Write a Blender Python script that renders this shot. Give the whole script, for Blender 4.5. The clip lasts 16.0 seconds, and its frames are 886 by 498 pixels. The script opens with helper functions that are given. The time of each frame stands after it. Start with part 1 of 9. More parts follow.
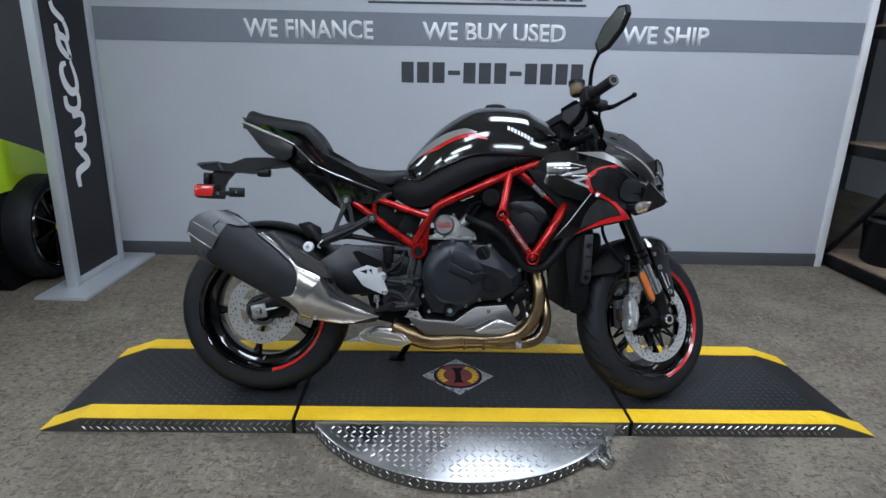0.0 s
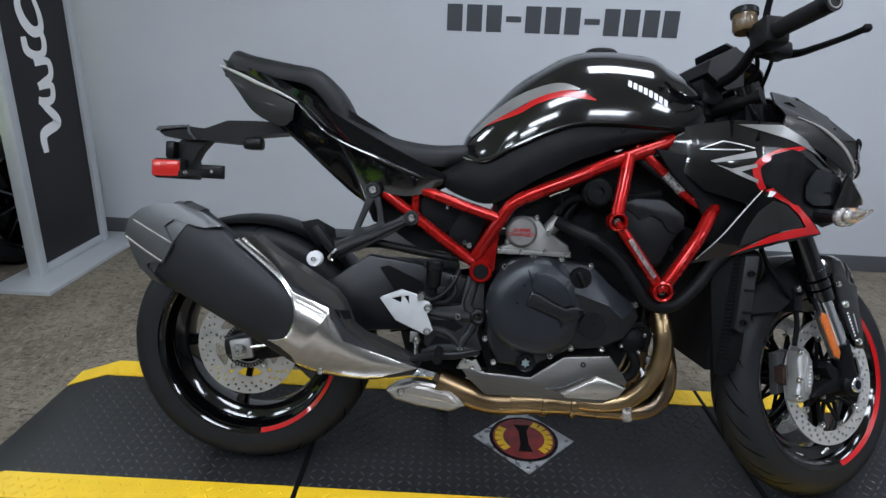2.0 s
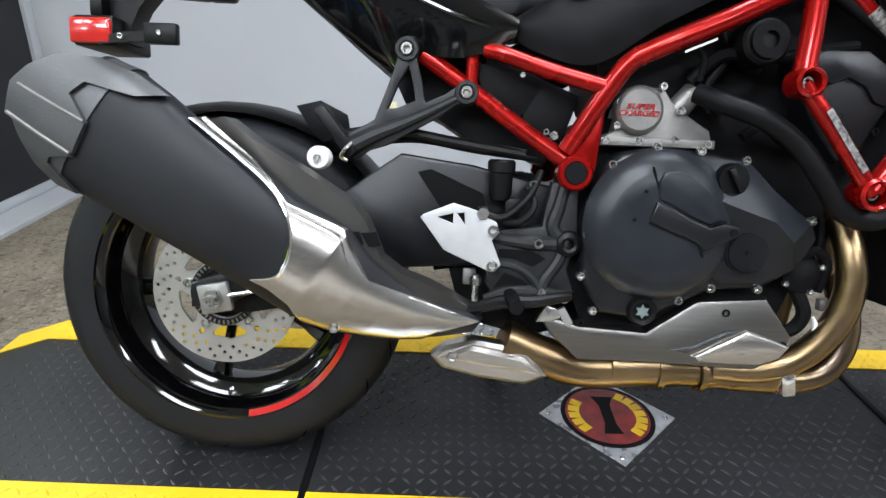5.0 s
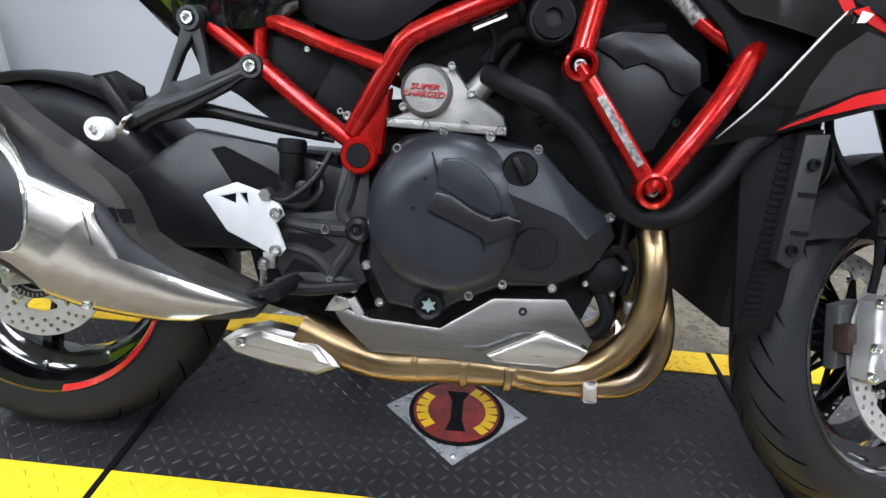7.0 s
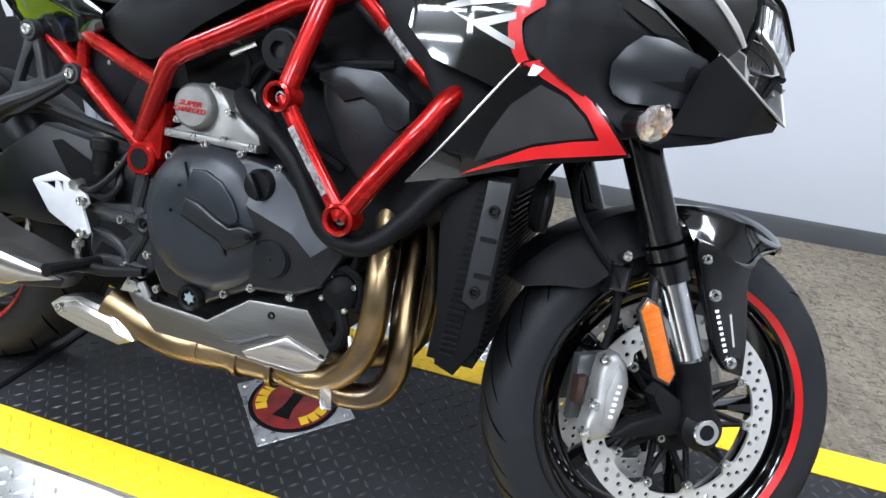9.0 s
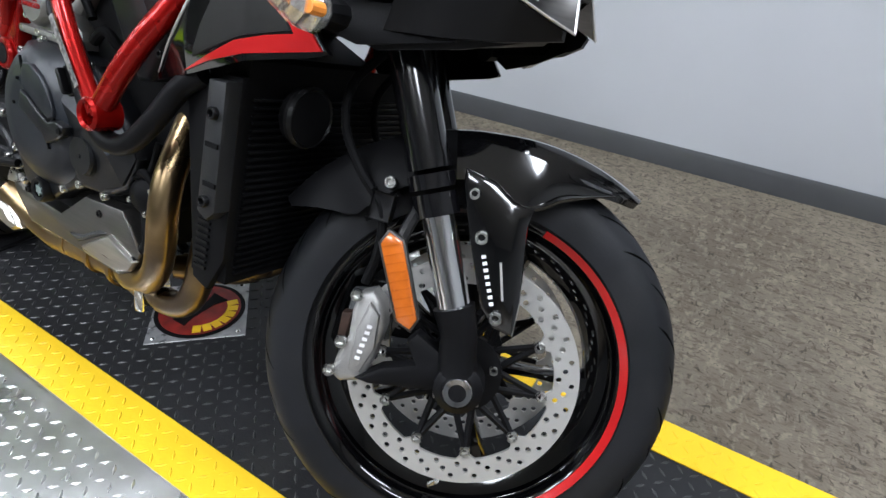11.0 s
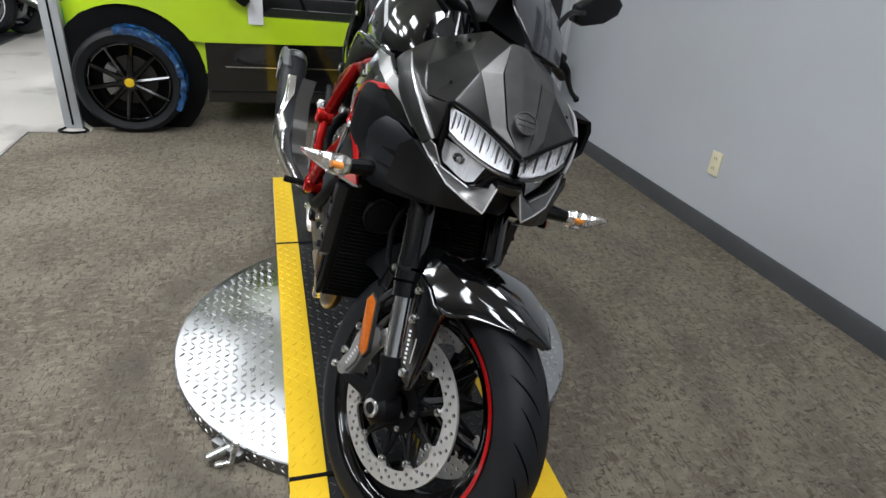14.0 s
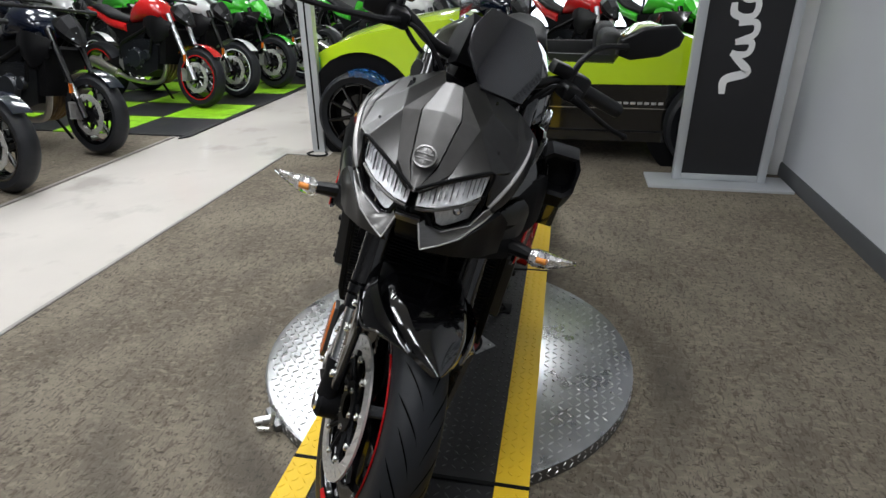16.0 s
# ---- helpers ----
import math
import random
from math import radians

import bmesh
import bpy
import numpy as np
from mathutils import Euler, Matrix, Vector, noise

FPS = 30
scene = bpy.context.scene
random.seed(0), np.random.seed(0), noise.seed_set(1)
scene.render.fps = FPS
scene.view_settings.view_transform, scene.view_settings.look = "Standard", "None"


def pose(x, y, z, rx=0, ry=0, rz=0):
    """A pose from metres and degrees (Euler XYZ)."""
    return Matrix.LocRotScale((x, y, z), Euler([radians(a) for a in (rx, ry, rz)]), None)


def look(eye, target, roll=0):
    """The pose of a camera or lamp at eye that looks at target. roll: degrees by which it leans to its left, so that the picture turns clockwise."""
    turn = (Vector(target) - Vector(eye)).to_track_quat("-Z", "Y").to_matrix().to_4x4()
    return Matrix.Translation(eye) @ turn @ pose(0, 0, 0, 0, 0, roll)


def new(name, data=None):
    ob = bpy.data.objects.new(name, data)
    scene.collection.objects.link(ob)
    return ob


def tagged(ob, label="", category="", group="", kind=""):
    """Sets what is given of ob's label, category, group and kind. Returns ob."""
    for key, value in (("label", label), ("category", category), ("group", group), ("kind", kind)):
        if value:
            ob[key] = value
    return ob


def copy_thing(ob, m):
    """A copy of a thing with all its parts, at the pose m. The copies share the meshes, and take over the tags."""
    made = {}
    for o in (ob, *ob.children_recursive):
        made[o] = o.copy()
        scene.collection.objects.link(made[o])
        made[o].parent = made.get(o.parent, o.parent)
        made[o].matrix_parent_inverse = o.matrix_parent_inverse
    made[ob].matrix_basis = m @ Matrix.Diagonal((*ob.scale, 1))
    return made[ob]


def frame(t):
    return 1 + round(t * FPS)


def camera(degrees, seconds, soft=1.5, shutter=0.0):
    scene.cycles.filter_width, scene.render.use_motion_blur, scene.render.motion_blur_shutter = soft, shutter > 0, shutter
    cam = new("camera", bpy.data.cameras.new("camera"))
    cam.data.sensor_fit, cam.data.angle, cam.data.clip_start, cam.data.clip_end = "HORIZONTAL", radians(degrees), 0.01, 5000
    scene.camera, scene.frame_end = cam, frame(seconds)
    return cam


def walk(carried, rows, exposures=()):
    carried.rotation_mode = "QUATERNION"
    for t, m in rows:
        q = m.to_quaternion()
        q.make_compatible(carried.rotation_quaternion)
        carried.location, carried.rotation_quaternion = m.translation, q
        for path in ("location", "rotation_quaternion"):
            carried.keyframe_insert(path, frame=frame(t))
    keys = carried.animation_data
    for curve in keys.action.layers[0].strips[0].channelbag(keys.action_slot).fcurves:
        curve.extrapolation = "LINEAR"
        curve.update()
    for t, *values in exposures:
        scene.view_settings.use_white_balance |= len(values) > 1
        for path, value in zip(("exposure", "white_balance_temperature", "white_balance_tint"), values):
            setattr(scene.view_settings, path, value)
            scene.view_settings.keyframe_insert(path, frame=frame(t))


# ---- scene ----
cam = camera(74.4, 16.0)
PATH = [
    (0, (-0.135, -1.953, 1.247), (-0.064, -0.038, 0.674), 1.7),
    (0.5, (-0.144, -1.812, 1.22), (-0.033, 0.097, 0.637), 2.8),
    (1, (-0.166, -1.59, 1.213), (-0.005, 0.316, 0.629), 2.7),
    (1.5, (-0.196, -1.429, 1.179), (-0.118, 0.466, 0.545), 2.4),
    (2, (-0.23, -1.225, 1.144), (-0.244, 0.658, 0.47), 2.8),
    (2.5, (-0.275, -1.064, 1.103), (-0.289, 0.814, 0.416), 2.2),
    (3, (-0.356, -0.947, 1.035), (-0.278, 0.91, 0.297), 1.6),
    (5.5, (-0.334, -0.816, 0.872), (-0.414, 1.015, 0.071), 2.5),
    (6, (-0.164, -0.811, 0.871), (-0.39, 1.002, 0.058), 4.0),
    (6.5, (-0.034, -0.786, 0.889), (-0.088, 1.021, 0.033), 5.2),
    (7, (0.023, -0.759, 0.879), (-0.072, 1.05, 0.03), 3.5),
    (7.5, (0.12, -0.745, 0.881), (-0.127, 1.054, 0.041), 3.8),
    (8, (0.262, -0.736, 0.882), (-0.025, 1.05, 0.029), 3.4),
    (8.5, (0.427, -0.733, 0.906), (-0.008, 1.004, 0.014), 3.5),
    (9, (0.568, -0.693, 0.976), (0.114, 1.035, 0.077), 5.3),
    (9.5, (0.704, -0.592, 0.961), (0.228, 1.13, 0.061), 6.7),
    (10, (0.809, -0.5, 0.931), (0.247, 1.151, -0.048), 5.8),
    (12.5, (1.316, -0.321, 1.005), (-0.058, 0.697, -0.032), 6.8),
    (13, (1.387, -0.216, 1.083), (-0.146, 0.57, 0.068), 7.4),
    (13.5, (1.493, -0.171, 1.145), (-0.13, 0.496, 0.185), 5.7),
    (14, (1.639, -0.121, 1.195), (-0.052, 0.422, 0.276), 5.1),
    (14.5, (1.72, -0.023, 1.227), (-0.023, 0.348, 0.319), 2.2),
    (15, (1.826, 0.175, 1.246), (0.035, 0.191, 0.355), 2.0),
    (15.5, (1.806, 0.339, 1.226), (0.008, 0.226, 0.356), 0.6),
    (16, (1.729, 0.518, 1.231), (-0.045, 0.153, 0.383), -0.8),
]
walk(cam, [(t, look(eye, target, roll)) for t, eye, target, roll in PATH],
     [(0.0, -0.08, 5500, 10), (2.0, 0.02, 5700, 10), (3.0, 0.38, 5800, 10), (5.5, 0.80, 6000, 10), (7.0, 0.94, 5850, 10), (8.5, 1.12, 5650, 10), (10.0, 0.74, 5850, 10),
      (11.2, 0.52, 5900, 10), (12.5, 0.33, 6000, 10), (13.5, 0.14, 6050, 10), (16.0, -0.04, 6200, 10)])


# ---- world and light ----
world = bpy.data.worlds.new("world")
scene.world = world
world.use_nodes = True
wn = world.node_tree.nodes
wn["Background"].inputs[0].default_value = (0.75, 0.85, 1.0, 1)
wn["Background"].inputs[1].default_value = 0.05

CEIL = 3.3
# fluorescent ceiling fixtures: x, y, length along x, length along y
# Out of view; number and places chosen to brighten areas and shape reflections.
FIXTURES = [(-0.6, -1.5, 1.2, 0.6), (2.5, -2.2, 1.2, 0.6), (0.7, 0.4, 1.2, 0.6), (2.9, 0.1, 1.2, 0.6),
            (0.9, -3.6, 1.2, 0.6), (-2.6, -3.8, 1.2, 0.6), (-4.4, 1.2, 1.2, 0.6), (-4.5, 3.0, 1.2, 0.6), (-3.9, -2.7, 1.2, 0.6), (-1.6, -2.9, 1.2, 0.6), (-5.2, -4.4, 1.2, 0.6),
            (-8.2, -1.4, 1.2, 0.6), (-8.2, -5.0, 1.2, 0.6)]
POWER = 31.5


def lamp(x, y, z, sx, sy, power, colour=(0.965, 0.98, 1.0)):
    d = bpy.data.lights.new("fluorescent_light", "AREA")
    d.shape, d.size, d.size_y, d.energy, d.color = "RECTANGLE", sx, sy, power, colour
    ob = new("fluorescent_light", d)
    ob.matrix_world = pose(x, y, z)
    return ob


for fx, fy, fl, fw in FIXTURES:
    lamp(fx, fy, CEIL - 0.10, fl, fw, POWER)


# ---- materials ----
def mat(name, colour, rough=0.5, metal=0.0, var=0.12, scale=8.0, bump=0.0, bscale=200.0, coat=0.0, spec=0.5,
        rand=0.0, dirt=None, dscale=3.0, dlevel=0.55, trans=0.0, ior=1.45, rvar=0.08, aniso=None):
    m = bpy.data.materials.new(name)
    m.use_nodes = True
    nt = m.node_tree
    nd, lk = nt.nodes, nt.links
    b = nd["Principled BSDF"]
    b.inputs["Roughness"].default_value, b.inputs["Metallic"].default_value = rough, metal
    b.inputs["Coat Weight"].default_value, b.inputs["Coat Roughness"].default_value = coat, 0.04
    b.inputs["Specular IOR Level"].default_value = spec
    b.inputs["Transmission Weight"].default_value, b.inputs["IOR"].default_value = trans, ior
    tc = nd.new("ShaderNodeTexCoord")
    mp = nd.new("ShaderNodeMapping")
    lk.new(tc.outputs["Object"], mp.inputs["Vector"])
    if aniso:
        mp.inputs["Scale"].default_value = aniso
    n1 = nd.new("ShaderNodeTexNoise")
    n1.inputs["Scale"].default_value, n1.inputs["Detail"].default_value = scale, 6
    lk.new(mp.outputs["Vector"], n1.inputs["Vector"])
    cr = nd.new("ShaderNodeValToRGB")
    lo = [max(0, c * (1 - var)) for c in colour]
    hi = [min(1, c * (1 + var)) for c in colour]
    cr.color_ramp.elements[0].color, cr.color_ramp.elements[1].color = (*lo, 1), (*hi, 1)
    cr.color_ramp.elements[0].position, cr.color_ramp.elements[1].position = 0.3, 0.7
    lk.new(n1.outputs["Fac"], cr.inputs["Fac"])
    out = cr.outputs["Color"]
    if dirt:
        n2 = nd.new("ShaderNodeTexNoise")
        n2.inputs["Scale"].default_value, n2.inputs["Detail"].default_value = dscale, 8
        lk.new(tc.outputs["Object"], n2.inputs["Vector"])
        r2 = nd.new("ShaderNodeValToRGB")
        r2.color_ramp.elements[0].position, r2.color_ramp.elements[1].position = dlevel, dlevel + 0.12
        lk.new(n2.outputs["Fac"], r2.inputs["Fac"])
        mx = nd.new("ShaderNodeMix")
        mx.data_type = "RGBA"
        lk.new(r2.outputs["Color"], mx.inputs[0])
        lk.new(out, mx.inputs[6])
        mx.inputs[7].default_value = (*dirt, 1)
        out = mx.outputs[2]
    if rand:
        oi = nd.new("ShaderNodeObjectInfo")
        ma = nd.new("ShaderNodeMapRange")
        ma.inputs[3].default_value, ma.inputs[4].default_value = 1 - rand, 1 + rand
        lk.new(oi.outputs["Random"], ma.inputs[0])
        hs = nd.new("ShaderNodeHueSaturation")
        lk.new(ma.outputs[0], hs.inputs["Value"])
        lk.new(out, hs.inputs["Color"])
        out = hs.outputs["Color"]
    lk.new(out, b.inputs["Base Color"])
    if rvar:
        rr = nd.new("ShaderNodeMapRange")
        rr.inputs[3].default_value, rr.inputs[4].default_value = max(0.02, rough - rvar), min(1, rough + rvar)
        lk.new(n1.outputs["Fac"], rr.inputs[0])
        lk.new(rr.outputs[0], b.inputs["Roughness"])
    if bump:
        n3 = nd.new("ShaderNodeTexNoise")
        n3.inputs["Scale"].default_value, n3.inputs["Detail"].default_value = bscale, 3
        lk.new(mp.outputs["Vector"], n3.inputs["Vector"])
        bp = nd.new("ShaderNodeBump")
        bp.inputs["Strength"].default_value, bp.inputs["Distance"].default_value = bump, 0.002
        lk.new(n3.outputs["Fac"], bp.inputs["Height"])
        lk.new(bp.outputs["Normal"], b.inputs["Normal"])
    return m


def carpet_material():
    """Grey-brown loop carpet with dark dashes and lighter nubs."""
    m = bpy.data.materials.new("carpet_pile")
    m.use_nodes = True
    nd, lk = m.node_tree.nodes, m.node_tree.links
    b = nd["Principled BSDF"]
    b.inputs["Roughness"].default_value, b.inputs["Specular IOR Level"].default_value = 0.95, 0.15
    tc = nd.new("ShaderNodeTexCoord")
    def noise(vec, scale, detail=4, dist=0.0):
        n = nd.new("ShaderNodeTexNoise")
        n.inputs["Scale"].default_value, n.inputs["Detail"].default_value, n.inputs["Distortion"].default_value = scale, detail, dist
        lk.new(vec, n.inputs["Vector"])
        return n.outputs["Fac"]

    def ramp(fac, low, high, top=1.0):
        k = nd.new("ShaderNodeMapRange")
        k.inputs[1].default_value, k.inputs[2].default_value, k.inputs[4].default_value = low, high, top
        lk.new(fac, k.inputs[0])
        return k.outputs[0]

    def mix(fac, a_, colour):
        mx = nd.new("ShaderNodeMix")
        mx.data_type = "RGBA"
        lk.new(fac, mx.inputs[0])
        lk.new(a_, mx.inputs[6])
        mx.inputs[7].default_value = (*colour, 1)
        return mx.outputs[2]

    obv = tc.outputs["Object"]
    r = nd.new("ShaderNodeValToRGB")
    r.color_ramp.elements[0].position, r.color_ramp.elements[1].position = 0.36, 0.64
    r.color_ramp.elements[0].color = (0.138, 0.117, 0.089, 1)
    r.color_ramp.elements[1].color = (0.208, 0.181, 0.139, 1)
    lk.new(noise(obv, 2.4, 7), r.inputs["Fac"])
    out = r.outputs["Color"]
    mp = nd.new("ShaderNodeMapping")
    mp.inputs["Scale"].default_value = (34, 80, 40)
    mp.inputs["Rotation"].default_value = (0, 0, 0.5)
    lk.new(obv, mp.inputs["Vector"])
    mp2 = nd.new("ShaderNodeMapping")
    mp2.inputs["Scale"].default_value = (92, 44, 40)
    mp2.inputs["Rotation"].default_value = (0, 0, 0.25)
    lk.new(obv, mp2.inputs["Vector"])
    v1, v2 = mp.outputs["Vector"], mp2.outputs["Vector"]
    out = mix(ramp(noise(v2, 0.55, 5, 0.8), 0.50, 0.66, 0.75), out, (0.248, 0.217, 0.168))
    out = mix(ramp(noise(v1, 0.75, 5, 1.2), 0.52, 0.64, 0.8), out, (0.098, 0.082, 0.063))
    out = mix(ramp(noise(v2, 0.9, 4, 1.0), 0.60, 0.67, 0.75), out, (0.045, 0.038, 0.030))
    out = mix(ramp(noise(v1, 1.1, 4, 1.5), 0.61, 0.68, 0.75), out, (0.040, 0.034, 0.027))
    # uneven darker rings around the centre of the turntable
    mp3 = nd.new("ShaderNodeMapping")
    mp3.inputs["Location"].default_value = (-0.035, -0.185, 0)
    lk.new(obv, mp3.inputs["Vector"])
    ln = nd.new("ShaderNodeVectorMath")
    ln.operation = "LENGTH"
    lk.new(mp3.outputs["Vector"], ln.inputs[0])
    ring = nd.new("ShaderNodeValToRGB")
    ring.color_ramp.elements[0].position, ring.color_ramp.elements[1].position = 0.0, 1.0
    for p_, g_ in ((0.335, 0.0), (0.36, 0.85), (0.40, 0.75), (0.43, 0.1), (0.50, 0.0), (0.535, 0.55), (0.56, 0.5), (0.60, 0.0), (0.67, 0.25), (0.73, 0.3), (0.78, 0.0)):
        e = ring.color_ramp.elements.new(p_)
        e.color = (g_, g_, g_, 1)
    ring.color_ramp.elements[0].color = (0, 0, 0, 1)
    ring.color_ramp.elements[-1].color = (0, 0, 0, 1)
    hf = nd.new("ShaderNodeMath")
    hf.operation = "MULTIPLY"
    hf.inputs[1].default_value = 0.5
    lk.new(ln.outputs["Value"], hf.inputs[0])
    lk.new(hf.outputs[0], ring.inputs["Fac"])
    ring_mask = nd.new("ShaderNodeMath")
    ring_mask.operation = "MULTIPLY"
    lk.new(ring.outputs["Color"], ring_mask.inputs[0])
    lk.new(ramp(noise(obv, 1.7, 5), 0.34, 0.60, 0.85), ring_mask.inputs[1])
    out = mix(ring_mask.outputs[0], out, (0.075, 0.066, 0.055))
    lk.new(out, b.inputs["Base Color"])
    bp = nd.new("ShaderNodeBump")
    bp.inputs["Strength"].default_value, bp.inputs["Distance"].default_value = 0.9, 0.006
    lk.new(noise(v1, 2.0), bp.inputs["Height"])
    lk.new(bp.outputs["Normal"], b.inputs["Normal"])
    return m


M_CARPET = carpet_material()
M_WALL = mat("grey_wall_vinyl", (0.47, 0.485, 0.515), 0.42, var=0.03, scale=2, bump=0.08, bscale=90)
M_BAND = mat("dark_band_vinyl", (0.20, 0.215, 0.25), 0.4, var=0.04, scale=3)
M_LETTER = mat("white_lettering", (0.78, 0.78, 0.78), 0.5, var=0.02)
M_DARKLET = mat("dark_lettering", (0.045, 0.048, 0.055), 0.5, var=0.05)
M_BASE = mat("baseboard_rubber", (0.06, 0.062, 0.066), 0.6, var=0.1, bump=0.1, bscale=60)
M_TRIM = mat("white_trim_paint", (0.78, 0.78, 0.78), 0.45, var=0.03)
M_CEIL = mat("ceiling_tile", (0.72, 0.72, 0.71), 0.9, var=0.04, bump=0.2, bscale=120)
M_TILEF = mat("polished_floor_tile", (0.58, 0.545, 0.50), 0.12, var=0.05, scale=1.5, rvar=0.05, dirt=(0.44, 0.41, 0.375), dscale=2.2)
M_STRIP = mat("floor_edge_strip", (0.25, 0.23, 0.21), 0.4, var=0.15)
M_GREENT = mat("green_floor_tile", (0.27, 0.57, 0.014), 0.4, var=0.2, scale=9, bump=0.2, bscale=150, dirt=(0.13, 0.30, 0.01), dscale=7, dlevel=0.55)
M_BLACKT = mat("charcoal_floor_tile", (0.020, 0.0205, 0.022), 0.45, var=0.3, scale=6, bump=0.2, bscale=150, spec=0.35)
M_ALU = mat("brushed_aluminium", (0.62, 0.63, 0.65), 0.38, 1.0, var=0.06, scale=20, aniso=(1, 1, 12))
M_ALUPAINT = mat("silver_painted_metal", (0.50, 0.52, 0.54), 0.42, 0.35, var=0.05, scale=6)
M_BANNER = mat("black_banner_panel", (0.012, 0.012, 0.014), 0.55, var=0.15, scale=4)
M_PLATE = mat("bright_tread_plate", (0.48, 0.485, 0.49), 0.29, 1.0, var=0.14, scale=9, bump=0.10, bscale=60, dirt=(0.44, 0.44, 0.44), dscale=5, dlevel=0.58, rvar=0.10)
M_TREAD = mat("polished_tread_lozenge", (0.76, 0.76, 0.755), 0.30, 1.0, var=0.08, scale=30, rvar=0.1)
# Darker tone of the tread plate, for upright sides and the latch.
M_PLATESIDE = mat("darker_tread_plate", (0.21, 0.21, 0.21), 0.45, 1.0, var=0.2, scale=12, bump=0.2, bscale=90, rvar=0.12)
M_YELLOW = mat("yellow_floor_paint", (0.80, 0.52, 0.008), 0.5, var=0.06, scale=6, bump=0.15, bscale=120, dirt=(0.50, 0.33, 0.02), dscale=16, dlevel=0.68)
M_DECK = mat("black_grip_deck", (0.017, 0.0172, 0.0188), 0.46, var=0.25, scale=5, bump=0.25, bscale=300, dirt=(0.026, 0.026, 0.026), dscale=3.5, dlevel=0.6, spec=0.28)
M_RUBBER = mat("tyre_rubber", (0.0075, 0.0083, 0.0105), 0.55, var=0.2, scale=12, bump=0.12, bscale=260, dirt=(0.0105, 0.0112, 0.0132), dscale=9, spec=0.36)
M_GROOVE = mat("tyre_groove", (0.002, 0.002, 0.002), 0.9, var=0.1, spec=0.03)
M_GLOSSBLK = mat("gloss_black_paint", (0.0022, 0.0022, 0.0026), 0.12, var=0.2, scale=3, coat=1.0, spec=0.5, rvar=0.03)
M_RIM = mat("gloss_black_wheel_paint", (0.0014, 0.0014, 0.0017), 0.09, var=0.2, scale=3, coat=0.6, spec=0.4, rvar=0.02)
M_BLKPL = mat("satin_black_plastic", (0.0045, 0.0045, 0.005), 0.4, var=0.2, scale=14, bump=0.06, bscale=400, spec=0.25)
M_MATTE = mat("matt_black_plastic", (0.0055, 0.0055, 0.0062), 0.48, var=0.25, scale=20, bump=0.12, bscale=500, spec=0.12)
M_INLAY = mat("dark_graphite_inlay", (0.021, 0.0205, 0.020), 0.42, 0.5, var=0.12, scale=40, coat=0.1, rvar=0.05)
M_COWL = mat("dark_cowl_paint", (0.038, 0.0367, 0.0355), 0.34, 0.8, var=0.12, scale=40, coat=0.1, rvar=0.05)
M_CRYSTAL = mat("silvered_indicator_backing", (0.80, 0.79, 0.77), 0.14, 0.85, var=0.25, scale=90, bump=0.5, bscale=160)
M_DECKT = mat("worn_deck_lozenge", (0.036, 0.036, 0.038), 0.36, var=0.4, scale=7, dirt=(0.018, 0.018, 0.019), dscale=4, dlevel=0.5, spec=0.5)
# Near-black for dark parts, and for the shade painted into recesses and gaps.
M_DEEP = mat("black_and_recess_shade", (0.004, 0.004, 0.0045), 0.6, var=0.2, spec=0.12)
M_ENGINE = mat("engine_black_paint", (0.0085, 0.0092, 0.0110), 0.32, 0.1, var=0.25, scale=18, bump=0.15, bscale=450, spec=0.45)
M_ENGINE2 = mat("dark_slate_cover", (0.0165, 0.019, 0.024), 0.34, 0.15, var=0.15, scale=18, bump=0.1, bscale=450, spec=0.45)
M_RED = mat("candy_red_paint", (0.30, 0.0045, 0.003), 0.27, 0.6, var=0.12, scale=20, coat=0.3, spec=0.3, rvar=0.05)
M_REDFLAT = mat("red_pinstripe", (0.42, 0.007, 0.008), 0.25, var=0.08, coat=0.7)
M_SEAT = mat("black_seat_vinyl", (0.0062, 0.0062, 0.007), 0.55, var=0.25, scale=30, bump=0.35, bscale=350, spec=0.4)
M_GREYM = mat("metallic_graphite_paint", (0.062, 0.060, 0.058), 0.44, 0.6, var=0.10, scale=40, coat=0.08, rvar=0.05)
M_SLEEVE = mat("dark_silencer_coating", (0.0092, 0.0100, 0.0122), 0.52, var=0.15, scale=10, bump=0.1, bscale=500, spec=0.4)
M_SHIELD = mat("brushed_shield_steel", (0.62, 0.60, 0.57), 0.24, 1.0, var=0.10, scale=10, bump=0.04, bscale=40, aniso=(6, 1, 24), rvar=0.05)
M_DISCR = mat("worn_steel_disc", (0.60, 0.59, 0.57), 0.36, 0.75, var=0.08, scale=9, rvar=0.08)
M_LABEL = mat("printed_foil_label", (0.20, 0.195, 0.19), 0.45, 0.3, var=0.9, scale=170)
M_BULGE = mat("satin_slate_plastic", (0.0085, 0.0095, 0.0115), 0.30, var=0.15, scale=14, spec=0.5)
M_STICKRED = mat("worn_red_print", (0.20, 0.012, 0.010), 0.4, var=0.45, scale=28, bump=0.2, bscale=60)
M_SCUFFED = mat("scuffed_film_on_alloy", (0.36, 0.36, 0.37), 0.30, 0.6, var=0.35, scale=26, bump=0.5, bscale=40, rvar=0.15)
M_SLATE = mat("slate_grey_plastic", (0.032, 0.036, 0.042), 0.5, var=0.1, scale=30, bump=0.05, bscale=400)
M_SPINE = mat("lighter_graphite_paint", (0.095, 0.092, 0.089), 0.38, 0.75, var=0.10, scale=40, coat=0.08, rvar=0.05)
M_REFL = mat("headlight_reflector", (0.86, 0.87, 0.89), 0.28, 0.6, var=0.04)
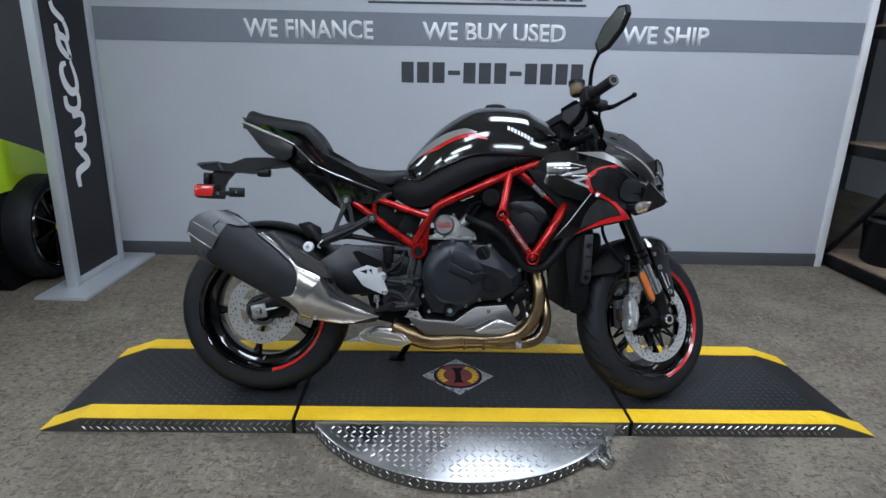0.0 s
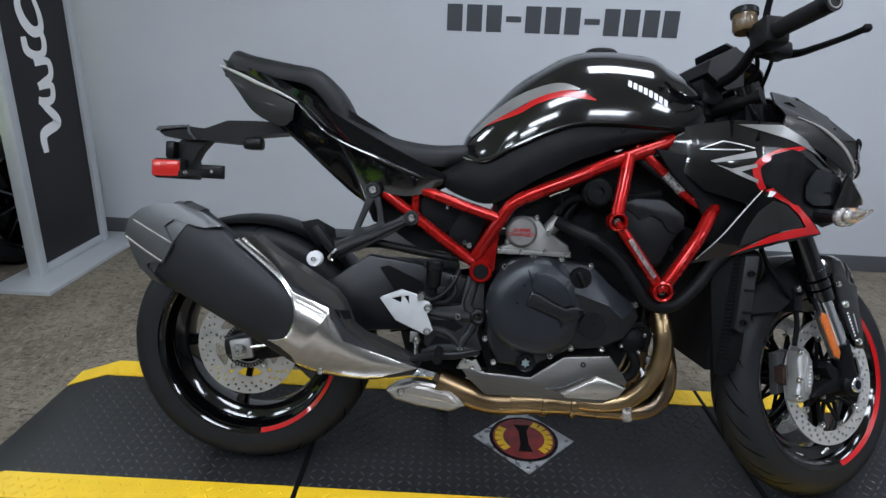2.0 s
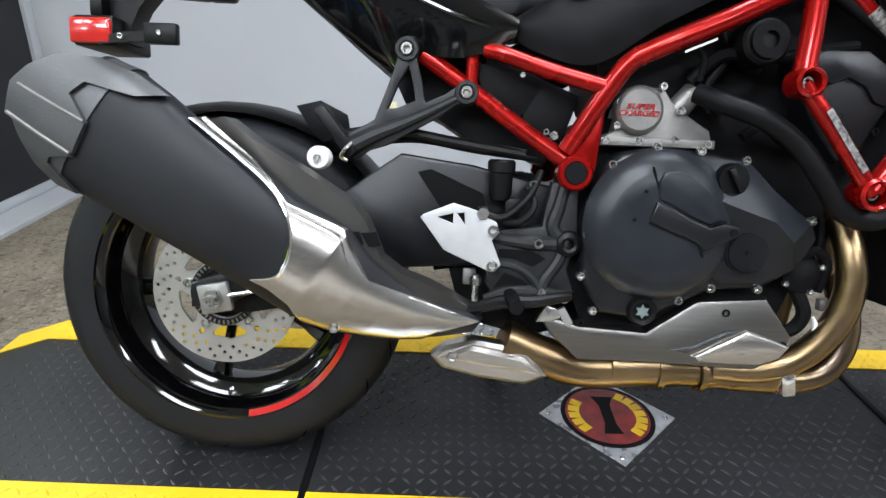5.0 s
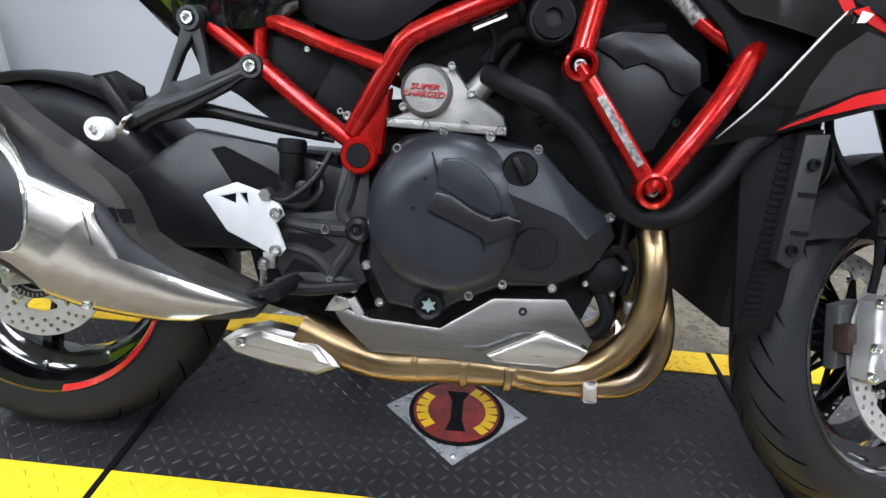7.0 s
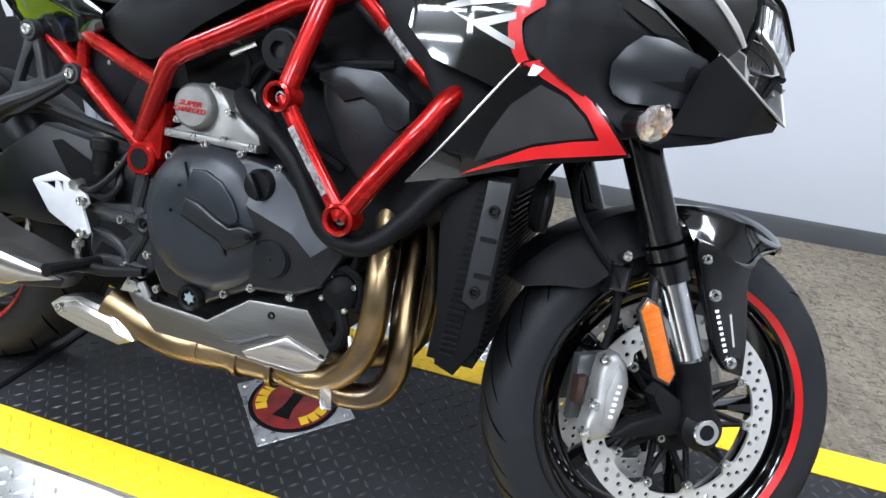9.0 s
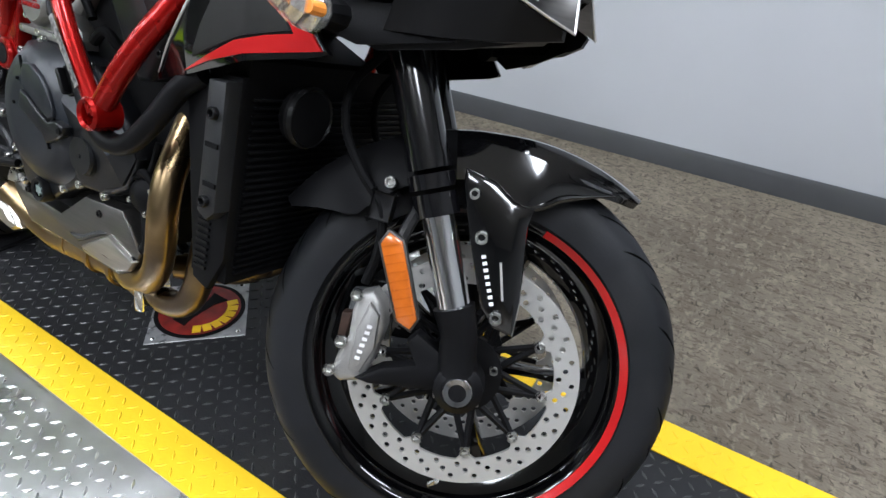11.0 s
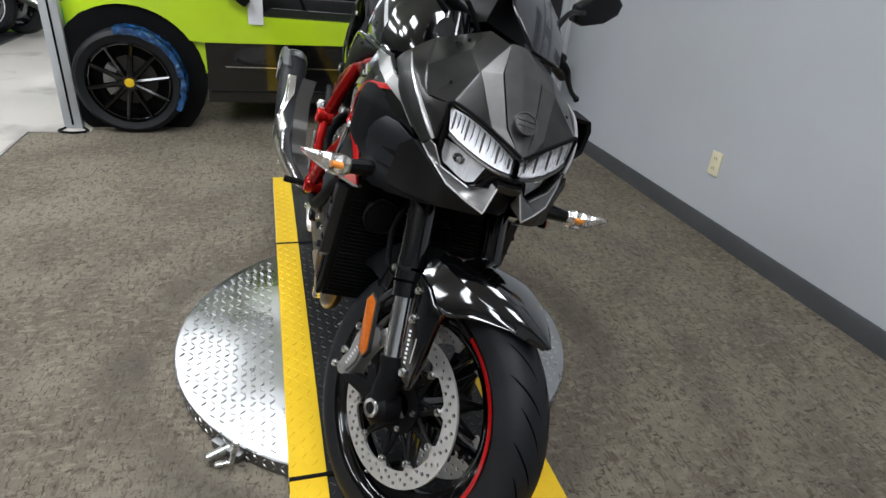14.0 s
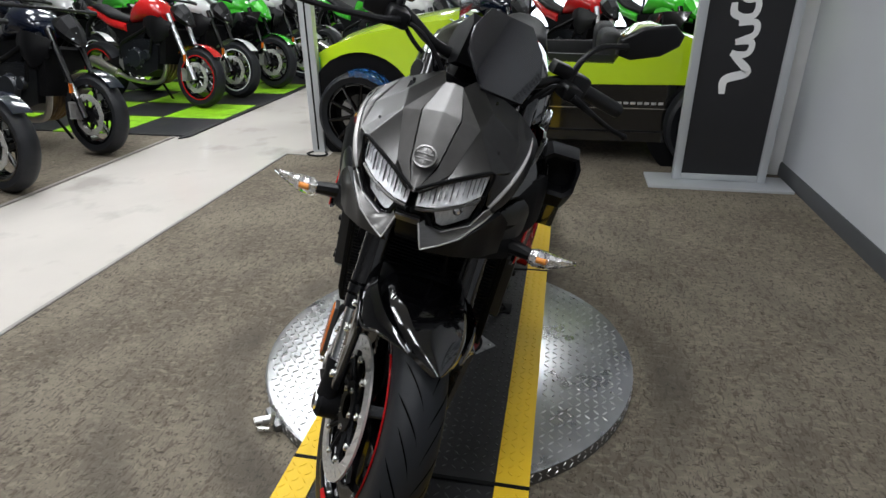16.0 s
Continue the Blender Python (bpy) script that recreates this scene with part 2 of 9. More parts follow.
M_FLASH = mat("pale_graphite_decal", (0.27, 0.265, 0.26), 0.3, 0.5, var=0.12, scale=14, coat=0.6)
# Streaked near-white paints the ceiling light that a mirrored reflector would show.
M_SILVERED = mat("white_reflection_backing", (0.95, 0.96, 0.97), 0.20, 0.1, var=0.20, scale=1.0, aniso=(30, 190, 22))
M_FLANK = mat("metallic_flank_paint", (0.088, 0.085, 0.082), 0.40, 0.7, var=0.10, scale=40, coat=0.08, rvar=0.05)
M_SILVERD = mat("silver_decal", (0.55, 0.54, 0.53), 0.3, 0.5, var=0.12, scale=14, coat=0.6)
M_WHITED = mat("white_decal", (0.75, 0.75, 0.76), 0.35, var=0.04)
M_STEEL = mat("brushed_steel", (0.66, 0.635, 0.60), 0.3, 1.0, var=0.08, scale=14, bump=0.05, bscale=40, aniso=(1, 20, 20), rvar=0.06)
M_STEELD = mat("dull_satin_steel", (0.215, 0.208, 0.198), 0.36, 1.0, var=0.08, scale=14, bump=0.05, bscale=40, aniso=(1, 20, 20), rvar=0.06)
M_GOLD = mat("heat_tinted_steel", (0.28, 0.20, 0.108), 0.30, 1.0, var=0.35, scale=9, dirt=(0.17, 0.13, 0.095), dscale=6, dlevel=0.5, rvar=0.1)
M_CAP = mat("cast_grey_metal", (0.085, 0.087, 0.089), 0.42, 0.6, var=0.12, scale=20, bump=0.12, bscale=300)
M_CASTD = mat("dull_cast_alloy", (0.23, 0.225, 0.215), 0.45, 0.7, var=0.2, scale=25, bump=0.3, bscale=350)
M_GUARD = mat("smoked_satin_metal", (0.075, 0.072, 0.068), 0.42, 0.8, var=0.1, scale=10, rvar=0.06)
M_CHEEK = mat("brushed_graphite_metal", (0.15, 0.146, 0.142), 0.34, 0.95, var=0.1, scale=30, aniso=(1, 1, 14), rvar=0.05)
M_HANGER = mat("charcoal_cast_metal", (0.017, 0.0178, 0.0195), 0.45, 0.2, var=0.15, scale=20, bump=0.15, bscale=400)
M_CAST = mat("bare_cast_alloy", (0.40, 0.395, 0.385), 0.45, 0.75, var=0.16, scale=25, bump=0.3, bscale=350)
M_DISC = mat("ground_steel_disc", (0.72, 0.71, 0.69), 0.34, 0.7, var=0.06, scale=6, bump=0.05, bscale=120, rvar=0.08)
M_BOLT = mat("zinc_bolt", (0.62, 0.62, 0.60), 0.28, 1.0, var=0.12, scale=60)
M_AMBERD = mat("deep_amber_ridge", (0.43, 0.100, 0.008), 0.2, var=0.15, scale=60, coat=0.6)
M_AMBER = mat("amber_reflector", (0.50, 0.118, 0.009), 0.18, var=0.12, scale=60, coat=0.8)
M_REDL = mat("red_lens", (0.5, 0.02, 0.015), 0.15, var=0.1, coat=0.8)
M_CHROME = mat("chrome", (0.85, 0.86, 0.88), 0.12, 1.0, var=0.03)
# Grey base colour paints the dim surroundings that the mirror would reflect.
M_MIRROR = mat("darkened_mirror_glass", (0.40, 0.42, 0.45), 0.03, 1.0, var=0.02, rvar=0.0)
M_STARMARK = mat("pale_teal_alloy", (0.30, 0.38, 0.38), 0.35, 0.5, var=0.1)
M_HEEL = mat("bead_blasted_alloy", (0.50, 0.505, 0.515), 0.42, 0.15, var=0.06, scale=30, bump=0.08, bscale=400)
M_FORKT = mat("black_anodised_tube", (0.004, 0.004, 0.005), 0.16, 0.0, var=0.1, coat=0.6, rvar=0.04)
M_COPPER = mat("rusty_brake_pads", (0.035, 0.018, 0.012), 0.6, 0.3, var=0.5, scale=60)
M_ORBULB = mat("amber_bulb", (0.7, 0.25, 0.04), 0.25, var=0.1)
M_BLUEW = mat("blue_plastic_film", (0.012, 0.06, 0.17), 0.14, var=0.8, scale=24, bump=1.0, bscale=34, coat=0.8, dirt=(0.10, 0.22, 0.36), dscale=26, dlevel=0.62)
M_LIME = mat("lime_green_paint", (0.50, 0.72, 0.012), 0.2, var=0.04, scale=3, coat=1.0, rvar=0.03)
M_BIKERED = mat("bright_red_paint", (0.50, 0.012, 0.012), 0.2, var=0.08, coat=0.9)
M_BIKEGREEN = mat("bright_green_paint", (0.06, 0.48, 0.03), 0.2, var=0.08, coat=0.9)
M_BIKEWHITE = mat("pearl_white_paint", (0.7, 0.7, 0.7), 0.2, var=0.05, coat=0.9)
M_BIKEBLUE = mat("dark_blue_paint", (0.005, 0.008, 0.019), 0.2, var=0.08, coat=0.9)
M_BOLDGOLD = mat("smoky_brown_plastic", (0.10, 0.065, 0.03), 0.25, var=0.2, coat=0.5)
M_DARKGLASS = mat("smoked_screen", (0.012, 0.012, 0.014), 0.12, var=0.1, coat=0.6)
M_TEAL = mat("teal_plastic_film", (0.05, 0.45, 0.33), 0.25, var=0.3, scale=14, bump=0.6, bscale=20)
M_WOOD = mat("worn_plywood", (0.26, 0.19, 0.13), 0.6, var=0.25, scale=6, aniso=(1, 12, 1))
M_IVORY = mat("ivory_plastic", (0.72, 0.66, 0.46), 0.4, var=0.03)


def glass(name, colour=(1, 1, 1), rough=0.02):
    m = bpy.data.materials.new(name)
    m.use_nodes = True
    b = m.node_tree.nodes["Principled BSDF"]
    b.inputs["Base Color"].default_value = (*colour, 1)
    b.inputs["Roughness"].default_value, b.inputs["Transmission Weight"].default_value, b.inputs["IOR"].default_value = rough, 1.0, 1.35
    return m


M_GLASS = glass("clear_lens")


def glow(name, colour, strength):
    m = bpy.data.materials.new(name)
    m.use_nodes = True
    b = m.node_tree.nodes["Principled BSDF"]
    b.inputs["Base Color"].default_value = (*colour, 1)
    b.inputs["Emission Color"].default_value, b.inputs["Emission Strength"].default_value = (*colour, 1), strength
    return m


M_TUBE = glow("lit_diffuser", (1.0, 0.97, 0.92), 5.0)
M_WINDOWGLOW = glow("daylit_window_pane", (0.9, 0.95, 1.0), 2.6)


# ---- mesh helpers ----
def mesh_from(bm, name, smooth=35.0):
    bmesh.ops.recalc_face_normals(bm, faces=bm.faces[:])
    me = bpy.data.meshes.new(name)
    bm.to_mesh(me)
    bm.free()
    if smooth:
        for p in me.polygons:
            p.use_smooth = True
        me.set_sharp_from_angle(angle=radians(smooth))
    return me


def part(name, bm, material, parent=None, label="", smooth=35.0):
    """Links a bmesh as one mesh object, under a thing or a part where one is given."""
    me = mesh_from(bm, name, smooth)
    for m in (material if isinstance(material, (list, tuple)) else [material]):
        me.materials.append(m)
    ob = new(name, me)
    if parent is not None:
        ob.parent = parent
    if label:
        ob["label"] = label
    return ob


def thing(name, label, category, m=None, group="", kind=""):
    ob = new(name)
    ob.empty_display_size = 0.1
    if m is not None:
        ob.matrix_basis = m
    return tagged(ob, label, category, group, kind)


def add_box(bm, x0, x1, y0, y1, z0, z1, bevel=0.0, seg=2, m=None):
    g = bmesh.ops.create_cube(bm, size=1.0)["verts"]
    for v in g:
        v.co = Vector(((x0 + x1) / 2 + v.co.x * (x1 - x0), (y0 + y1) / 2 + v.co.y * (y1 - y0), (z0 + z1) / 2 + v.co.z * (z1 - z0)))
    if bevel:
        edges = list({e for v in g for e in v.link_edges})
        res = bmesh.ops.bevel(bm, geom=edges, offset=bevel, segments=seg, affect="EDGES", profile=0.5)
        g = list({v for f in res["faces"] for v in f.verts} | {v for v in g if v.is_valid})
    if m is not None:
        bmesh.ops.transform(bm, matrix=m, verts=[v for v in g if v.is_valid])
    return g


def box(x0, x1, y0, y1, z0, z1, bevel=0.0, seg=2):
    bm = bmesh.new()
    add_box(bm, x0, x1, y0, y1, z0, z1, bevel, seg)
    return bm


def spline(pts, n):
    """n points on a smooth curve through pts."""
    pts = [Vector(p) for p in pts]
    if len(pts) == 2:
        return [pts[0].lerp(pts[1], i / (n - 1)) for i in range(n)]
    ext = [2 * pts[0] - pts[1], *pts, 2 * pts[-1] - pts[-2]]
    out = []
    for i in range(n):
        u = i / (n - 1) * (len(pts) - 1)
        k = min(int(u), len(pts) - 2)
        f = u - k
        a, b, c, d = ext[k:k + 4]
        out.append(0.5 * (2 * b + (c - a) * f + (2 * a - 5 * b + 4 * c - d) * f * f + (3 * b - a - 3 * c + d) * f ** 3))
    return out


def line(pts, n):
    """n points spread evenly along straight pieces through pts."""
    pts = [Vector(p) for p in pts]
    ls = [0]
    for a, b in zip(pts, pts[1:]):
        ls.append(ls[-1] + (b - a).length)
    out = []
    for i in range(n):
        d = ls[-1] * i / (n - 1)
        k = min(max(j for j in range(len(ls)) if ls[j] <= d + 1e-9), len(pts) - 2)
        out.append(pts[k].lerp(pts[k + 1], (d - ls[k]) / max(1e-9, ls[k + 1] - ls[k])))
    return out


def loft(bm, rings, closed=True, caps=True):
    """Skins rings of equal length."""
    rows = [[bm.verts.new(p) for p in r] for r in rings]
    n = len(rows[0])
    for a, b in zip(rows, rows[1:]):
        for i in range(n if closed else n - 1):
            j = (i + 1) % n
            try:
                bm.faces.new((a[i], a[j], b[j], b[i]))
            except ValueError:
                pass
    if closed and caps:
        bm.faces.new(rows[0][::-1])
        bm.faces.new(rows[-1])
    return rows


def add_tube(bm, pts, radius, sides=12, n=None, straight=False, flat=1.0, caps=True):
    """A round bar along pts; radius may be a number or one for each end and between."""
    n = n or (len(pts) if straight or len(pts) == 2 else 6 * len(pts))
    path = line(pts, n) if straight and n != len(pts) else ([Vector(p) for p in pts] if straight else spline(pts, n))
    rad = [radius] * len(path) if isinstance(radius, (int, float)) else [float(r) for r in np.interp(np.linspace(0, 1, len(path)), np.linspace(0, 1, len(radius)), radius)]
    up, rings = None, []
    for i, p in enumerate(path):
        d = (path[min(i + 1, len(path) - 1)] - path[max(i - 1, 0)]).normalized()
        if up is None:
            up = d.orthogonal().normalized()
        up = (up - d * up.dot(d)).normalized()
        side = d.cross(up)
        rings.append([p + rad[i] * (up * math.cos(a) + side * math.sin(a) * flat) for a in [2 * math.pi * k / sides for k in range(sides)]])
    loft(bm, rings, caps=caps)


def tube(pts, radius, sides=12, n=None, straight=False, flat=1.0):
    bm = bmesh.new()
    add_tube(bm, pts, radius, sides, n, straight, flat)
    return bm


def add_lathe(bm, profile, centre=(0, 0, 0), axis="y", seg=48, closed=False, start=0.0, sweep=360.0):
    """Turns a profile of (radius, along) about an axis."""
    c = Vector(centre)
    rings, full = [], sweep >= 360
    steps = seg if full else seg + 1
    for r, u in profile:
        ring = []
        for k in range(steps):
            a = radians(start + sweep * k / seg)
            p, q = r * math.cos(a), r * math.sin(a)
            ring.append(c + Vector({"y": (p, u, q), "z": (p, q, u), "x": (u, p, q)}[axis]))
        rings.append(ring)
    if closed:
        rings.append(rings[0])
    rows = [[bm.verts.new(p) for p in r] for r in (rings[:-1] if closed else rings)]
    if closed:
        rows.append(rows[0])
    for a, b in zip(rows, rows[1:]):
        for i in range(steps if full else steps - 1):
            j = (i + 1) % steps
            bm.faces.new((a[i], a[j], b[j], b[i]))
    if not closed:
        for row, r in ((rows[0], profile[0][0]), (rows[-1], profile[-1][0])):
            if full and r > 1e-6:
                bm.faces.new(row)
    elif not full:
        bm.faces.new([r[0] for r in rows[:-1]])
        bm.faces.new([r[-1] for r in rows[:-1]])


def lathe(profile, centre=(0, 0, 0), axis="y", seg=48, closed=False, start=0.0, sweep=360.0):
    bm = bmesh.new()
    add_lathe(bm, profile, centre, axis, seg, closed, start, sweep)
    return bm


def add_prism(bm, outline, s0, s1, bevel=0.0, seg=2, axis="y", holes=()):
    """A plate with the outline (x, z), from y = s0 to s1, with its rim rounded; holes are outlines too."""
    def put(p):
        return Vector((p[0], s0, p[1])) if axis == "y" else (Vector((p[0], p[1], s0)) if axis == "z" else Vector((s0, p[0], p[1])))
    edges, mine = [], []
    for loop in (outline, *holes):
        vs = [bm.verts.new(put(p)) for p in loop]
        mine += vs
        edges += [bm.edges.new((a, b)) for a, b in zip(vs, vs[1:] + vs[:1])]
    if holes:
        faces = [f for f in bmesh.ops.triangle_fill(bm, edges=edges, use_beauty=True)["geom"] if isinstance(f, bmesh.types.BMFace)]
    else:
        faces = [bm.faces.new(mine)]
    ext = bmesh.ops.extrude_face_region(bm, geom=faces)["geom"]
    top = [v for v in ext if isinstance(v, bmesh.types.BMVert)]
    d = {"y": Vector((0, s1 - s0, 0)), "z": Vector((0, 0, s1 - s0)), "x": Vector((s1 - s0, 0, 0))}[axis]
    for v in top:
        v.co += d
    if bevel:
        tops = set(top)
        rim = [e for e in {e for v in top for e in v.link_edges} if e.verts[0] in tops and e.verts[1] in tops and (len(e.link_faces) == 2 and abs(e.link_faces[0].normal.dot(e.link_faces[1].normal)) < 0.5 or not holes and len(e.link_faces) == 2)]
        bm.normal_update()
        rim = [e for e in rim if e.is_valid and sum(all(v in tops for v in f.verts) for f in e.link_faces) == 1]
        bmesh.ops.bevel(bm, geom=rim, offset=bevel, segments=seg, affect="EDGES", profile=0.5)
    return mine


def prism(outline, s0, s1, bevel=0.0, seg=2, axis="y", holes=()):
    bm = bmesh.new()
    add_prism(bm, outline, s0, s1, bevel, seg, axis, holes)
    return bm


def circle(cx, cy, r, n=24, start=0.0, sweep=360.0, ratio=1.0):
    k = n if sweep >= 360 else n - 1
    return [(cx + r * math.cos(radians(start + sweep * i / k)), cy + ratio * r * math.sin(radians(start + sweep * i / k))) for i in range(n)]


def band_xz(pts, width, n=20):
    """The outline of a thin even strip along a line of (x, z)."""
    path = spline([(p[0], p[1], 0) for p in pts], n)
    a, c = [], []
    for k, p in enumerate(path):
        d = (path[min(k + 1, n - 1)] - path[max(k - 1, 0)]).normalized()
        q = Vector((-d.y, d.x, 0)) * width * 0.5
        a.append((p + q).xy[:])
        c.append((p - q).xy[:])
    return a + c[::-1]


def add_panel(bm, top, bottom, bulge=0.0, thick=0.004, n=20, rows=8, smooth=True, inward=(0, 1, 0)):
    """A curved shell between a top and a bottom line of 3D points, swelling outwards in the middle."""
    f = spline if smooth else line
    a, b = f(top, n), f(bottom, n)
    inw = Vector(inward)
    grid = [[p.lerp(q, v / rows) - inw * bulge * math.sin(math.pi * v / rows) for p, q in zip(a, b)] for v in range(rows + 1)]
    front = loft(bm, grid, closed=False)
    back = loft(bm, [[p + inw * thick for p in r] for r in grid], closed=False)
    rim = [front[0], [r[-1] for r in front], front[-1][::-1], [r[0] for r in front][::-1]]
    rib = [back[0], [r[-1] for r in back], back[-1][::-1], [r[0] for r in back][::-1]]
    for x, y in zip(rim, rib):
        for i in range(len(x) - 1):
            bm.faces.new((x[i], x[i + 1], y[i + 1], y[i]))


def panel(top, bottom, bulge=0.0, thick=0.004, n=20, rows=8, smooth=True, inward=(0, 1, 0)):
    bm = bmesh.new()
    add_panel(bm, top, bottom, bulge, thick, n, rows, smooth, inward)
    return bm


def turned(bm, m):
    bmesh.ops.transform(bm, matrix=m, verts=bm.verts[:])
    return bm


def lettering(name, text, height, x, y, z, width, material, parent=None, depth=0.002, rot=(90, 0, 0), bold=0.01, label="", shear=0.0):
    """Words in the built-in font, set to a height and a width."""
    cu = bpy.data.curves.new(name, "FONT")
    cu.body, cu.size, cu.extrude, cu.offset, cu.shear = text, 1.0, 0.0, bold, shear
    tmp = new("tmp", cu)
    me = bpy.data.meshes.new_from_object(tmp)
    bpy.data.objects.remove(tmp)
    xs, ys = [v.co.x for v in me.vertices], [v.co.y for v in me.vertices]
    kx, ky = width / (max(xs) - min(xs)), height / (max(ys) - min(ys))
    for v in me.vertices:
        v.co = Vector(((v.co.x - min(xs)) * kx, (v.co.y - min(ys)) * ky, 0))
    bm = bmesh.new()
    bm.from_mesh(me)
    bmesh.ops.remove_doubles(bm, verts=bm.verts[:], dist=1e-6)
    ext = bmesh.ops.extrude_face_region(bm, geom=bm.faces[:])["geom"]
    for v in ext:
        if isinstance(v, bmesh.types.BMVert):
            v.co.z += depth
    ob = part(name, bm, material, parent, label, smooth=0)
    ob.matrix_basis = pose(x, y, z, *rot)
    return ob


def drape(outline, depth, thick=0.003, cuts=3, inward=1.0):
    """A sheet with the outline (x, z), bent so that y = depth(x, z)."""
    bm = bmesh.new()
    vs = [bm.verts.new((p[0], 0, p[1])) for p in outline]
    es = [bm.edges.new((p, q)) for p, q in zip(vs, vs[1:] + vs[:1])]
    bmesh.ops.triangle_fill(bm, edges=es, use_beauty=True)
    for _ in range(cuts):
        bmesh.ops.subdivide_edges(bm, edges=bm.edges[:], cuts=1, use_grid_fill=True)
        bmesh.ops.triangulate(bm, faces=[f for f in bm.faces if len(f.verts) > 4])
    for v in bm.verts:
        v.co.y = depth(v.co.x, v.co.z)
    ext = bmesh.ops.extrude_face_region(bm, geom=bm.faces[:])["geom"]
    for v in ext:
        if isinstance(v, bmesh.types.BMVert):
            v.co.y += thick * inward
    return bm

# ---- the place: floor, walls, ceiling ----
WALL_Y, WALL_X0, WALL_X1 = 1.968, -2.36, 2.71


def setting(name, bm, material, label, smooth=35.0):
    return tagged(part(name, bm, material, None, smooth=smooth), label, "", "", "structure")


CX, CY = -2.325, -1.53     # inner corner of the carpet
setting("carpet", prism([(5.2, CY), (CX, CY), (CX, -1.2), (-6.4, -1.2), (-6.4, 5.2), (5.2, 5.2)], -0.02, 0.0, axis="z"),
        M_CARPET, "grey-brown flecked loop-pile carpet on the showroom floor")
setting("floor", prism([(-13.6, -10), (5.2, -10), (5.2, CY), (CX, CY), (CX, -1.2), (-6.4, -1.2), (-6.4, 5.2), (-13.6, 5.2)], -0.02, -0.002, axis="z"),
        M_TILEF, "glossy pale polished floor of the walkway")
edge = bmesh.new()
add_box(edge, CX - 0.02, 5.2, CY - 0.022, CY, -0.01, 0.006, 0.002, 1)
add_box(edge, CX - 0.02, CX, CY, -1.2, -0.01, 0.006, 0.002, 1)
setting("carpet_edge_strip", edge, M_STRIP, "dark metal strip along the edge of the carpet")
w = prism([(WALL_X0, 0), (WALL_X1, 0), (WALL_X1, CEIL), (WALL_X0, CEIL)], WALL_Y, WALL_Y + 0.14)
wall = setting("wall_north", w, M_WALL, "smooth light grey display wall behind the motorcycle")
setting("wall_band", box(WALL_X0 + 0.005, WALL_X1 - 0.005, WALL_Y - 0.003, WALL_Y + 0.001, 1.418, 1.612), M_BAND, "dark grey painted stripe across the display wall").matrix_basis = Matrix.Rotation(radians(-0.6), 4, "Y")
bb = bmesh.new()
add_prism(bb, [(WALL_Y - 0.013, 0.0), (WALL_Y - 0.013, 0.075), (WALL_Y - 0.006, 0.092), (WALL_Y + 0.001, 0.092), (WALL_Y + 0.001, 0.0)], WALL_X0, WALL_X1, axis="x")
setting("baseboard", bb, M_BASE, "dark grey rubber cove baseboard along the wall")
setting("trim_east", box(WALL_X1 - 0.03, WALL_X1 + 0.02, WALL_Y - 0.02, WALL_Y + 0.16, 0, CEIL, 0.004), M_TRIM, "white corner trim at the end of the wall")
setting("trim_west", box(WALL_X0 - 0.12, WALL_X0 - 0.004, WALL_Y - 0.13, WALL_Y + 0.16, 0, CEIL, 0.004), M_TRIM, "white painted post at the end of the wall")
setting("ceiling", box(-13.7, 5.3, -10.1, 5.3, CEIL, CEIL + 0.1), M_CEIL, "white suspended ceiling of the showroom")
M_FARWALL = mat("far_wall_paint", (0.36, 0.365, 0.37), 0.6, var=0.06, scale=1.5)
setting("wall_east", box(5.2, 5.3, -10, 5.2, 0, CEIL), M_FARWALL, "plain painted wall")
setting("wall_south", box(-13.6, 5.2, -10.1, -10, 0, CEIL), M_FARWALL, "plain painted wall of the showroom")
# Dark tone stands in for the dark clutter along this wall.
M_DARKWALL = mat("dark_backdrop_tone", (0.035, 0.036, 0.038), 0.6, var=0.1, scale=1.5)
setting("wall_back", box(-13.6, 5.2, 5.2, 5.3, 0, CEIL), M_DARKWALL, "plain painted wall of the showroom")
setting("wall_west", box(-13.7, -13.6, -10, 5.2, 0, CEIL), M_FARWALL, "plain far wall of the showroom")

fix = thing("ceiling_light", "white fluorescent ceiling fixture with a lit diffuser", "ceiling light", pose(FIXTURES[0][0], FIXTURES[0][1], CEIL), "ceiling lights")
part("housing", box(-0.63, 0.63, -0.33, 0.33, -0.05, 0.0, 0.01), M_TRIM, fix)
part("diffuser", box(-0.6, 0.6, -0.3, 0.3, -0.085, -0.05, 0.01), M_TUBE, fix, "lit milky diffuser")
for fx, fy, fl, fw in FIXTURES[1:]:
    copy_thing(fix, pose(fx, fy, CEIL))

# words on the wall
for text, x0, x1 in (("WE FINANCE", -1.275, -0.468), ("WE BUY USED", -0.16, 0.75), ("WE SHIP", 1.108, 1.672)):
    tagged(lettering("wall_lettering", text, 0.113, x0, WALL_Y - 0.003, 1.450 + 0.0115 * x0, x1 - x0, M_LETTER, bold=0.024, rot=(90, -0.6, 0), depth=0.001), "white capital letters on the dark wall stripe", "lettering", "wall words")
bars = thing("phone_number_bars", "row of dark bars standing for a painted number", "sign", pose(0, WALL_Y, 1.194, 0, -0.8, 0))
for i in range(12):
    x = -0.289 + i * 0.0995
    part("bar", box(x, x + 0.078, -0.002, 0.0005, 0.05 if i in (3, 7) else 0.0, 0.078 if i in (3, 7) else 0.128), M_DARKLET, bars)
web = thing("web_address_bars", "dark outlined bars standing for a web address", "sign", pose(0, WALL_Y, 1.665, 0, -0.8, 0))
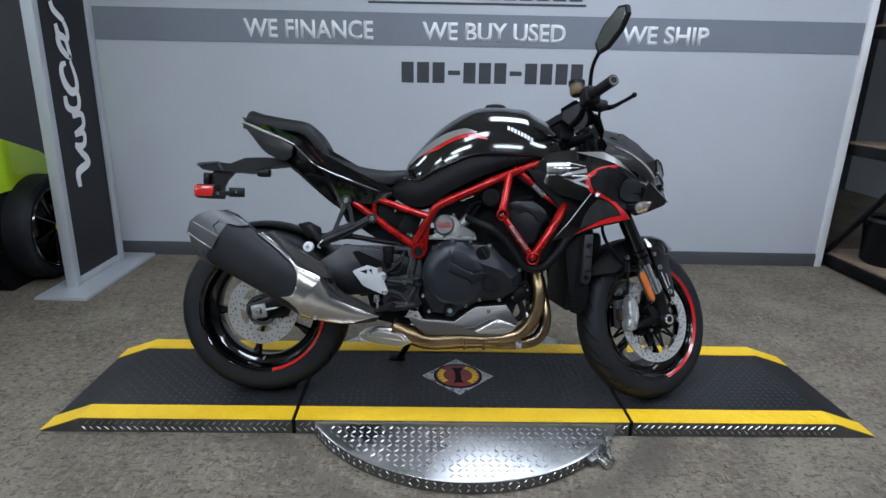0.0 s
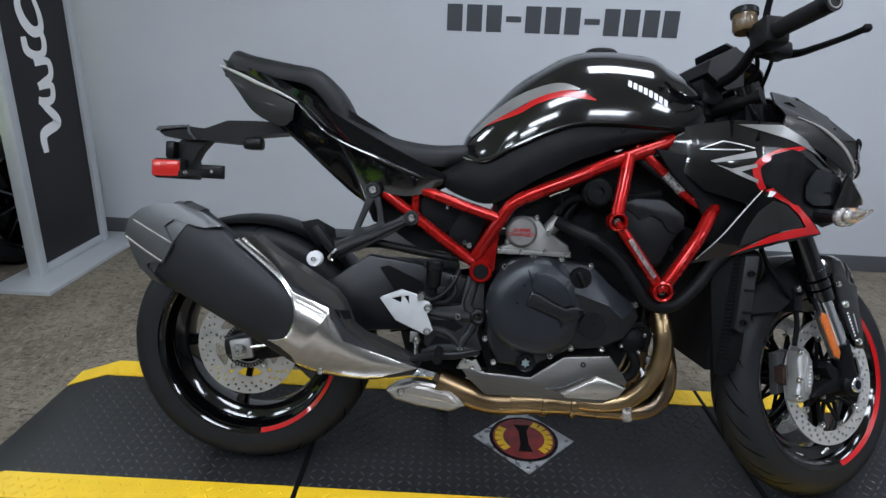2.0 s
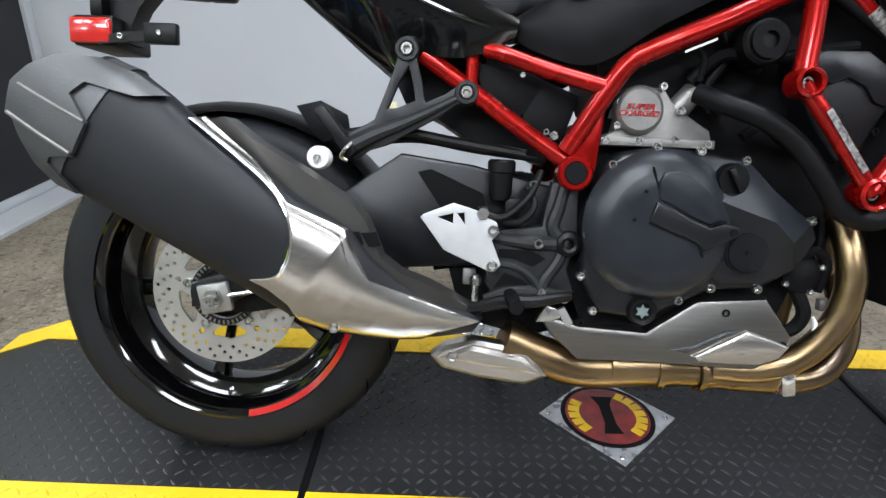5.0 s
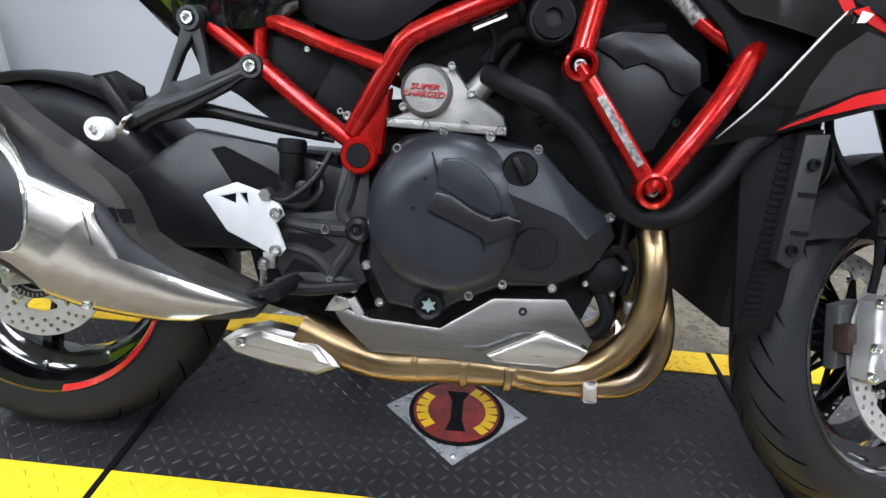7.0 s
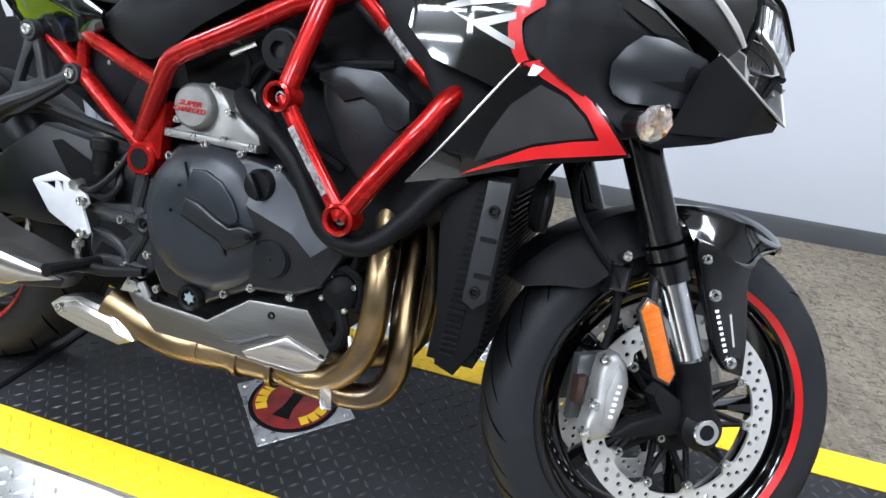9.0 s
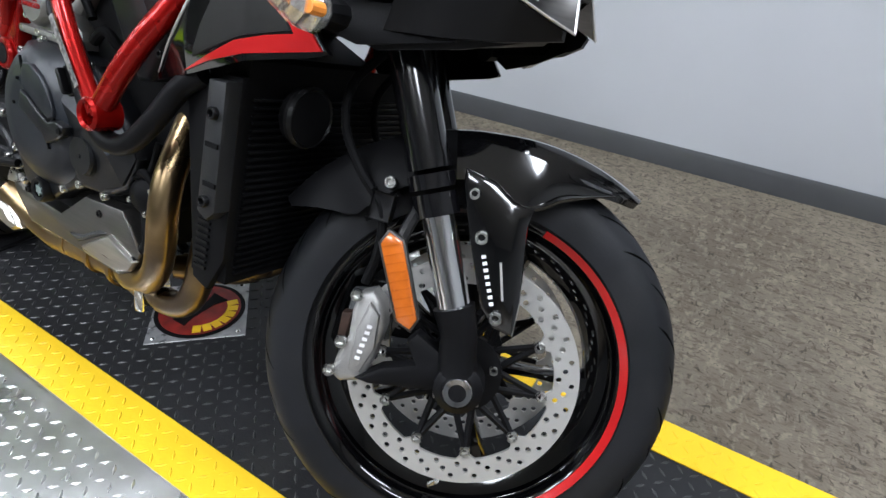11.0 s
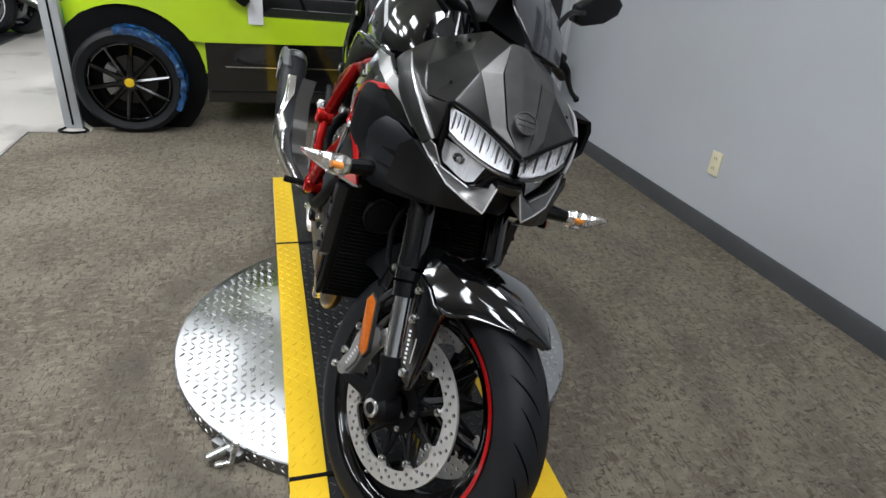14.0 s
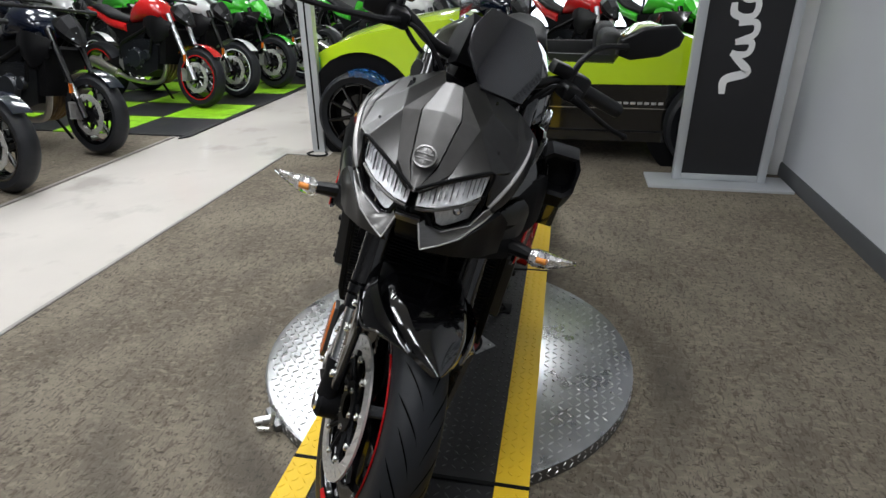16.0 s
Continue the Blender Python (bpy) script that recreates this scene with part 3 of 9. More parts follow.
part("bar", box(-0.50, 0.865, -0.002, 0.0005, 0.0, 0.014), M_DARKLET, web)
for i in range(13):
    part("bar", box(-0.49 + i * 0.104, -0.41 + i * 0.104, -0.0025, 0.0005, 0.03, 0.15), M_DARKLET, web)

# wall socket
so = thing("wall_socket", "ivory plastic double power socket on the grey wall", "socket", pose(-0.625, WALL_Y, 0.354))
part("cover_plate", prism([(-0.036, -0.058), (0.036, -0.058), (0.036, 0.058), (-0.036, 0.058)], 0.0, -0.006, 0.003), M_IVORY, so)
for z in (-0.024, 0.024):
    o = part("outlet", lathe([(0.0, -0.008), (0.016, -0.008), (0.017, -0.005)], (0, 0, z), "y", 20), M_IVORY, so)
    part("slot", box(-0.008, -0.005, -0.0085, -0.0078, z - 0.004, z + 0.006), M_DEEP, o)
    part("slot", box(0.005, 0.008, -0.0085, -0.0078, z - 0.004, z + 0.006), M_DEEP, o)

# ---- turntable platform ----
HP = 0.055
YN, YF, YW = -0.122, 0.502, 0.083     # near edge, far edge, width of the yellow stripes
XA, XB, XL, XR, TL, TR = -0.581, 0.636, -1.328, 1.40, -1.468, 1.555   # joints, ramp breaks, ramp tips
DCX, DCY, DR = 0.035, 0.185, 0.625
turn = thing("turntable_platform", "motorcycle turntable with black grip deck, yellow edges and round tread-plate base", "turntable", pose(0, 0, 0))


def treads(bm, inside, x0, x1, y0, y1, z, pitch=0.034, ln=0.0115, wd=0.0036, hgt=0.0032):
    """Raised lozenges of tread plate, crosswise by turns, where inside(x, y) holds."""
    i = 0
    x = x0
    while x < x1:
        y, j = y0, 0
        while y < y1:
            if inside(x, y):
                a = radians(45 if (i + j) % 2 else -45)
                ux, uy = math.cos(a), math.sin(a)
                c = [bm.verts.new((x + ux * l - uy * w_, y + uy * l + ux * w_, z - 0.0003)) for l, w_ in ((-ln, 0), (0, -wd), (ln, 0), (0, wd))]
                t = [bm.verts.new((x + ux * l, y + uy * l, z + hgt)) for l in (-ln * 0.62, ln * 0.62)]
                bm.faces.new((c[0], c[1], t[0]))
                bm.faces.new((c[1], c[2], t[1]))
                bm.faces.new((c[2], c[3], t[1]))
                bm.faces.new((c[3], c[0], t[0]))
                bm.faces.new((c[1], t[1], t[0]))
                bm.faces.new((c[3], t[0], t[1]))
            y += pitch * 0.75
            j += 1
        x += pitch * 0.75
        i += 1


base = part("round_base", lathe([(0.0, 0.048), (DR - 0.006, 0.048), (DR, 0.044), (DR, 0.004), (DR - 0.01, 0.0)], (DCX, DCY, 0), "z", 96), M_PLATE, turn, "round bright tread-plate base")
t = bmesh.new()
treads(t, lambda x, y: (x - DCX) ** 2 + (y - DCY) ** 2 < (DR - 0.02) ** 2 and (y < YN - 0.012 or y > YF + 0.012), DCX - DR, DCX + DR, DCY - DR, DCY + DR, 0.048)
tagged(part("tread", t, M_TREAD, base, smooth=0), kind="stuff")
t = bmesh.new()
for k in range(150):
    a = 2 * math.pi * k / 150
    for dz in (0.015, 0.033):
        g = bmesh.ops.create_cone(t, cap_ends=True, segments=4, radius1=0.0075, radius2=0.002, depth=0.003)["verts"]
        m = Matrix.Translation((DCX + (DR + 0.0012) * math.cos(a), DCY + (DR + 0.0012) * math.sin(a), dz)) @ Matrix.Rotation(a, 4, "Z") @ Matrix.Rotation(radians(90), 4, "Y") @ Matrix.Rotation(radians(45 if (k + (dz > 0.02)) % 2 else -45), 4, "Z") @ Matrix.Diagonal((1.6, 0.34, 1, 1))
        bmesh.ops.transform(t, matrix=m, verts=g)
tagged(part("rim_tread", t, M_TREAD, base, smooth=0), kind="stuff")
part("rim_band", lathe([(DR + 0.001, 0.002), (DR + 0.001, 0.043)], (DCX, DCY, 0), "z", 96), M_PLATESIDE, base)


def deck(name, x0, x1, tip0=None, tip1=None):
    """One length of the deck, with a ramp at an end where a tip is given."""
    out = [(x0, HP), (x1, HP)]
    out += [(tip1, 0.004), (tip1, 0.0)] if tip1 else [(x1, 0.0)]
    out += [(tip0, 0.0), (tip0, 0.004)] if tip0 else [(x0, 0.0)]
    d = part(name, prism(out[::-1], YN + 0.001, YF - 0.001), M_DECK, turn, "black non-slip deck section")
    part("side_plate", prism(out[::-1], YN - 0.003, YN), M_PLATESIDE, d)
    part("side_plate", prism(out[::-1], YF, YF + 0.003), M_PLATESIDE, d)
    for y0, y1 in ((YN - 0.004, YN + YW), (YF - YW, YF + 0.004)):
        b = bmesh.new()
        path = ([(tip0, 0.005)] if tip0 else []) + [(x0, HP), (x1, HP)] + ([(tip1, 0.005)] if tip1 else [])
        add_prism(b, [(p[0], p[1] + 0.0035) for p in path] + [(p[0], p[1] + 0.0005) for p in path[::-1]], y0, y1)
        part("yellow_stripe", b, M_YELLOW, d, "yellow painted tread-plate edge", smooth=0)
    b = bmesh.new()
    treads(b, lambda x, y: x0 + 0.012 < x < x1 - 0.012, x0, x1, YN + 0.008, YN + YW - 0.006, HP + 0.0035, hgt=0.0018)
    treads(b, lambda x, y: x0 + 0.012 < x < x1 - 0.012, x0, x1, YF - YW + 0.01, YF - 0.004, HP + 0.0035, hgt=0.0018)
    tagged(part("stripe_tread", b, M_YELLOW, d, smooth=0), kind="stuff")
    b = bmesh.new()
    treads(b, lambda x, y: x0 + 0.015 < x < x1 - 0.015, x0, x1, YN + YW + 0.012, YF - YW - 0.006, HP, hgt=0.0010 if tip0 or tip1 else 0.0020)
    tagged(part("deck_tread", b, M_DECKT, d, smooth=0), kind="stuff")
    b = bmesh.new()
    k = 0
    x = x0 + 0.012
    while x < x1 - 0.01:
        for z in (0.016, 0.038):
            g = bmesh.ops.create_cone(b, cap_ends=True, segments=4, radius1=0.0085, radius2=0.003, depth=0.003)["verts"]
            bmesh.ops.transform(b, matrix=Matrix.Translation((x + (0.012 if z > 0.02 else 0), YN - 0.0042, z)) @ Matrix.Rotation(radians(90), 4, "X") @ Matrix.Rotation(radians(45 if k % 2 else -45), 4, "Z") @ Matrix.Diagonal((1.6, 0.34, 1, 1)), verts=g)
            k += 1
        x += 0.026
    tagged(part("side_tread", b, M_TREAD, d, smooth=0), kind="stuff")
    return d


deck("centre_deck", XA + 0.004, XB - 0.004)
deck("ramp_deck", XL, XA - 0.004, tip0=TL)
deck("ramp_deck", XB + 0.004, XR, tip1=TR)
for x in (XA, XB):
    part("joint_seal", box(x - 0.007, x + 0.007, YN - 0.005, YF + 0.005, 0.0, HP + 0.005, 0.002, 1), M_DEEP, turn, "black rubber joint strip")
lt = part("latch", turned(box(-0.05, 0.05, -0.012, 0.022, 0.004, 0.03, 0.006), Matrix.Translation((0.472, -0.272, 0)) @ Matrix.Rotation(radians(44), 4, "Z")), M_PLATESIDE, turn, "scuffed steel latch")
part("latch_pin", tube([(0.52, -0.30, 0.018), (0.515, -0.262, 0.018), (0.512, -0.245, 0.078)], 0.008, 10, straight=True), M_BOLT, lt)
part("latch_bolt", tube([(0.47, -0.27, 0.02), (0.498, -0.322, 0.02)], 0.014, 12), M_BOLT, lt)

# diamond sticker plate on the deck
st = thing("deck_sticker", "square metal badge with red disc and yellow marks", "badge", pose(0.022, 0.203, HP))
part("plate", prism([(-0.148, 0), (0, -0.148), (0.148, 0), (0, 0.148)], 0.0, 0.002, 0.001, 1, "z"), M_SCUFFED, st)
part("black_ring", lathe([(0.0, 0.0032), (0.1, 0.0032), (0.1, 0.001)], (0, 0, 0), "z", 40), M_DEEP, st)
part("red_disc", lathe([(0.0, 0.0042), (0.09, 0.0042), (0.09, 0.002)], (0, 0, 0), "z", 40), M_STICKRED, st)
for a0, n in ((150, 5), (-45, 7)):
    for k in range(n):
        a = a0 + k * 17
        part("yellow_mark", turned(box(0.060, 0.084, -0.009, 0.009, 0.003, 0.0052), Matrix.Rotation(radians(a), 4, "Z")), M_YELLOW, st)
for cx_, cy_ in ((-0.125, 0.0), (0.125, 0.0), (0.0, -0.125), (0.0, 0.125)):
    part("rivet", lathe([(0.0, 0.005), (0.004, 0.004), (0.006, 0.002)], (cx_, cy_, 0), "z", 12), M_BOLT, st)
part("dark_emblem", turned(prism([(-0.02, -0.06), (0.02, -0.06), (0.012, -0.03), (0.012, 0.03), (0.024, 0.06), (-0.024, 0.06), (-0.012, 0.03), (-0.012, -0.03)], 0.003, 0.0052, axis="z"), Matrix.Rotation(radians(0), 4, "Z")), M_DEEP, st)

# ---- banner stand ----
ban = thing("banner_stand", "black display banner in a silver frame on a flat metal foot", "banner", pose(-2.14, 1.53, 0))
BW, BH = 0.278, 2.3
part("foot", prism([(-0.11, -0.44), (0.17, -0.44), (0.17, 0.41), (-0.11, 0.41)], 0.0, 0.018, 0.006, 2, "z"), M_ALUPAINT, ban)
for y in (-BW, BW - 0.05):
    part("upright", box(-0.03, 0.03, y, y + 0.05, 0.018, BH, 0.005), M_ALUPAINT, ban)
part("bottom_rail", box(-0.025, 0.025, -BW + 0.05, BW - 0.05, 0.02, 0.058, 0.004), M_ALUPAINT, ban)
part("panel", box(-0.012, 0.012, -BW + 0.048, BW - 0.048, 0.05, BH), M_BANNER, ban)


def ribbon(pts, widths, n=60):
    """A flat brush stroke in the (y, z) plane, as two rails of points."""
    path = spline([(p[0], p[1], 0) for p in pts], n)
    w_ = [float(v) for v in np.interp(np.linspace(0, 1, n), np.linspace(0, 1, len(widths)), widths)]
    bm = bmesh.new()
    rows = []
    for i_, p in enumerate(path):
        t_ = (path[min(i_ + 1, n - 1)] - path[max(i_ - 1, 0)]).normalized()
        q = Vector((-t_.y, t_.x, 0)) * w_[i_]
        rows.append([Vector((0.0, p.x + q.x, p.y + q.y)), Vector((0.0, p.x - q.x, p.y - q.y))])
    loft(bm, rows, closed=False)
    return bm


# a flowing white brush mark that climbs each face of the panel
for side in (1, -1):
    strokes = [([(-0.136, 0.790), (-0.114, 0.768), (-0.047, 0.690), (-0.157, 0.646), (-0.163, 0.562)], [0.017, 0.019, 0.025, 0.025, 0.017]),
               ([(-0.152, 0.800), (-0.112, 0.788), (-0.062, 0.796), (-0.045, 0.832), (-0.058, 0.862), (-0.138, 0.858)], [0.017, 0.021, 0.017, 0.017, 0.017, 0.015]),
               ([(-0.138, 0.858), (-0.090, 0.874), (-0.045, 0.900), (-0.035, 0.940), (-0.055, 0.968), (-0.138, 0.962)], [0.017, 0.021, 0.017, 0.017, 0.017, 0.015]),
               ([(-0.180, 1.073), (-0.173, 1.019), (-0.126, 0.995), (-0.068, 1.004), (-0.050, 1.053), (-0.065, 1.103)], [0.017, 0.021, 0.019, 0.017, 0.017, 0.015]),
               ([(-0.128, 1.248), (-0.168, 1.235), (-0.179, 1.191), (-0.158, 1.135), (-0.110, 1.095), (-0.057, 1.109), (-0.052, 1.170), (-0.083, 1.260)], [0.012, 0.017, 0.021, 0.025, 0.025, 0.019, 0.016, 0.012]),
               ([(-0.069, 1.272), (-0.116, 1.295), (-0.157, 1.334), (-0.165, 1.379), (-0.131, 1.392), (-0.097, 1.365), (-0.073, 1.275)], [0.015, 0.019, 0.021, 0.021, 0.017, 0.015, 0.015]),
               ([(-0.171, 1.449), (-0.159, 1.402), (-0.113, 1.382), (-0.078, 1.378), (-0.076, 1.424), (-0.092, 1.464)], [0.017, 0.021, 0.019, 0.015, 0.017, 0.015]),
               ([(-0.190, 1.560), (-0.175, 1.523), (-0.126, 1.489), (-0.090, 1.469)], [0.017, 0.019, 0.019, 0.015])]
    for k, (pts, w_) in enumerate(strokes):
        b = ribbon([((p + 0.09) * side, z) for p, z in pts], w_, 40)
        for v in b.verts:
            v.co.x = side * (0.0135 + 0.0004 * k)
        part("white_brush_stroke", b, M_LETTER, ban, "", smooth=0)

# ---- steel post ----
po = thing("display_post", "square silver metal post with a black cable loop at its foot", "post", pose(-2.46, -1.31, 0))
part("shaft", box(-0.035, 0.035, -0.05, 0.05, 0.0, CEIL, 0.006), M_ALUPAINT, po)
part("groove", box(0.034, 0.038, -0.006, 0.006, 0.02, CEIL - 0.02), M_DEEP, po)
part("cable_loop", tube([(0.05, -0.04, 0.008), (0.12, -0.06, 0.008), (0.16, 0.03, 0.008), (0.12, 0.1, 0.008), (0.05, 0.06, 0.008)], 0.007, 8), M_DEEP, po)

# ---- the motorcycle, built upright about its own ground line; x ahead, y to its left ----
LEAN, STEER_DEG = 14.5, 26.0
bike = thing("motorcycle", "black naked sports motorcycle with red trellis frame leaning on its stand", "motorcycle", Matrix.Translation((0, 0.075, HP)) @ Matrix.Rotation(radians(-1.3), 4, "Z") @ Matrix.Rotation(radians(-LEAN), 4, "X"))
AX_P, AX_D = Vector((0.8315, 0, 0)), Vector((-0.421, 0, 0.907)).normalized()
STEER = Matrix.Translation(AX_P) @ Matrix.Rotation(radians(STEER_DEG), 4, AX_D) @ Matrix.Translation(-AX_P)
FA, RA = Vector((0.740, 0, 0.300)), Vector((-0.7275, 0, 0.320))     # axles


def steered(ob):
    ob.matrix_basis = STEER
    return ob


_bolts = {}


def bolt(parent, x, y, z, r=0.007, material=None, axis=(0, -1, 0)):
    """A socket-head bolt whose head faces along axis."""
    material = material or M_BOLT
    key = (round(r, 4), material.name)
    if key not in _bolts:
        bm = lathe([(r * 0.5, -0.2 * r), (r * 0.5, 0.55 * r), (r * 0.62, 0.75 * r), (r * 0.9, 0.75 * r), (r, 0.6 * r), (r, -0.4 * r)], (0, 0, 0), "z", 12)
        _bolts[key] = mesh_from(bm, "bolt")
        _bolts[key].materials.append(material)
    ob = new("bolt", _bolts[key])
    ob.parent = parent
    ob.matrix_basis = Matrix.Translation((x, y, z)) @ Vector(axis).to_track_quat("Z", "Y").to_matrix().to_4x4()
    return ob


def ellipse_ring(c, up, side, hh, hw, n=28, power=2.5):
    c, up, side = Vector(c), Vector(up).normalized(), Vector(side).normalized()
    out = []
    for k in range(n):
        a = 2 * math.pi * k / n
        p, q = math.cos(a), math.sin(a)
        out.append(c + up * hh * math.copysign(abs(p) ** (2 / power), p) + side * hw * math.copysign(abs(q) ** (2 / power), q))
    return out


def drilled_disc(centre, y0, y1, r1, r0, rows, n, tabs=0, hole=0.0042, wave=0.0):
    """A brake disc with rows of drilled holes; tabs: lugs on the inner rim."""
    cx, cz = centre
    outer = [(cx + (r1 + wave * math.cos(10 * a)) * math.cos(a), cz + (r1 + wave * math.cos(10 * a)) * math.sin(a)) for a in [2 * math.pi * k / 120 for k in range(120)]]
    inner = []
    for k in range(120):
        a = 2 * math.pi * k / 120
        u = max(0.0, math.cos(tabs * a)) ** 6 if tabs else 0
        inner.append((cx + (r0 - 0.017 * u) * math.cos(a), cz + (r0 - 0.017 * u) * math.sin(a)))
    holes = [inner]
    for k in range(n):
        for j, r in enumerate(rows):
            a = 2 * math.pi * (k + j * 0.37) / n
            holes.append(circle(cx + r * math.cos(a), cz + r * math.sin(a), hole, 8))
    return prism(outer, y0, y1, holes=holes)


def wheel(c, R, rim_r, width, front):
    """Rim with its tyre, discs and hub, upright at c."""
    name = "front_wheel" if front else "rear_wheel"
    hw = width / 2
    step = [(0.012, 0.84), (0.013, 0.895), (0.008, 0.905), (0.0, 0.84), (-0.005, 0.76), (-0.0075, 0.63), (-0.0105, 0.59), (-0.0125, 0.44), (-0.028, 0.36), (-0.041, 0.23), (-0.044, 0.0)]
    prof = [(rim_r + d, -hw * k) for d, k in step] + [(rim_r + d, hw * k) for d, k in step[-2::-1]] + [(rim_r - 0.010, hw * 0.3), (rim_r - 0.012, -hw * 0.3)]
    rim = part(name, lathe(prof, c, "y", 128, closed=True), M_RIM, bike, "gloss black cast wheel with red pinstripe")
    sh = []
    depth = R - rim_r
    for k in range(25):
        a = math.pi * k / 24
        y = -hw * math.cos(a)
        r = rim_r + 0.004 + (depth - 0.004) * (math.sin(a) ** (0.62 if front else 0.55))
        sh.append((r, y * (1.0 - 0.13 * (1 - math.sin(a)) ** 2)))
    tb = bmesh.new()
    add_lathe(tb, sh + [(rim_r - 0.001, hw * 0.7), (rim_r - 0.001, -hw * 0.7)], c, "y", 168, closed=True)
    tyre = part("tyre", tb, M_RUBBER, rim, "black sports tyre with curved tread grooves", smooth=50)
    gb = bmesh.new()
    for k in range(30 if front else 24):
        for sgn in (-1, 1):
            a0 = 2 * math.pi * (k + (0.5 if sgn > 0 else 0)) / (30 if front else 24)
            row = []
            for u in np.linspace(0, 1, 13):
                al = math.pi / 2 + sgn * (0.12 + (0.72 + 0.2 * (k % 2)) * u)
                r = rim_r + 0.004 + (depth - 0.004) * (math.sin(al) ** (0.62 if front else 0.55)) + 0.0006
                y = -hw * math.cos(al) * (1.0 - 0.13 * (1 - math.sin(al)) ** 2)
                a = a0 + (0.30 if front else 0.26) * u ** 0.8
                w = 0.0034 * min(1.0, 0.15 + 4 * u, 0.15 + 4 * (1 - u)) / r
                row.append([gb.verts.new(Vector(c) + Vector((r * math.cos(q), y, r * math.sin(q)))) for q in (a - w, a + w)])
            for p, q in zip(row, row[1:]):
                gb.faces.new((p[0], p[1], q[1], q[0]))
    tagged(part("tread_groove", gb, M_GROOVE, rim, smooth=0), kind="stuff")
    # spokes
    hub_r = 0.045 if front else 0.06
    part("hub", lathe([(0.018, -0.06), (hub_r * 0.8, -0.06), (hub_r, -0.045), (hub_r * 0.9, 0), (hub_r, 0.045), (hub_r * 0.8, 0.06), (0.018, 0.06)], c, "y", 32), M_GLOSSBLK, rim)
    for k in range(5):
        a = 2 * math.pi * k / 5 + (0.09 if front else -0.54)
        sb = bmesh.new()
        u, w = Vector((math.cos(a), 0, math.sin(a))), Vector((-math.sin(a), 0, math.cos(a)))
        rows = []
        for q in np.linspace(0, 1, 9):
            r = hub_r * 0.7 + (rim_r - 0.034 - hub_r * 0.7) * q
            hx = 0.0125 - 0.006 * math.sin(math.pi * min(1.0, q * 1.15)) + 0.004 * q ** 4
            hy = 0.024 - 0.008 * q
            rows.append([Vector(c) + u * r + w * (hx * p) + Vector((0, hy * s, 0)) for p, s in ((-1, -0.5), (-0.55, -1), (0.55, -1), (1, -0.5), (1, 0.5), (0.55, 1), (-0.55, 1), (-1, 0.5))])
        loft(sb, rows)
        part("spoke", sb, M_RIM, rim)
    # pinstripe along the rim lip
    for sgn in (-1, 1):
        part("pinstripe", lathe([(rim_r - 0.0006, sgn * (hw * 0.838 + 0.0012)), (rim_r + 0.0095, sgn * (hw * 0.905 + 0.0028)), (rim_r + 0.0095, sgn * (hw * 0.905 - 0.002)), (rim_r + 0.001, sgn * (hw * 0.838 - 0.002))], c, "y", 96, closed=True, start=-75 if front else -80, sweep=150 if front else 76), M_REDFLAT, rim, "red pinstripe")
    vb = tube([Vector(c) + Vector((0, -hw * 0.75, -(rim_r - 0.03))), Vector(c) + Vector((0.01, -hw * 0.9, -(rim_r - 0.045)))], 0.004, 8)
    part("valve", vb, M_BOLT, rim)
    return rim


fw = steered(wheel(FA, 0.300, 0.2165, 0.120, True))
rw = wheel(RA, 0.318, 0.2235, 0.186, False)

# front discs, carriers and bolts
for sgn in (-1, 1):
    y = sgn * 0.068
    part("brake_disc", drilled_disc((FA.x, FA.z), y - 0.0025, y + 0.0025, 0.160, 0.126, (0.1325, 0.1415, 0.1505), 28, tabs=10), M_DISC, fw, "drilled steel front brake disc")
    part("disc_carrier", lathe([(0.028, y * 0.75), (0.056, y * 0.75), (0.056, y), (0.028, y)], FA, "y", 32, closed=True), M_MATTE, fw)
    for k in range(20):
        a = 2 * math.pi * (k // 2) / 10
        d = 0.26 if k % 2 else -0.26
        part("carrier_arm", tube([(FA.x + 0.05 * math.cos(a + d), y * 0.85, FA.z + 0.05 * math.sin(a + d)), (FA.x + 0.113 * math.cos(a), y, FA.z + 0.113 * math.sin(a))], 0.0052, 6), M_MATTE, fw)
    for k in range(10):
        a = 2 * math.pi * k / 10
        bolt(fw, FA.x + 0.113 * math.cos(a), y + sgn * 0.003, FA.z + 0.113 * math.sin(a), 0.0078, axis=(0, sgn, 0))
    for k in range(5):
        a = 2 * math.pi * (k + 0.3) / 5
        bolt(fw, FA.x + 0.045 * math.cos(a), y + sgn * 0.001, FA.z + 0.045 * math.sin(a), 0.0065, axis=(0, sgn, 0))
# rear disc, nut, adjuster
def window(r0, r1, a, half):
    """A rounded window of a brake disc between two radii about the angle a."""
    ring_ = [(r1, -half), (r1 + 0.002, 0.0), (r1, half), (r1 - 0.006, half * 1.12), (r0 + 0.004, half * 0.80), (r0, half * 0.60), (r0, -half * 0.60), (r0 + 0.004, -half * 0.80), (r1 - 0.006, -half * 1.12)]
    return [(RA.x + r * math.cos(a + d), RA.z + r * math.sin(a + d)) for r, d in ring_]


holes = [circle(RA.x, RA.z, 0.040, 32)]
for k in range(26):
    for j, r in enumerate((0.101, 0.111, 0.121)):
        a = 2 * math.pi * (k + j * 0.37) / 26
        holes.append(circle(RA.x + r * math.cos(a), RA.z + r * math.sin(a), 0.0038, 8))
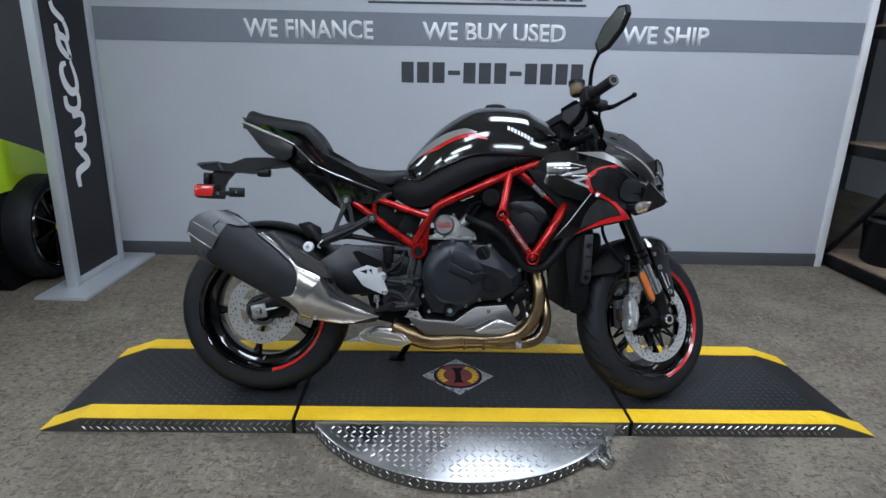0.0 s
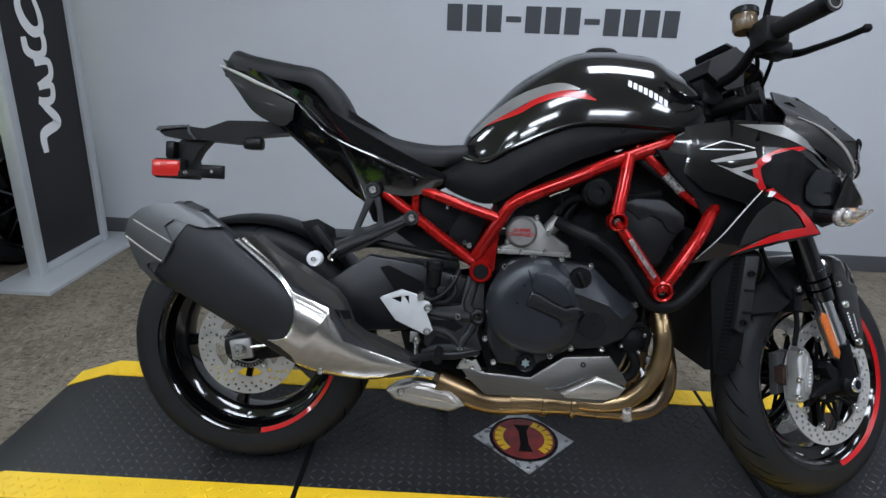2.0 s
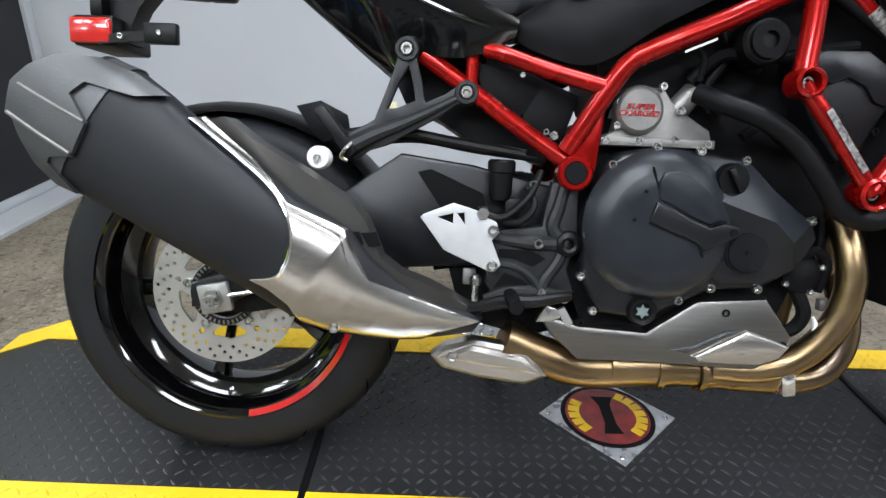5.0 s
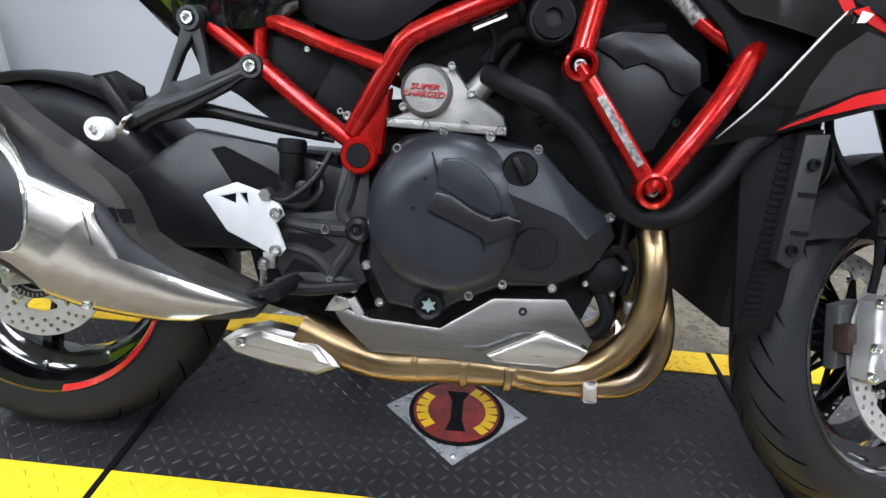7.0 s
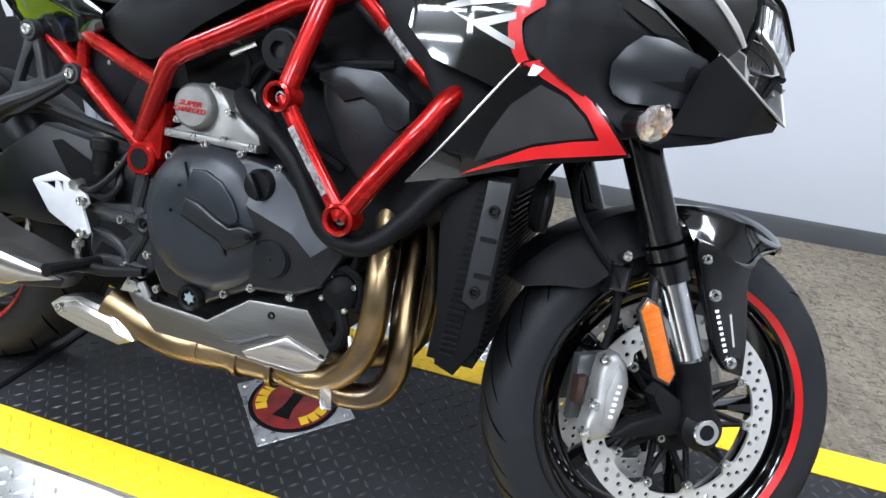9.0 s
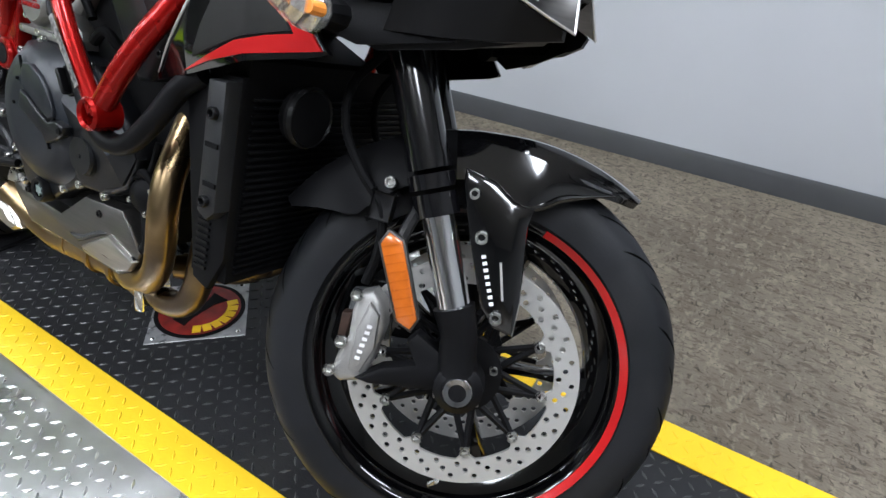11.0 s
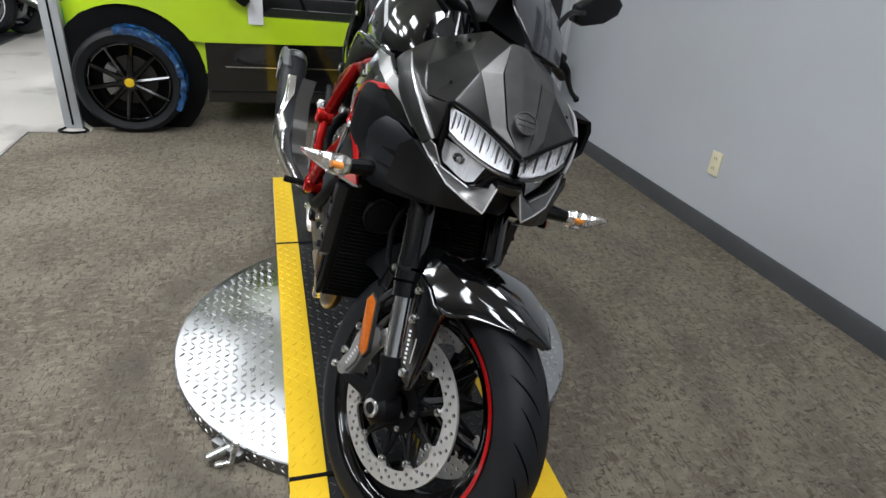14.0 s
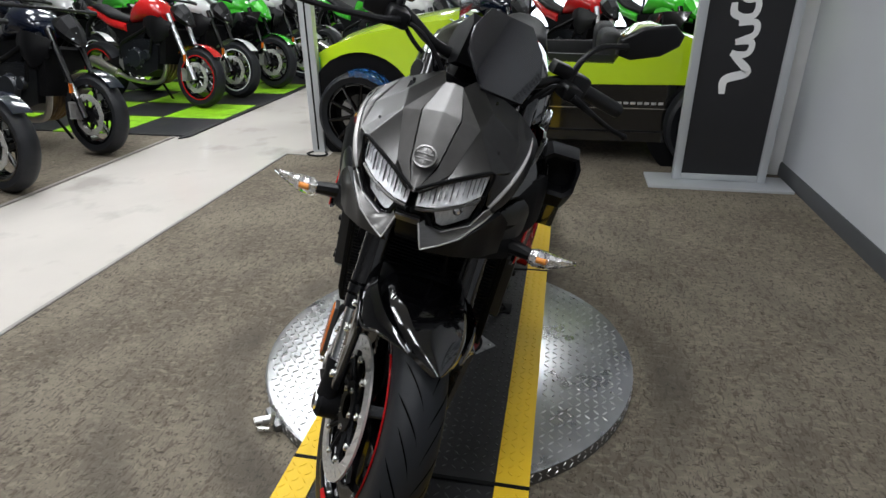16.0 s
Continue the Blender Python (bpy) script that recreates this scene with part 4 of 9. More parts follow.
for k in range(5):
    holes.append(window(0.062, 0.084, 2 * math.pi * (k + 0.25) / 5 - 0.54, 0.36))
    holes.append(circle(RA.x + 0.085 * math.cos(2 * math.pi * (k + 0.75) / 5 - 0.54), RA.z + 0.085 * math.sin(2 * math.pi * (k + 0.75) / 5 - 0.54), 0.0055, 10))
part("brake_disc", prism(circle(RA.x, RA.z, 0.129, 72), -0.083, -0.078, holes=holes), M_DISCR, rw, "drilled steel rear brake disc")
for k in range(5):
    a = 2 * math.pi * (k + 0.75) / 5 - 0.54
    bolt(rw, RA.x + 0.066 * math.cos(a), -0.084, RA.z + 0.066 * math.sin(a), 0.0085)
part("disc_boss", lathe([(0.018, -0.086), (0.044, -0.086), (0.046, -0.078), (0.052, -0.060)], RA, "y", 32), M_RIM, rw)
sr_ = part("sensor_ring", lathe([(0.047, -0.092), (0.058, -0.092), (0.058, -0.088), (0.047, -0.088)], RA, "y", 40, closed=True), M_BLKPL, rw)
for k in range(40):
    a = 2 * math.pi * k / 40
    part("sensor_tooth", turned(box(0.049, 0.056, -0.0932, -0.0918, -0.0018, 0.0018), Matrix.Translation(RA) @ Matrix.Rotation(a, 4, "Y")), M_CASTD, sr_)
part("axle_carrier", prism([(RA.x - 0.042, RA.z - 0.006), (RA.x - 0.034, RA.z + 0.034), (RA.x + 0.01, RA.z + 0.046), (RA.x + 0.075, RA.z + 0.042), (RA.x + 0.12, RA.z + 0.03), (RA.x + 0.10, RA.z - 0.02), (RA.x + 0.05, RA.z - 0.030), (RA.x - 0.022, RA.z - 0.034)], -0.098, -0.088, 0.003), M_BLKPL, bike, "black swingarm end at the axle")
part("axle_block", turned(box(-0.026, 0.028, -0.1335, -0.120, -0.025, 0.026, 0.004), Matrix.Translation(RA) @ Matrix.Rotation(radians(-12), 4, "Y")), M_CAST, bike, "alloy axle adjuster block")
part("axle_nut", lathe([(0.009, -0.146), (0.0165, -0.146), (0.018, -0.142), (0.018, -0.132)], RA, "y", 6), M_BOLT, bike, "hexagon axle nut")
part("axle_stub", lathe([(0.0, -0.151), (0.0085, -0.151), (0.0095, -0.149), (0.0095, -0.12)], RA, "y", 16), M_BOLT, bike)
part("adjuster_screw", tube([(RA.x + 0.02, -0.129, RA.z + 0.006), (RA.x + 0.068, -0.131, RA.z + 0.016)], 0.0042, 8), M_BOLT, bike)

# swingarm: right leg, cross body, left leg
b = bmesh.new()
add_prism(b, [(-0.772, 0.300), (-0.772, 0.342), (-0.70, 0.372), (-0.60, 0.445), (-0.52, 0.505), (-0.42, 0.575), (-0.30, 0.56), (-0.17, 0.53), (-0.15, 0.44), (-0.30, 0.395), (-0.42, 0.385), (-0.55, 0.385), (-0.66, 0.335), (-0.72, 0.300)], -0.088, -0.125, 0.008)
part("swingarm", b, M_ENGINE, bike, "matt black swingarm")
# A proud dark plate paints the shade of the swingarm's recess.
part("recess_shade", prism([(-0.392, 0.546), (-0.370, 0.552), (-0.285, 0.516), (-0.278, 0.492), (-0.325, 0.480), (-0.352, 0.490)], -0.1245, -0.1275), M_DEEP, bike)
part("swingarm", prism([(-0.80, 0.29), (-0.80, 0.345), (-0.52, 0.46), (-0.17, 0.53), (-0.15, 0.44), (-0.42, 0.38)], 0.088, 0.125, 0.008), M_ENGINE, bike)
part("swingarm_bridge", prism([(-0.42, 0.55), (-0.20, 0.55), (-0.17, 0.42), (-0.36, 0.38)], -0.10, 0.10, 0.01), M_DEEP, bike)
# Added dark filler that closes the see-through gap below the engine.
part("dark_gap_filler", prism([(-0.345, 0.42), (-0.14, 0.44), (-0.10, 0.30), (-0.20, 0.275), (-0.31, 0.30)], -0.105, 0.105, 0.01), M_DEEP, bike)
# rear hugger
b = bmesh.new()
for k, r in enumerate((0.335,)):
    rings = []
    for i in range(13):
        a = radians(25 + 90 * i / 12)
        rings.append([RA + Vector(((r + 0.012 * math.cos(u * 1.3)) * math.cos(a), 0.085 * math.sin(u), (r - 0.03 * (1 - math.cos(u))) * math.sin(a))) for u in np.linspace(-1.3, 1.3, 9)])
    loft(b, rings, closed=False)
part("rear_hugger", b, M_BLKPL, bike, "black rear wheel hugger")

# ---- red trellis frame ----
R1 = 0.0185


def frame_tube(pts, r=R1, both=True, n=None, straight=False):
    """A red frame bar on the right side, and its mirror image on the left."""
    b = tube(pts, r, 14, n, straight)
    ob = part("frame_tube", b, M_RED, bike, "candy red frame tube")
    if both:
        c2 = new("frame_tube", ob.data)
        c2.parent = bike
        c2.matrix_basis = Matrix.Diagonal((1, -1, 1, 1))
        c2["label"] = "candy red frame tube"
    return ob


frame_tube([(0.30, -0.150, 0.905), (0.25, -0.172, 0.872), (0.12, -0.20, 0.818), (0.040, -0.20, 0.778), (-0.044, -0.196, 0.741), (-0.078, -0.193, 0.724), (-0.091, -0.191, 0.712), (-0.100, -0.188, 0.698), (-0.131, -0.176, 0.645), (-0.162, -0.162, 0.588)], 0.0148, straight=True)
frame_tube([(-0.389, -0.130, 0.727), (-0.304, -0.140, 0.670), (-0.227, -0.150, 0.616), (-0.150, -0.158, 0.566)], 0.0138)
frame_tube([(-0.292, -0.146, 0.738), (-0.262, -0.156, 0.728), (-0.198, -0.165, 0.707), (-0.112, -0.185, 0.682)], 0.0128)
frame_tube([(-0.312, -0.138, 0.735), (-0.312, -0.138, 0.683)], 0.010)
frame_tube([(0.168, -0.195, 0.84), (0.156, -0.215, 0.776), (0.141, -0.235, 0.700)], 0.0148)
frame_tube([(0.141, -0.238, 0.692), (0.195, -0.245, 0.62), (0.250, -0.245, 0.546)], 0.0120)
frame_tube([(0.250, -0.243, 0.548), (0.290, -0.238, 0.609), (0.324, -0.226, 0.661), (0.342, -0.214, 0.690), (0.358, -0.201, 0.719), (0.374, -0.184, 0.738)], 0.0152)
for sgn in (-1, 1):
    part("frame_brace", tube([(0.185, sgn * 0.170, 0.845), (0.25, sgn * 0.172, 0.80), (0.300, sgn * 0.178, 0.764)], 0.010, 12), M_MATTE, bike, "black upper brace")
frame_tube([(0.185, -0.176, 0.862), (0.213, -0.176, 0.843), (0.262, -0.176, 0.800)], 0.0112)
part("warning_label", tube([(0.257, -0.177, 0.804), (0.298, -0.179, 0.767)], 0.0118, 12), M_LABEL, bike, "foil label wrapped round the brace")
frame_tube([(0.294, -0.180, 0.768), (0.318, -0.182, 0.752)], 0.0105)
frame_tube([(0.318, -0.184, 0.752), (0.362, -0.190, 0.724)], 0.0115)
for sgn in (-1, 1):
    part("frame_gusset", prism([(-0.128, 0.640), (-0.108, 0.655), (-0.116, 0.560), (-0.140, 0.548), (-0.160, 0.575)], sgn * 0.150, sgn * 0.172, 0.006), M_RED, bike, "candy red frame gusset")
    for (x, z, ro) in ((0.141, 0.692, 0.0205), (0.25, 0.545, 0.0225)):
        b = lathe([(ro * 0.68, sgn * 0.222), (ro * 0.68, sgn * 0.258), (ro * 0.84, sgn * 0.262), (ro, sgn * 0.258), (ro, sgn * 0.222)], (x, 0, z), "y", 28, closed=True)
        part("frame_boss", b, M_RED, bike, "candy red bolt boss")
        # Dark disc paints the shade at the bottom of the boss.
        part("boss_well", lathe([(0.0, sgn * 0.240), (ro * 0.71, sgn * 0.240)], (x, 0, z), "y", 20), M_DEEP, bike)
        bolt(bike, x, sgn * 0.242, z, 0.0085, axis=(0, sgn, 0))
    b = lathe([(0.0, sgn * 0.182), (0.0165, sgn * 0.182), (0.018, sgn * 0.178), (0.018, sgn * 0.15)], (-0.148, 0, 0.556), "y", 26)
    part("pivot_cover", b, M_MATTE, bike, "black pivot cover")
    part("pivot_ring", lathe([(0.0178, sgn * 0.150), (0.0178, sgn * 0.1812), (0.024, sgn * 0.1812), (0.027, sgn * 0.177), (0.027, sgn * 0.15)], (-0.148, 0, 0.556), "y", 26, closed=True), M_RED, bike)
# warning label on the front diagonal
part("warning_label", turned(box(-0.050, 0.050, -0.0006, 0.0006, -0.0046, 0.0046), Matrix.Translation((0.198, -0.2598, 0.616)) @ Matrix.Rotation(radians(53), 4, "Y")), M_LABEL, bike, "silver warning label with fine unreadable lines")

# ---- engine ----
# Near-black block, also filling see-through gaps with painted shade.
part("engine_core", prism([(-0.12, 0.64), (0.12, 0.66), (0.30, 0.70), (0.405, 0.66), (0.375, 0.60), (0.325, 0.535), (0.24, 0.44), (0.19, 0.30), (-0.10, 0.28), (-0.15, 0.40)], -0.135, 0.135, 0.01), M_DEEP, bike, "near-black crankcase block filling the dark gaps of the engine")
clutch = part("clutch_cover", prism([(-0.102, 0.572), (-0.081, 0.591), (-0.027, 0.602), (0.044, 0.596), (0.113, 0.586), (0.155, 0.542), (0.216, 0.500), (0.230, 0.471), (0.198, 0.415), (0.151, 0.389), (0.075, 0.382), (0.006, 0.346), (-0.019, 0.329), (-0.096, 0.338), (-0.129, 0.395), (-0.127, 0.463), (-0.121, 0.516)], -0.13, -0.178, 0.014, 3), M_ENGINE, bike, "matt black clutch cover")
part("clutch_housing", lathe([(0.0, -0.2045), (0.060, -0.2040), (0.082, -0.2025), (0.0855, -0.2005), (0.097, -0.1965), (0.108, -0.1885), (0.118, -0.176)], (-0.014, 0, 0.481), "y", 72), M_ENGINE2, clutch, "dark slate domed clutch housing", smooth=40)
part("cover_lens", prism([(-0.028, 0.524), (-0.030, 0.548), (-0.023, 0.563), (0.0, 0.565), (0.028, 0.553), (0.050, 0.531), (0.063, 0.506), (0.063, 0.495), (0.050, 0.4885), (0.025, 0.4975), (-0.008, 0.5155)], -0.200, -0.2085, 0.003, 3), M_ENGINE2, clutch, "raised slate lens on the cover")
part("cover_bar", prism([(-0.040, 0.490), (-0.031, 0.519), (-0.008, 0.513), (0.025, 0.495), (0.050, 0.486), (0.071, 0.493), (0.094, 0.487), (0.090, 0.473), (0.076, 0.464), (0.053, 0.452), (0.043, 0.450), (0.033, 0.462), (-0.004, 0.476)], -0.196, -0.2105, 0.004, 3), M_ENGINE, clutch, "raised bar across the cover")
# Thin dark strips paint the shade in the cover's grooves.
for pts, y_ in (([(-0.040, 0.571), (-0.032, 0.547), (-0.024, 0.529)], -0.2047), ([(-0.039, 0.4885), (-0.004, 0.4745), (0.031, 0.461), (0.039, 0.453), (0.045, 0.440)], -0.2063), ([(0.048, 0.487), (0.062, 0.494), (0.071, 0.4945)], -0.2108)):
    part("cover_groove", prism(band_xz(pts, 0.0026), y_ + 0.003, y_ - 0.0006), M_DEEP, clutch)
for x, z in ((-0.047, 0.534), (-0.061, 0.492)):
    part("cover_pip", lathe([(0.0, -0.2075), (0.0025, -0.207), (0.003, -0.203)], (x, 0, z), "y", 10), M_DEEP, clutch)
part("cover_boss", lathe([(0.0, -0.2125), (0.005, -0.2125), (0.006, -0.208)], (0.085, 0, 0.479), "y", 14), M_DEEP, clutch)
# sloping shoulder and flat face of the cover ahead of the housing
RIDGE = [(0.040, -0.192, 0.545), (0.074, -0.199, 0.521), (0.151, -0.198, 0.496), (0.184, -0.194, 0.466)]
# Lighter slate on the slope paints the light it catches; black below paints shade.
part("cover_shoulder", panel([(0.050, -0.176, 0.585), (0.111, -0.177, 0.583), (0.155, -0.177, 0.541), (0.216, -0.177, 0.494)], RIDGE, 0.0, 0.006, 24, 4, False, (0, 1, 0)), M_ENGINE2, clutch, "", smooth=25)
part("cover_step", panel(RIDGE, [(0.055, -0.180, 0.425), (0.083, -0.181, 0.398), (0.144, -0.181, 0.399), (0.198, -0.178, 0.422)], 0.0, 0.006, 24, 4, False, (0, 1, 0)), M_ENGINE, clutch, "", smooth=25)
part("cover_step", panel([RIDGE[3], (0.200, -0.186, 0.480), (0.216, -0.177, 0.494)], [(0.198, -0.178, 0.422), (0.212, -0.177, 0.445), (0.226, -0.175, 0.471)], 0.0, 0.006, 8, 3, False, (0, 1, 0)), M_ENGINE, clutch, "", smooth=25)
part("inspection_cap", lathe([(0.0, -0.199), (0.003, -0.1995), (0.004, -0.197), (0.029, -0.197), (0.030, -0.193), (0.032, -0.193), (0.033, -0.175)], (0.116, 0, 0.448), "y", 32), M_ENGINE, clutch, "round inspection cap")
oc = part("oil_filler_cap", lathe([(0.0, -0.196), (0.022, -0.196), (0.025, -0.19), (0.025, -0.17)], (0.083, 0, 0.556), "y", 24), M_BLKPL, clutch, "black oil filler cap")
part("grip_bar", turned(box(-0.020, 0.020, -0.006, 0.006, -0.005, 0.005, 0.003), Matrix.Translation((0.083, -0.202, 0.556)) @ Matrix.Rotation(radians(60), 4, "Y")), M_BLKPL, oc)
sg = part("sight_glass", lathe([(0.014, -0.188), (0.020, -0.190), (0.023, -0.184), (0.023, -0.17), (0.014, -0.17)], (-0.030, 0, 0.347), "y", 24, closed=True), M_BLKPL, clutch, "oil sight glass with dark ring")
part("glass_disc", lathe([(0.0, -0.186), (0.015, -0.185)], (-0.030, 0, 0.347), "y", 20), M_DEEP, sg)
part("star_mark", prism([(-0.030 + (0.0115 if k % 2 else 0.0065) * math.cos(math.pi * k / 6), 0.347 + (0.0115 if k % 2 else 0.0065) * math.sin(math.pi * k / 6)) for k in range(12)], -0.1855, -0.1875), M_STARMARK, sg, "pale star inside the sight glass")
for x, z in ((-0.093, 0.571), (-0.028, 0.600), (0.038, 0.597), (0.106, 0.585), (0.216, 0.499), (0.027, 0.365), (0.147, 0.389), (-0.105, 0.342), (-0.128, 0.397), (-0.123, 0.463), (-0.118, 0.516), (0.075, 0.387), (0.198, 0.444)):
    bolt(clutch, x, -0.174, z, 0.0072)

# supercharger housing
sc = part("supercharger", prism([(-0.108, 0.600), (-0.113, 0.612), (-0.093, 0.621), (-0.086, 0.672), (-0.054, 0.692), (-0.020, 0.688), (0.002, 0.660), (0.055, 0.628), (0.060, 0.612), (0.055, 0.603)], -0.11, -0.160, 0.008), M_CASTD, bike, "bare cast alloy supercharger housing")
part("flange", prism([(-0.112, 0.600), (-0.112, 0.613), (0.060, 0.613), (0.060, 0.600)], -0.11, -0.170, 0.003), M_CASTD, sc)
part("round_cap", lathe([(0.0, -0.176), (0.030, -0.176), (0.034, -0.173), (0.037, -0.166), (0.037, -0.15)], (-0.058, 0, 0.654), "y", 40), M_CASTD, sc)
part("outlet_stub", tube([(0.0, -0.13, 0.645), (0.035, -0.13, 0.69)], [0.020, 0.017], 14), M_CASTD, sc)
for w_, x0, z0, wd in (("SUPER", -0.080, 0.6545, 0.042), ("CHARGED", -0.090, 0.6445, 0.060)):
    lettering("red_lettering", w_, 0.0080, x0, -0.1765, z0, wd, M_REDFLAT, sc, 0.0012, bold=0.02, label="red raised letters", shear=0.25)
for x, z in ((-0.09, 0.63), (-0.105, 0.607), (-0.055, 0.607), (0.0, 0.612), (0.05, 0.607), (-0.025, 0.69), (-0.088, 0.665), (0.005, 0.655)):
    bolt(sc, x, -0.166, z, 0.006)
# intake and throttle clutter behind the frame
ic = part("intake_cover", prism([(0.161, 0.733), (0.195, 0.749), (0.257, 0.749), (0.306, 0.714), (0.315, 0.682), (0.298, 0.664), (0.265, 0.594), (0.237, 0.588), (0.202, 0.631), (0.168, 0.686)], -0.10, -0.184, 0.012, 3), M_ENGINE, bike, "matt black cam cover")
part("cover_lid", prism([(0.163, 0.733), (0.195, 0.747), (0.256, 0.747), (0.304, 0.714), (0.309, 0.684), (0.290, 0.670), (0.272, 0.676), (0.257, 0.698), (0.232, 0.709), (0.206, 0.699), (0.190, 0.712), (0.164, 0.724)], -0.182, -0.191, 0.004), M_ENGINE, ic)
for x, z in ((0.20, 0.735), (0.29, 0.70), (0.285, 0.635), (0.23, 0.655)):
    bolt(ic, x, -0.180, z, 0.006, M_BLKPL)
part("throttle_body", lathe([(0.0, -0.20), (0.03, -0.20), (0.034, -0.195), (0.034, -0.12)], (0.105, 0, 0.755), "y", 24), M_BLKPL, bike, "round black throttle housing")
part("throttle_link", lathe([(0.012, -0.208), (0.026, -0.208), (0.026, -0.20), (0.012, -0.20)], (0.105, 0, 0.755), "y", 24, closed=True), M_DEEP, bike)
for pts, r in (([(0.02, -0.15, 0.70), (0.05, -0.16, 0.735), (0.085, -0.16, 0.74), (0.12, -0.14, 0.72)], 0.010),
               ([(0.06, -0.14, 0.80), (0.07, -0.15, 0.74), (0.045, -0.15, 0.69), (0.07, -0.15, 0.65)], 0.007),
               ([(0.12, -0.15, 0.79), (0.14, -0.16, 0.74), (0.19, -0.16, 0.75), (0.26, -0.15, 0.76)], 0.009),
               ([(0.0, -0.16, 0.77), (0.03, -0.165, 0.735), (0.03, -0.16, 0.70)], 0.005),
               ([(0.10, -0.165, 0.62), (0.13, -0.165, 0.64), (0.16, -0.16, 0.62), (0.20, -0.15, 0.60)], 0.008)):
    part("hose", tube(pts, r, 10), M_DEEP, bike)
part("chrome_clip", tube([(0.0, -0.165, 0.742), (0.045, -0.168, 0.762)], 0.005, 8), M_CHROME, bike)
part("battery_cover", prism([(-0.29, 0.735), (-0.14, 0.675), (-0.165, 0.60), (-0.25, 0.655), (-0.30, 0.69)], -0.10, -0.128, 0.006), M_MATTE, bike, "matt black side cover behind the frame")
bolt(bike, -0.178, -0.131, 0.612, 0.007)
bolt(bike, -0.235, -0.158, 0.70, 0.004)
part("airbox", prism([(-0.14, 0.80), (0.10, 0.86), (0.30, 0.84), (0.34, 0.70), (0.12, 0.62), (-0.10, 0.66)], -0.125, 0.125, 0.01), M_DEEP, bike)
part("crash_pipe", tube([(0.026, -0.165, 0.682), (0.06, -0.195, 0.664), (0.11, -0.215, 0.642), (0.158, -0.222, 0.606), (0.192, -0.228, 0.560), (0.220, -0.23, 0.522), (0.258, -0.23, 0.507), (0.295, -0.226, 0.518), (0.335, -0.22, 0.558), (0.37, -0.21, 0.606), (0.40, -0.20, 0.63)], 0.0148, 14, 60), M_MATTE, bike, "thick black coolant pipe")

# ---- exhaust ----
hd = part("exhaust_header", tube([(0.262, -0.09, 0.58), (0.279, -0.135, 0.51), (0.287, -0.162, 0.455), (0.291, -0.172, 0.40), (0.283, -0.168, 0.345), (0.260, -0.158, 0.298), (0.222, -0.148, 0.262), (0.17, -0.14, 0.246), (0.12, -0.12, 0.24)], 0.0225, 16, 60), M_GOLD, bike, "heat-tinted golden exhaust header pipe")
part("header_pipe", tube([(0.275, -0.02, 0.58), (0.302, -0.06, 0.48), (0.314, -0.10, 0.40), (0.324, -0.122, 0.335), (0.320, -0.127, 0.285), (0.296, -0.128, 0.246), (0.25, -0.126, 0.228), (0.15, -0.115, 0.222), (0.05, -0.10, 0.225)], 0.0225, 16, 60), M_GOLD, bike, "heat-tinted golden exhaust header pipe")
for yy in (0.05, 0.12):
    part("header_pipe", tube([(0.275, yy, 0.56), (0.30, yy, 0.47), (0.31, yy, 0.38), (0.30, yy * 0.8, 0.29), (0.25, yy * 0.5, 0.245), (0.15, yy * 0.2 - 0.05, 0.235)], 0.0225, 14, 40), M_GOLD, bike, "heat-tinted golden exhaust header pipe")
b = bmesh.new()
add_tube(b, [(0.14, -0.11, 0.228), (0.06, -0.105, 0.232), (0.0, -0.105, 0.232), (-0.10, -0.11, 0.226), (-0.17, -0.12, 0.245), (-0.24, -0.13, 0.275)], [0.026, 0.036, 0.036, 0.034, 0.034], 18, 40)
part("collector_pipe", b, M_GOLD, bike, "heat-tinted collector pipe")
part("pipe_clamp", turned(box(-0.012, 0.012, -0.028, 0.028, -0.030, 0.030, 0.006), Matrix.Translation((0.222, -0.138, 0.240)) @ Matrix.Rotation(radians(-8), 4, "Y")), M_CHROME, bike, "bright pipe clamp")
for x in (0.03, -0.05, 0.10):
    part("pipe_band", lathe([(0.0345, x - 0.006), (0.0385, x - 0.005), (0.0385, x + 0.005), (0.0345, x + 0.006)], (0, -0.106, 0.231), "x", 24, closed=True), M_GOLD, bike)
wp = part("water_pump", lathe([(0.0, -0.172), (0.018, -0.170), (0.030, -0.160), (0.034, -0.14), (0.034, -0.10)], (0.222, 0, 0.412), "y", 24), M_DEEP, bike, "black water pump housing")
for a in range(4):
    bolt(wp, 0.222 + 0.030 * math.cos(a * 1.57 + 0.5), -0.163, 0.412 + 0.030 * math.sin(a * 1.57 + 0.5), 0.005)
for pts, r in (([(0.222, -0.15, 0.385), (0.235, -0.155, 0.350), (0.225, -0.15, 0.322), (0.195, -0.145, 0.310)], 0.011), ([(0.200, -0.155, 0.43), (0.232, -0.165, 0.452), (0.258, -0.16, 0.43), (0.255, -0.15, 0.385)], 0.007), ([(0.245, -0.15, 0.50), (0.240, -0.16, 0.455), (0.205, -0.165, 0.44)], 0.006)):
    part("hose", tube(pts, r, 10), M_DEEP, bike)
part("hose_tag", tube([(0.248, -0.160, 0.345), (0.254, -0.160, 0.330), (0.250, -0.160, 0.314)], [0.002, 0.005, 0.002], 8, 10), M_WHITED, bike, "white hose tag")
part("sensor_plug", box(0.262, 0.282, -0.150, -0.135, 0.352, 0.372, 0.004), M_CASTD, bike)
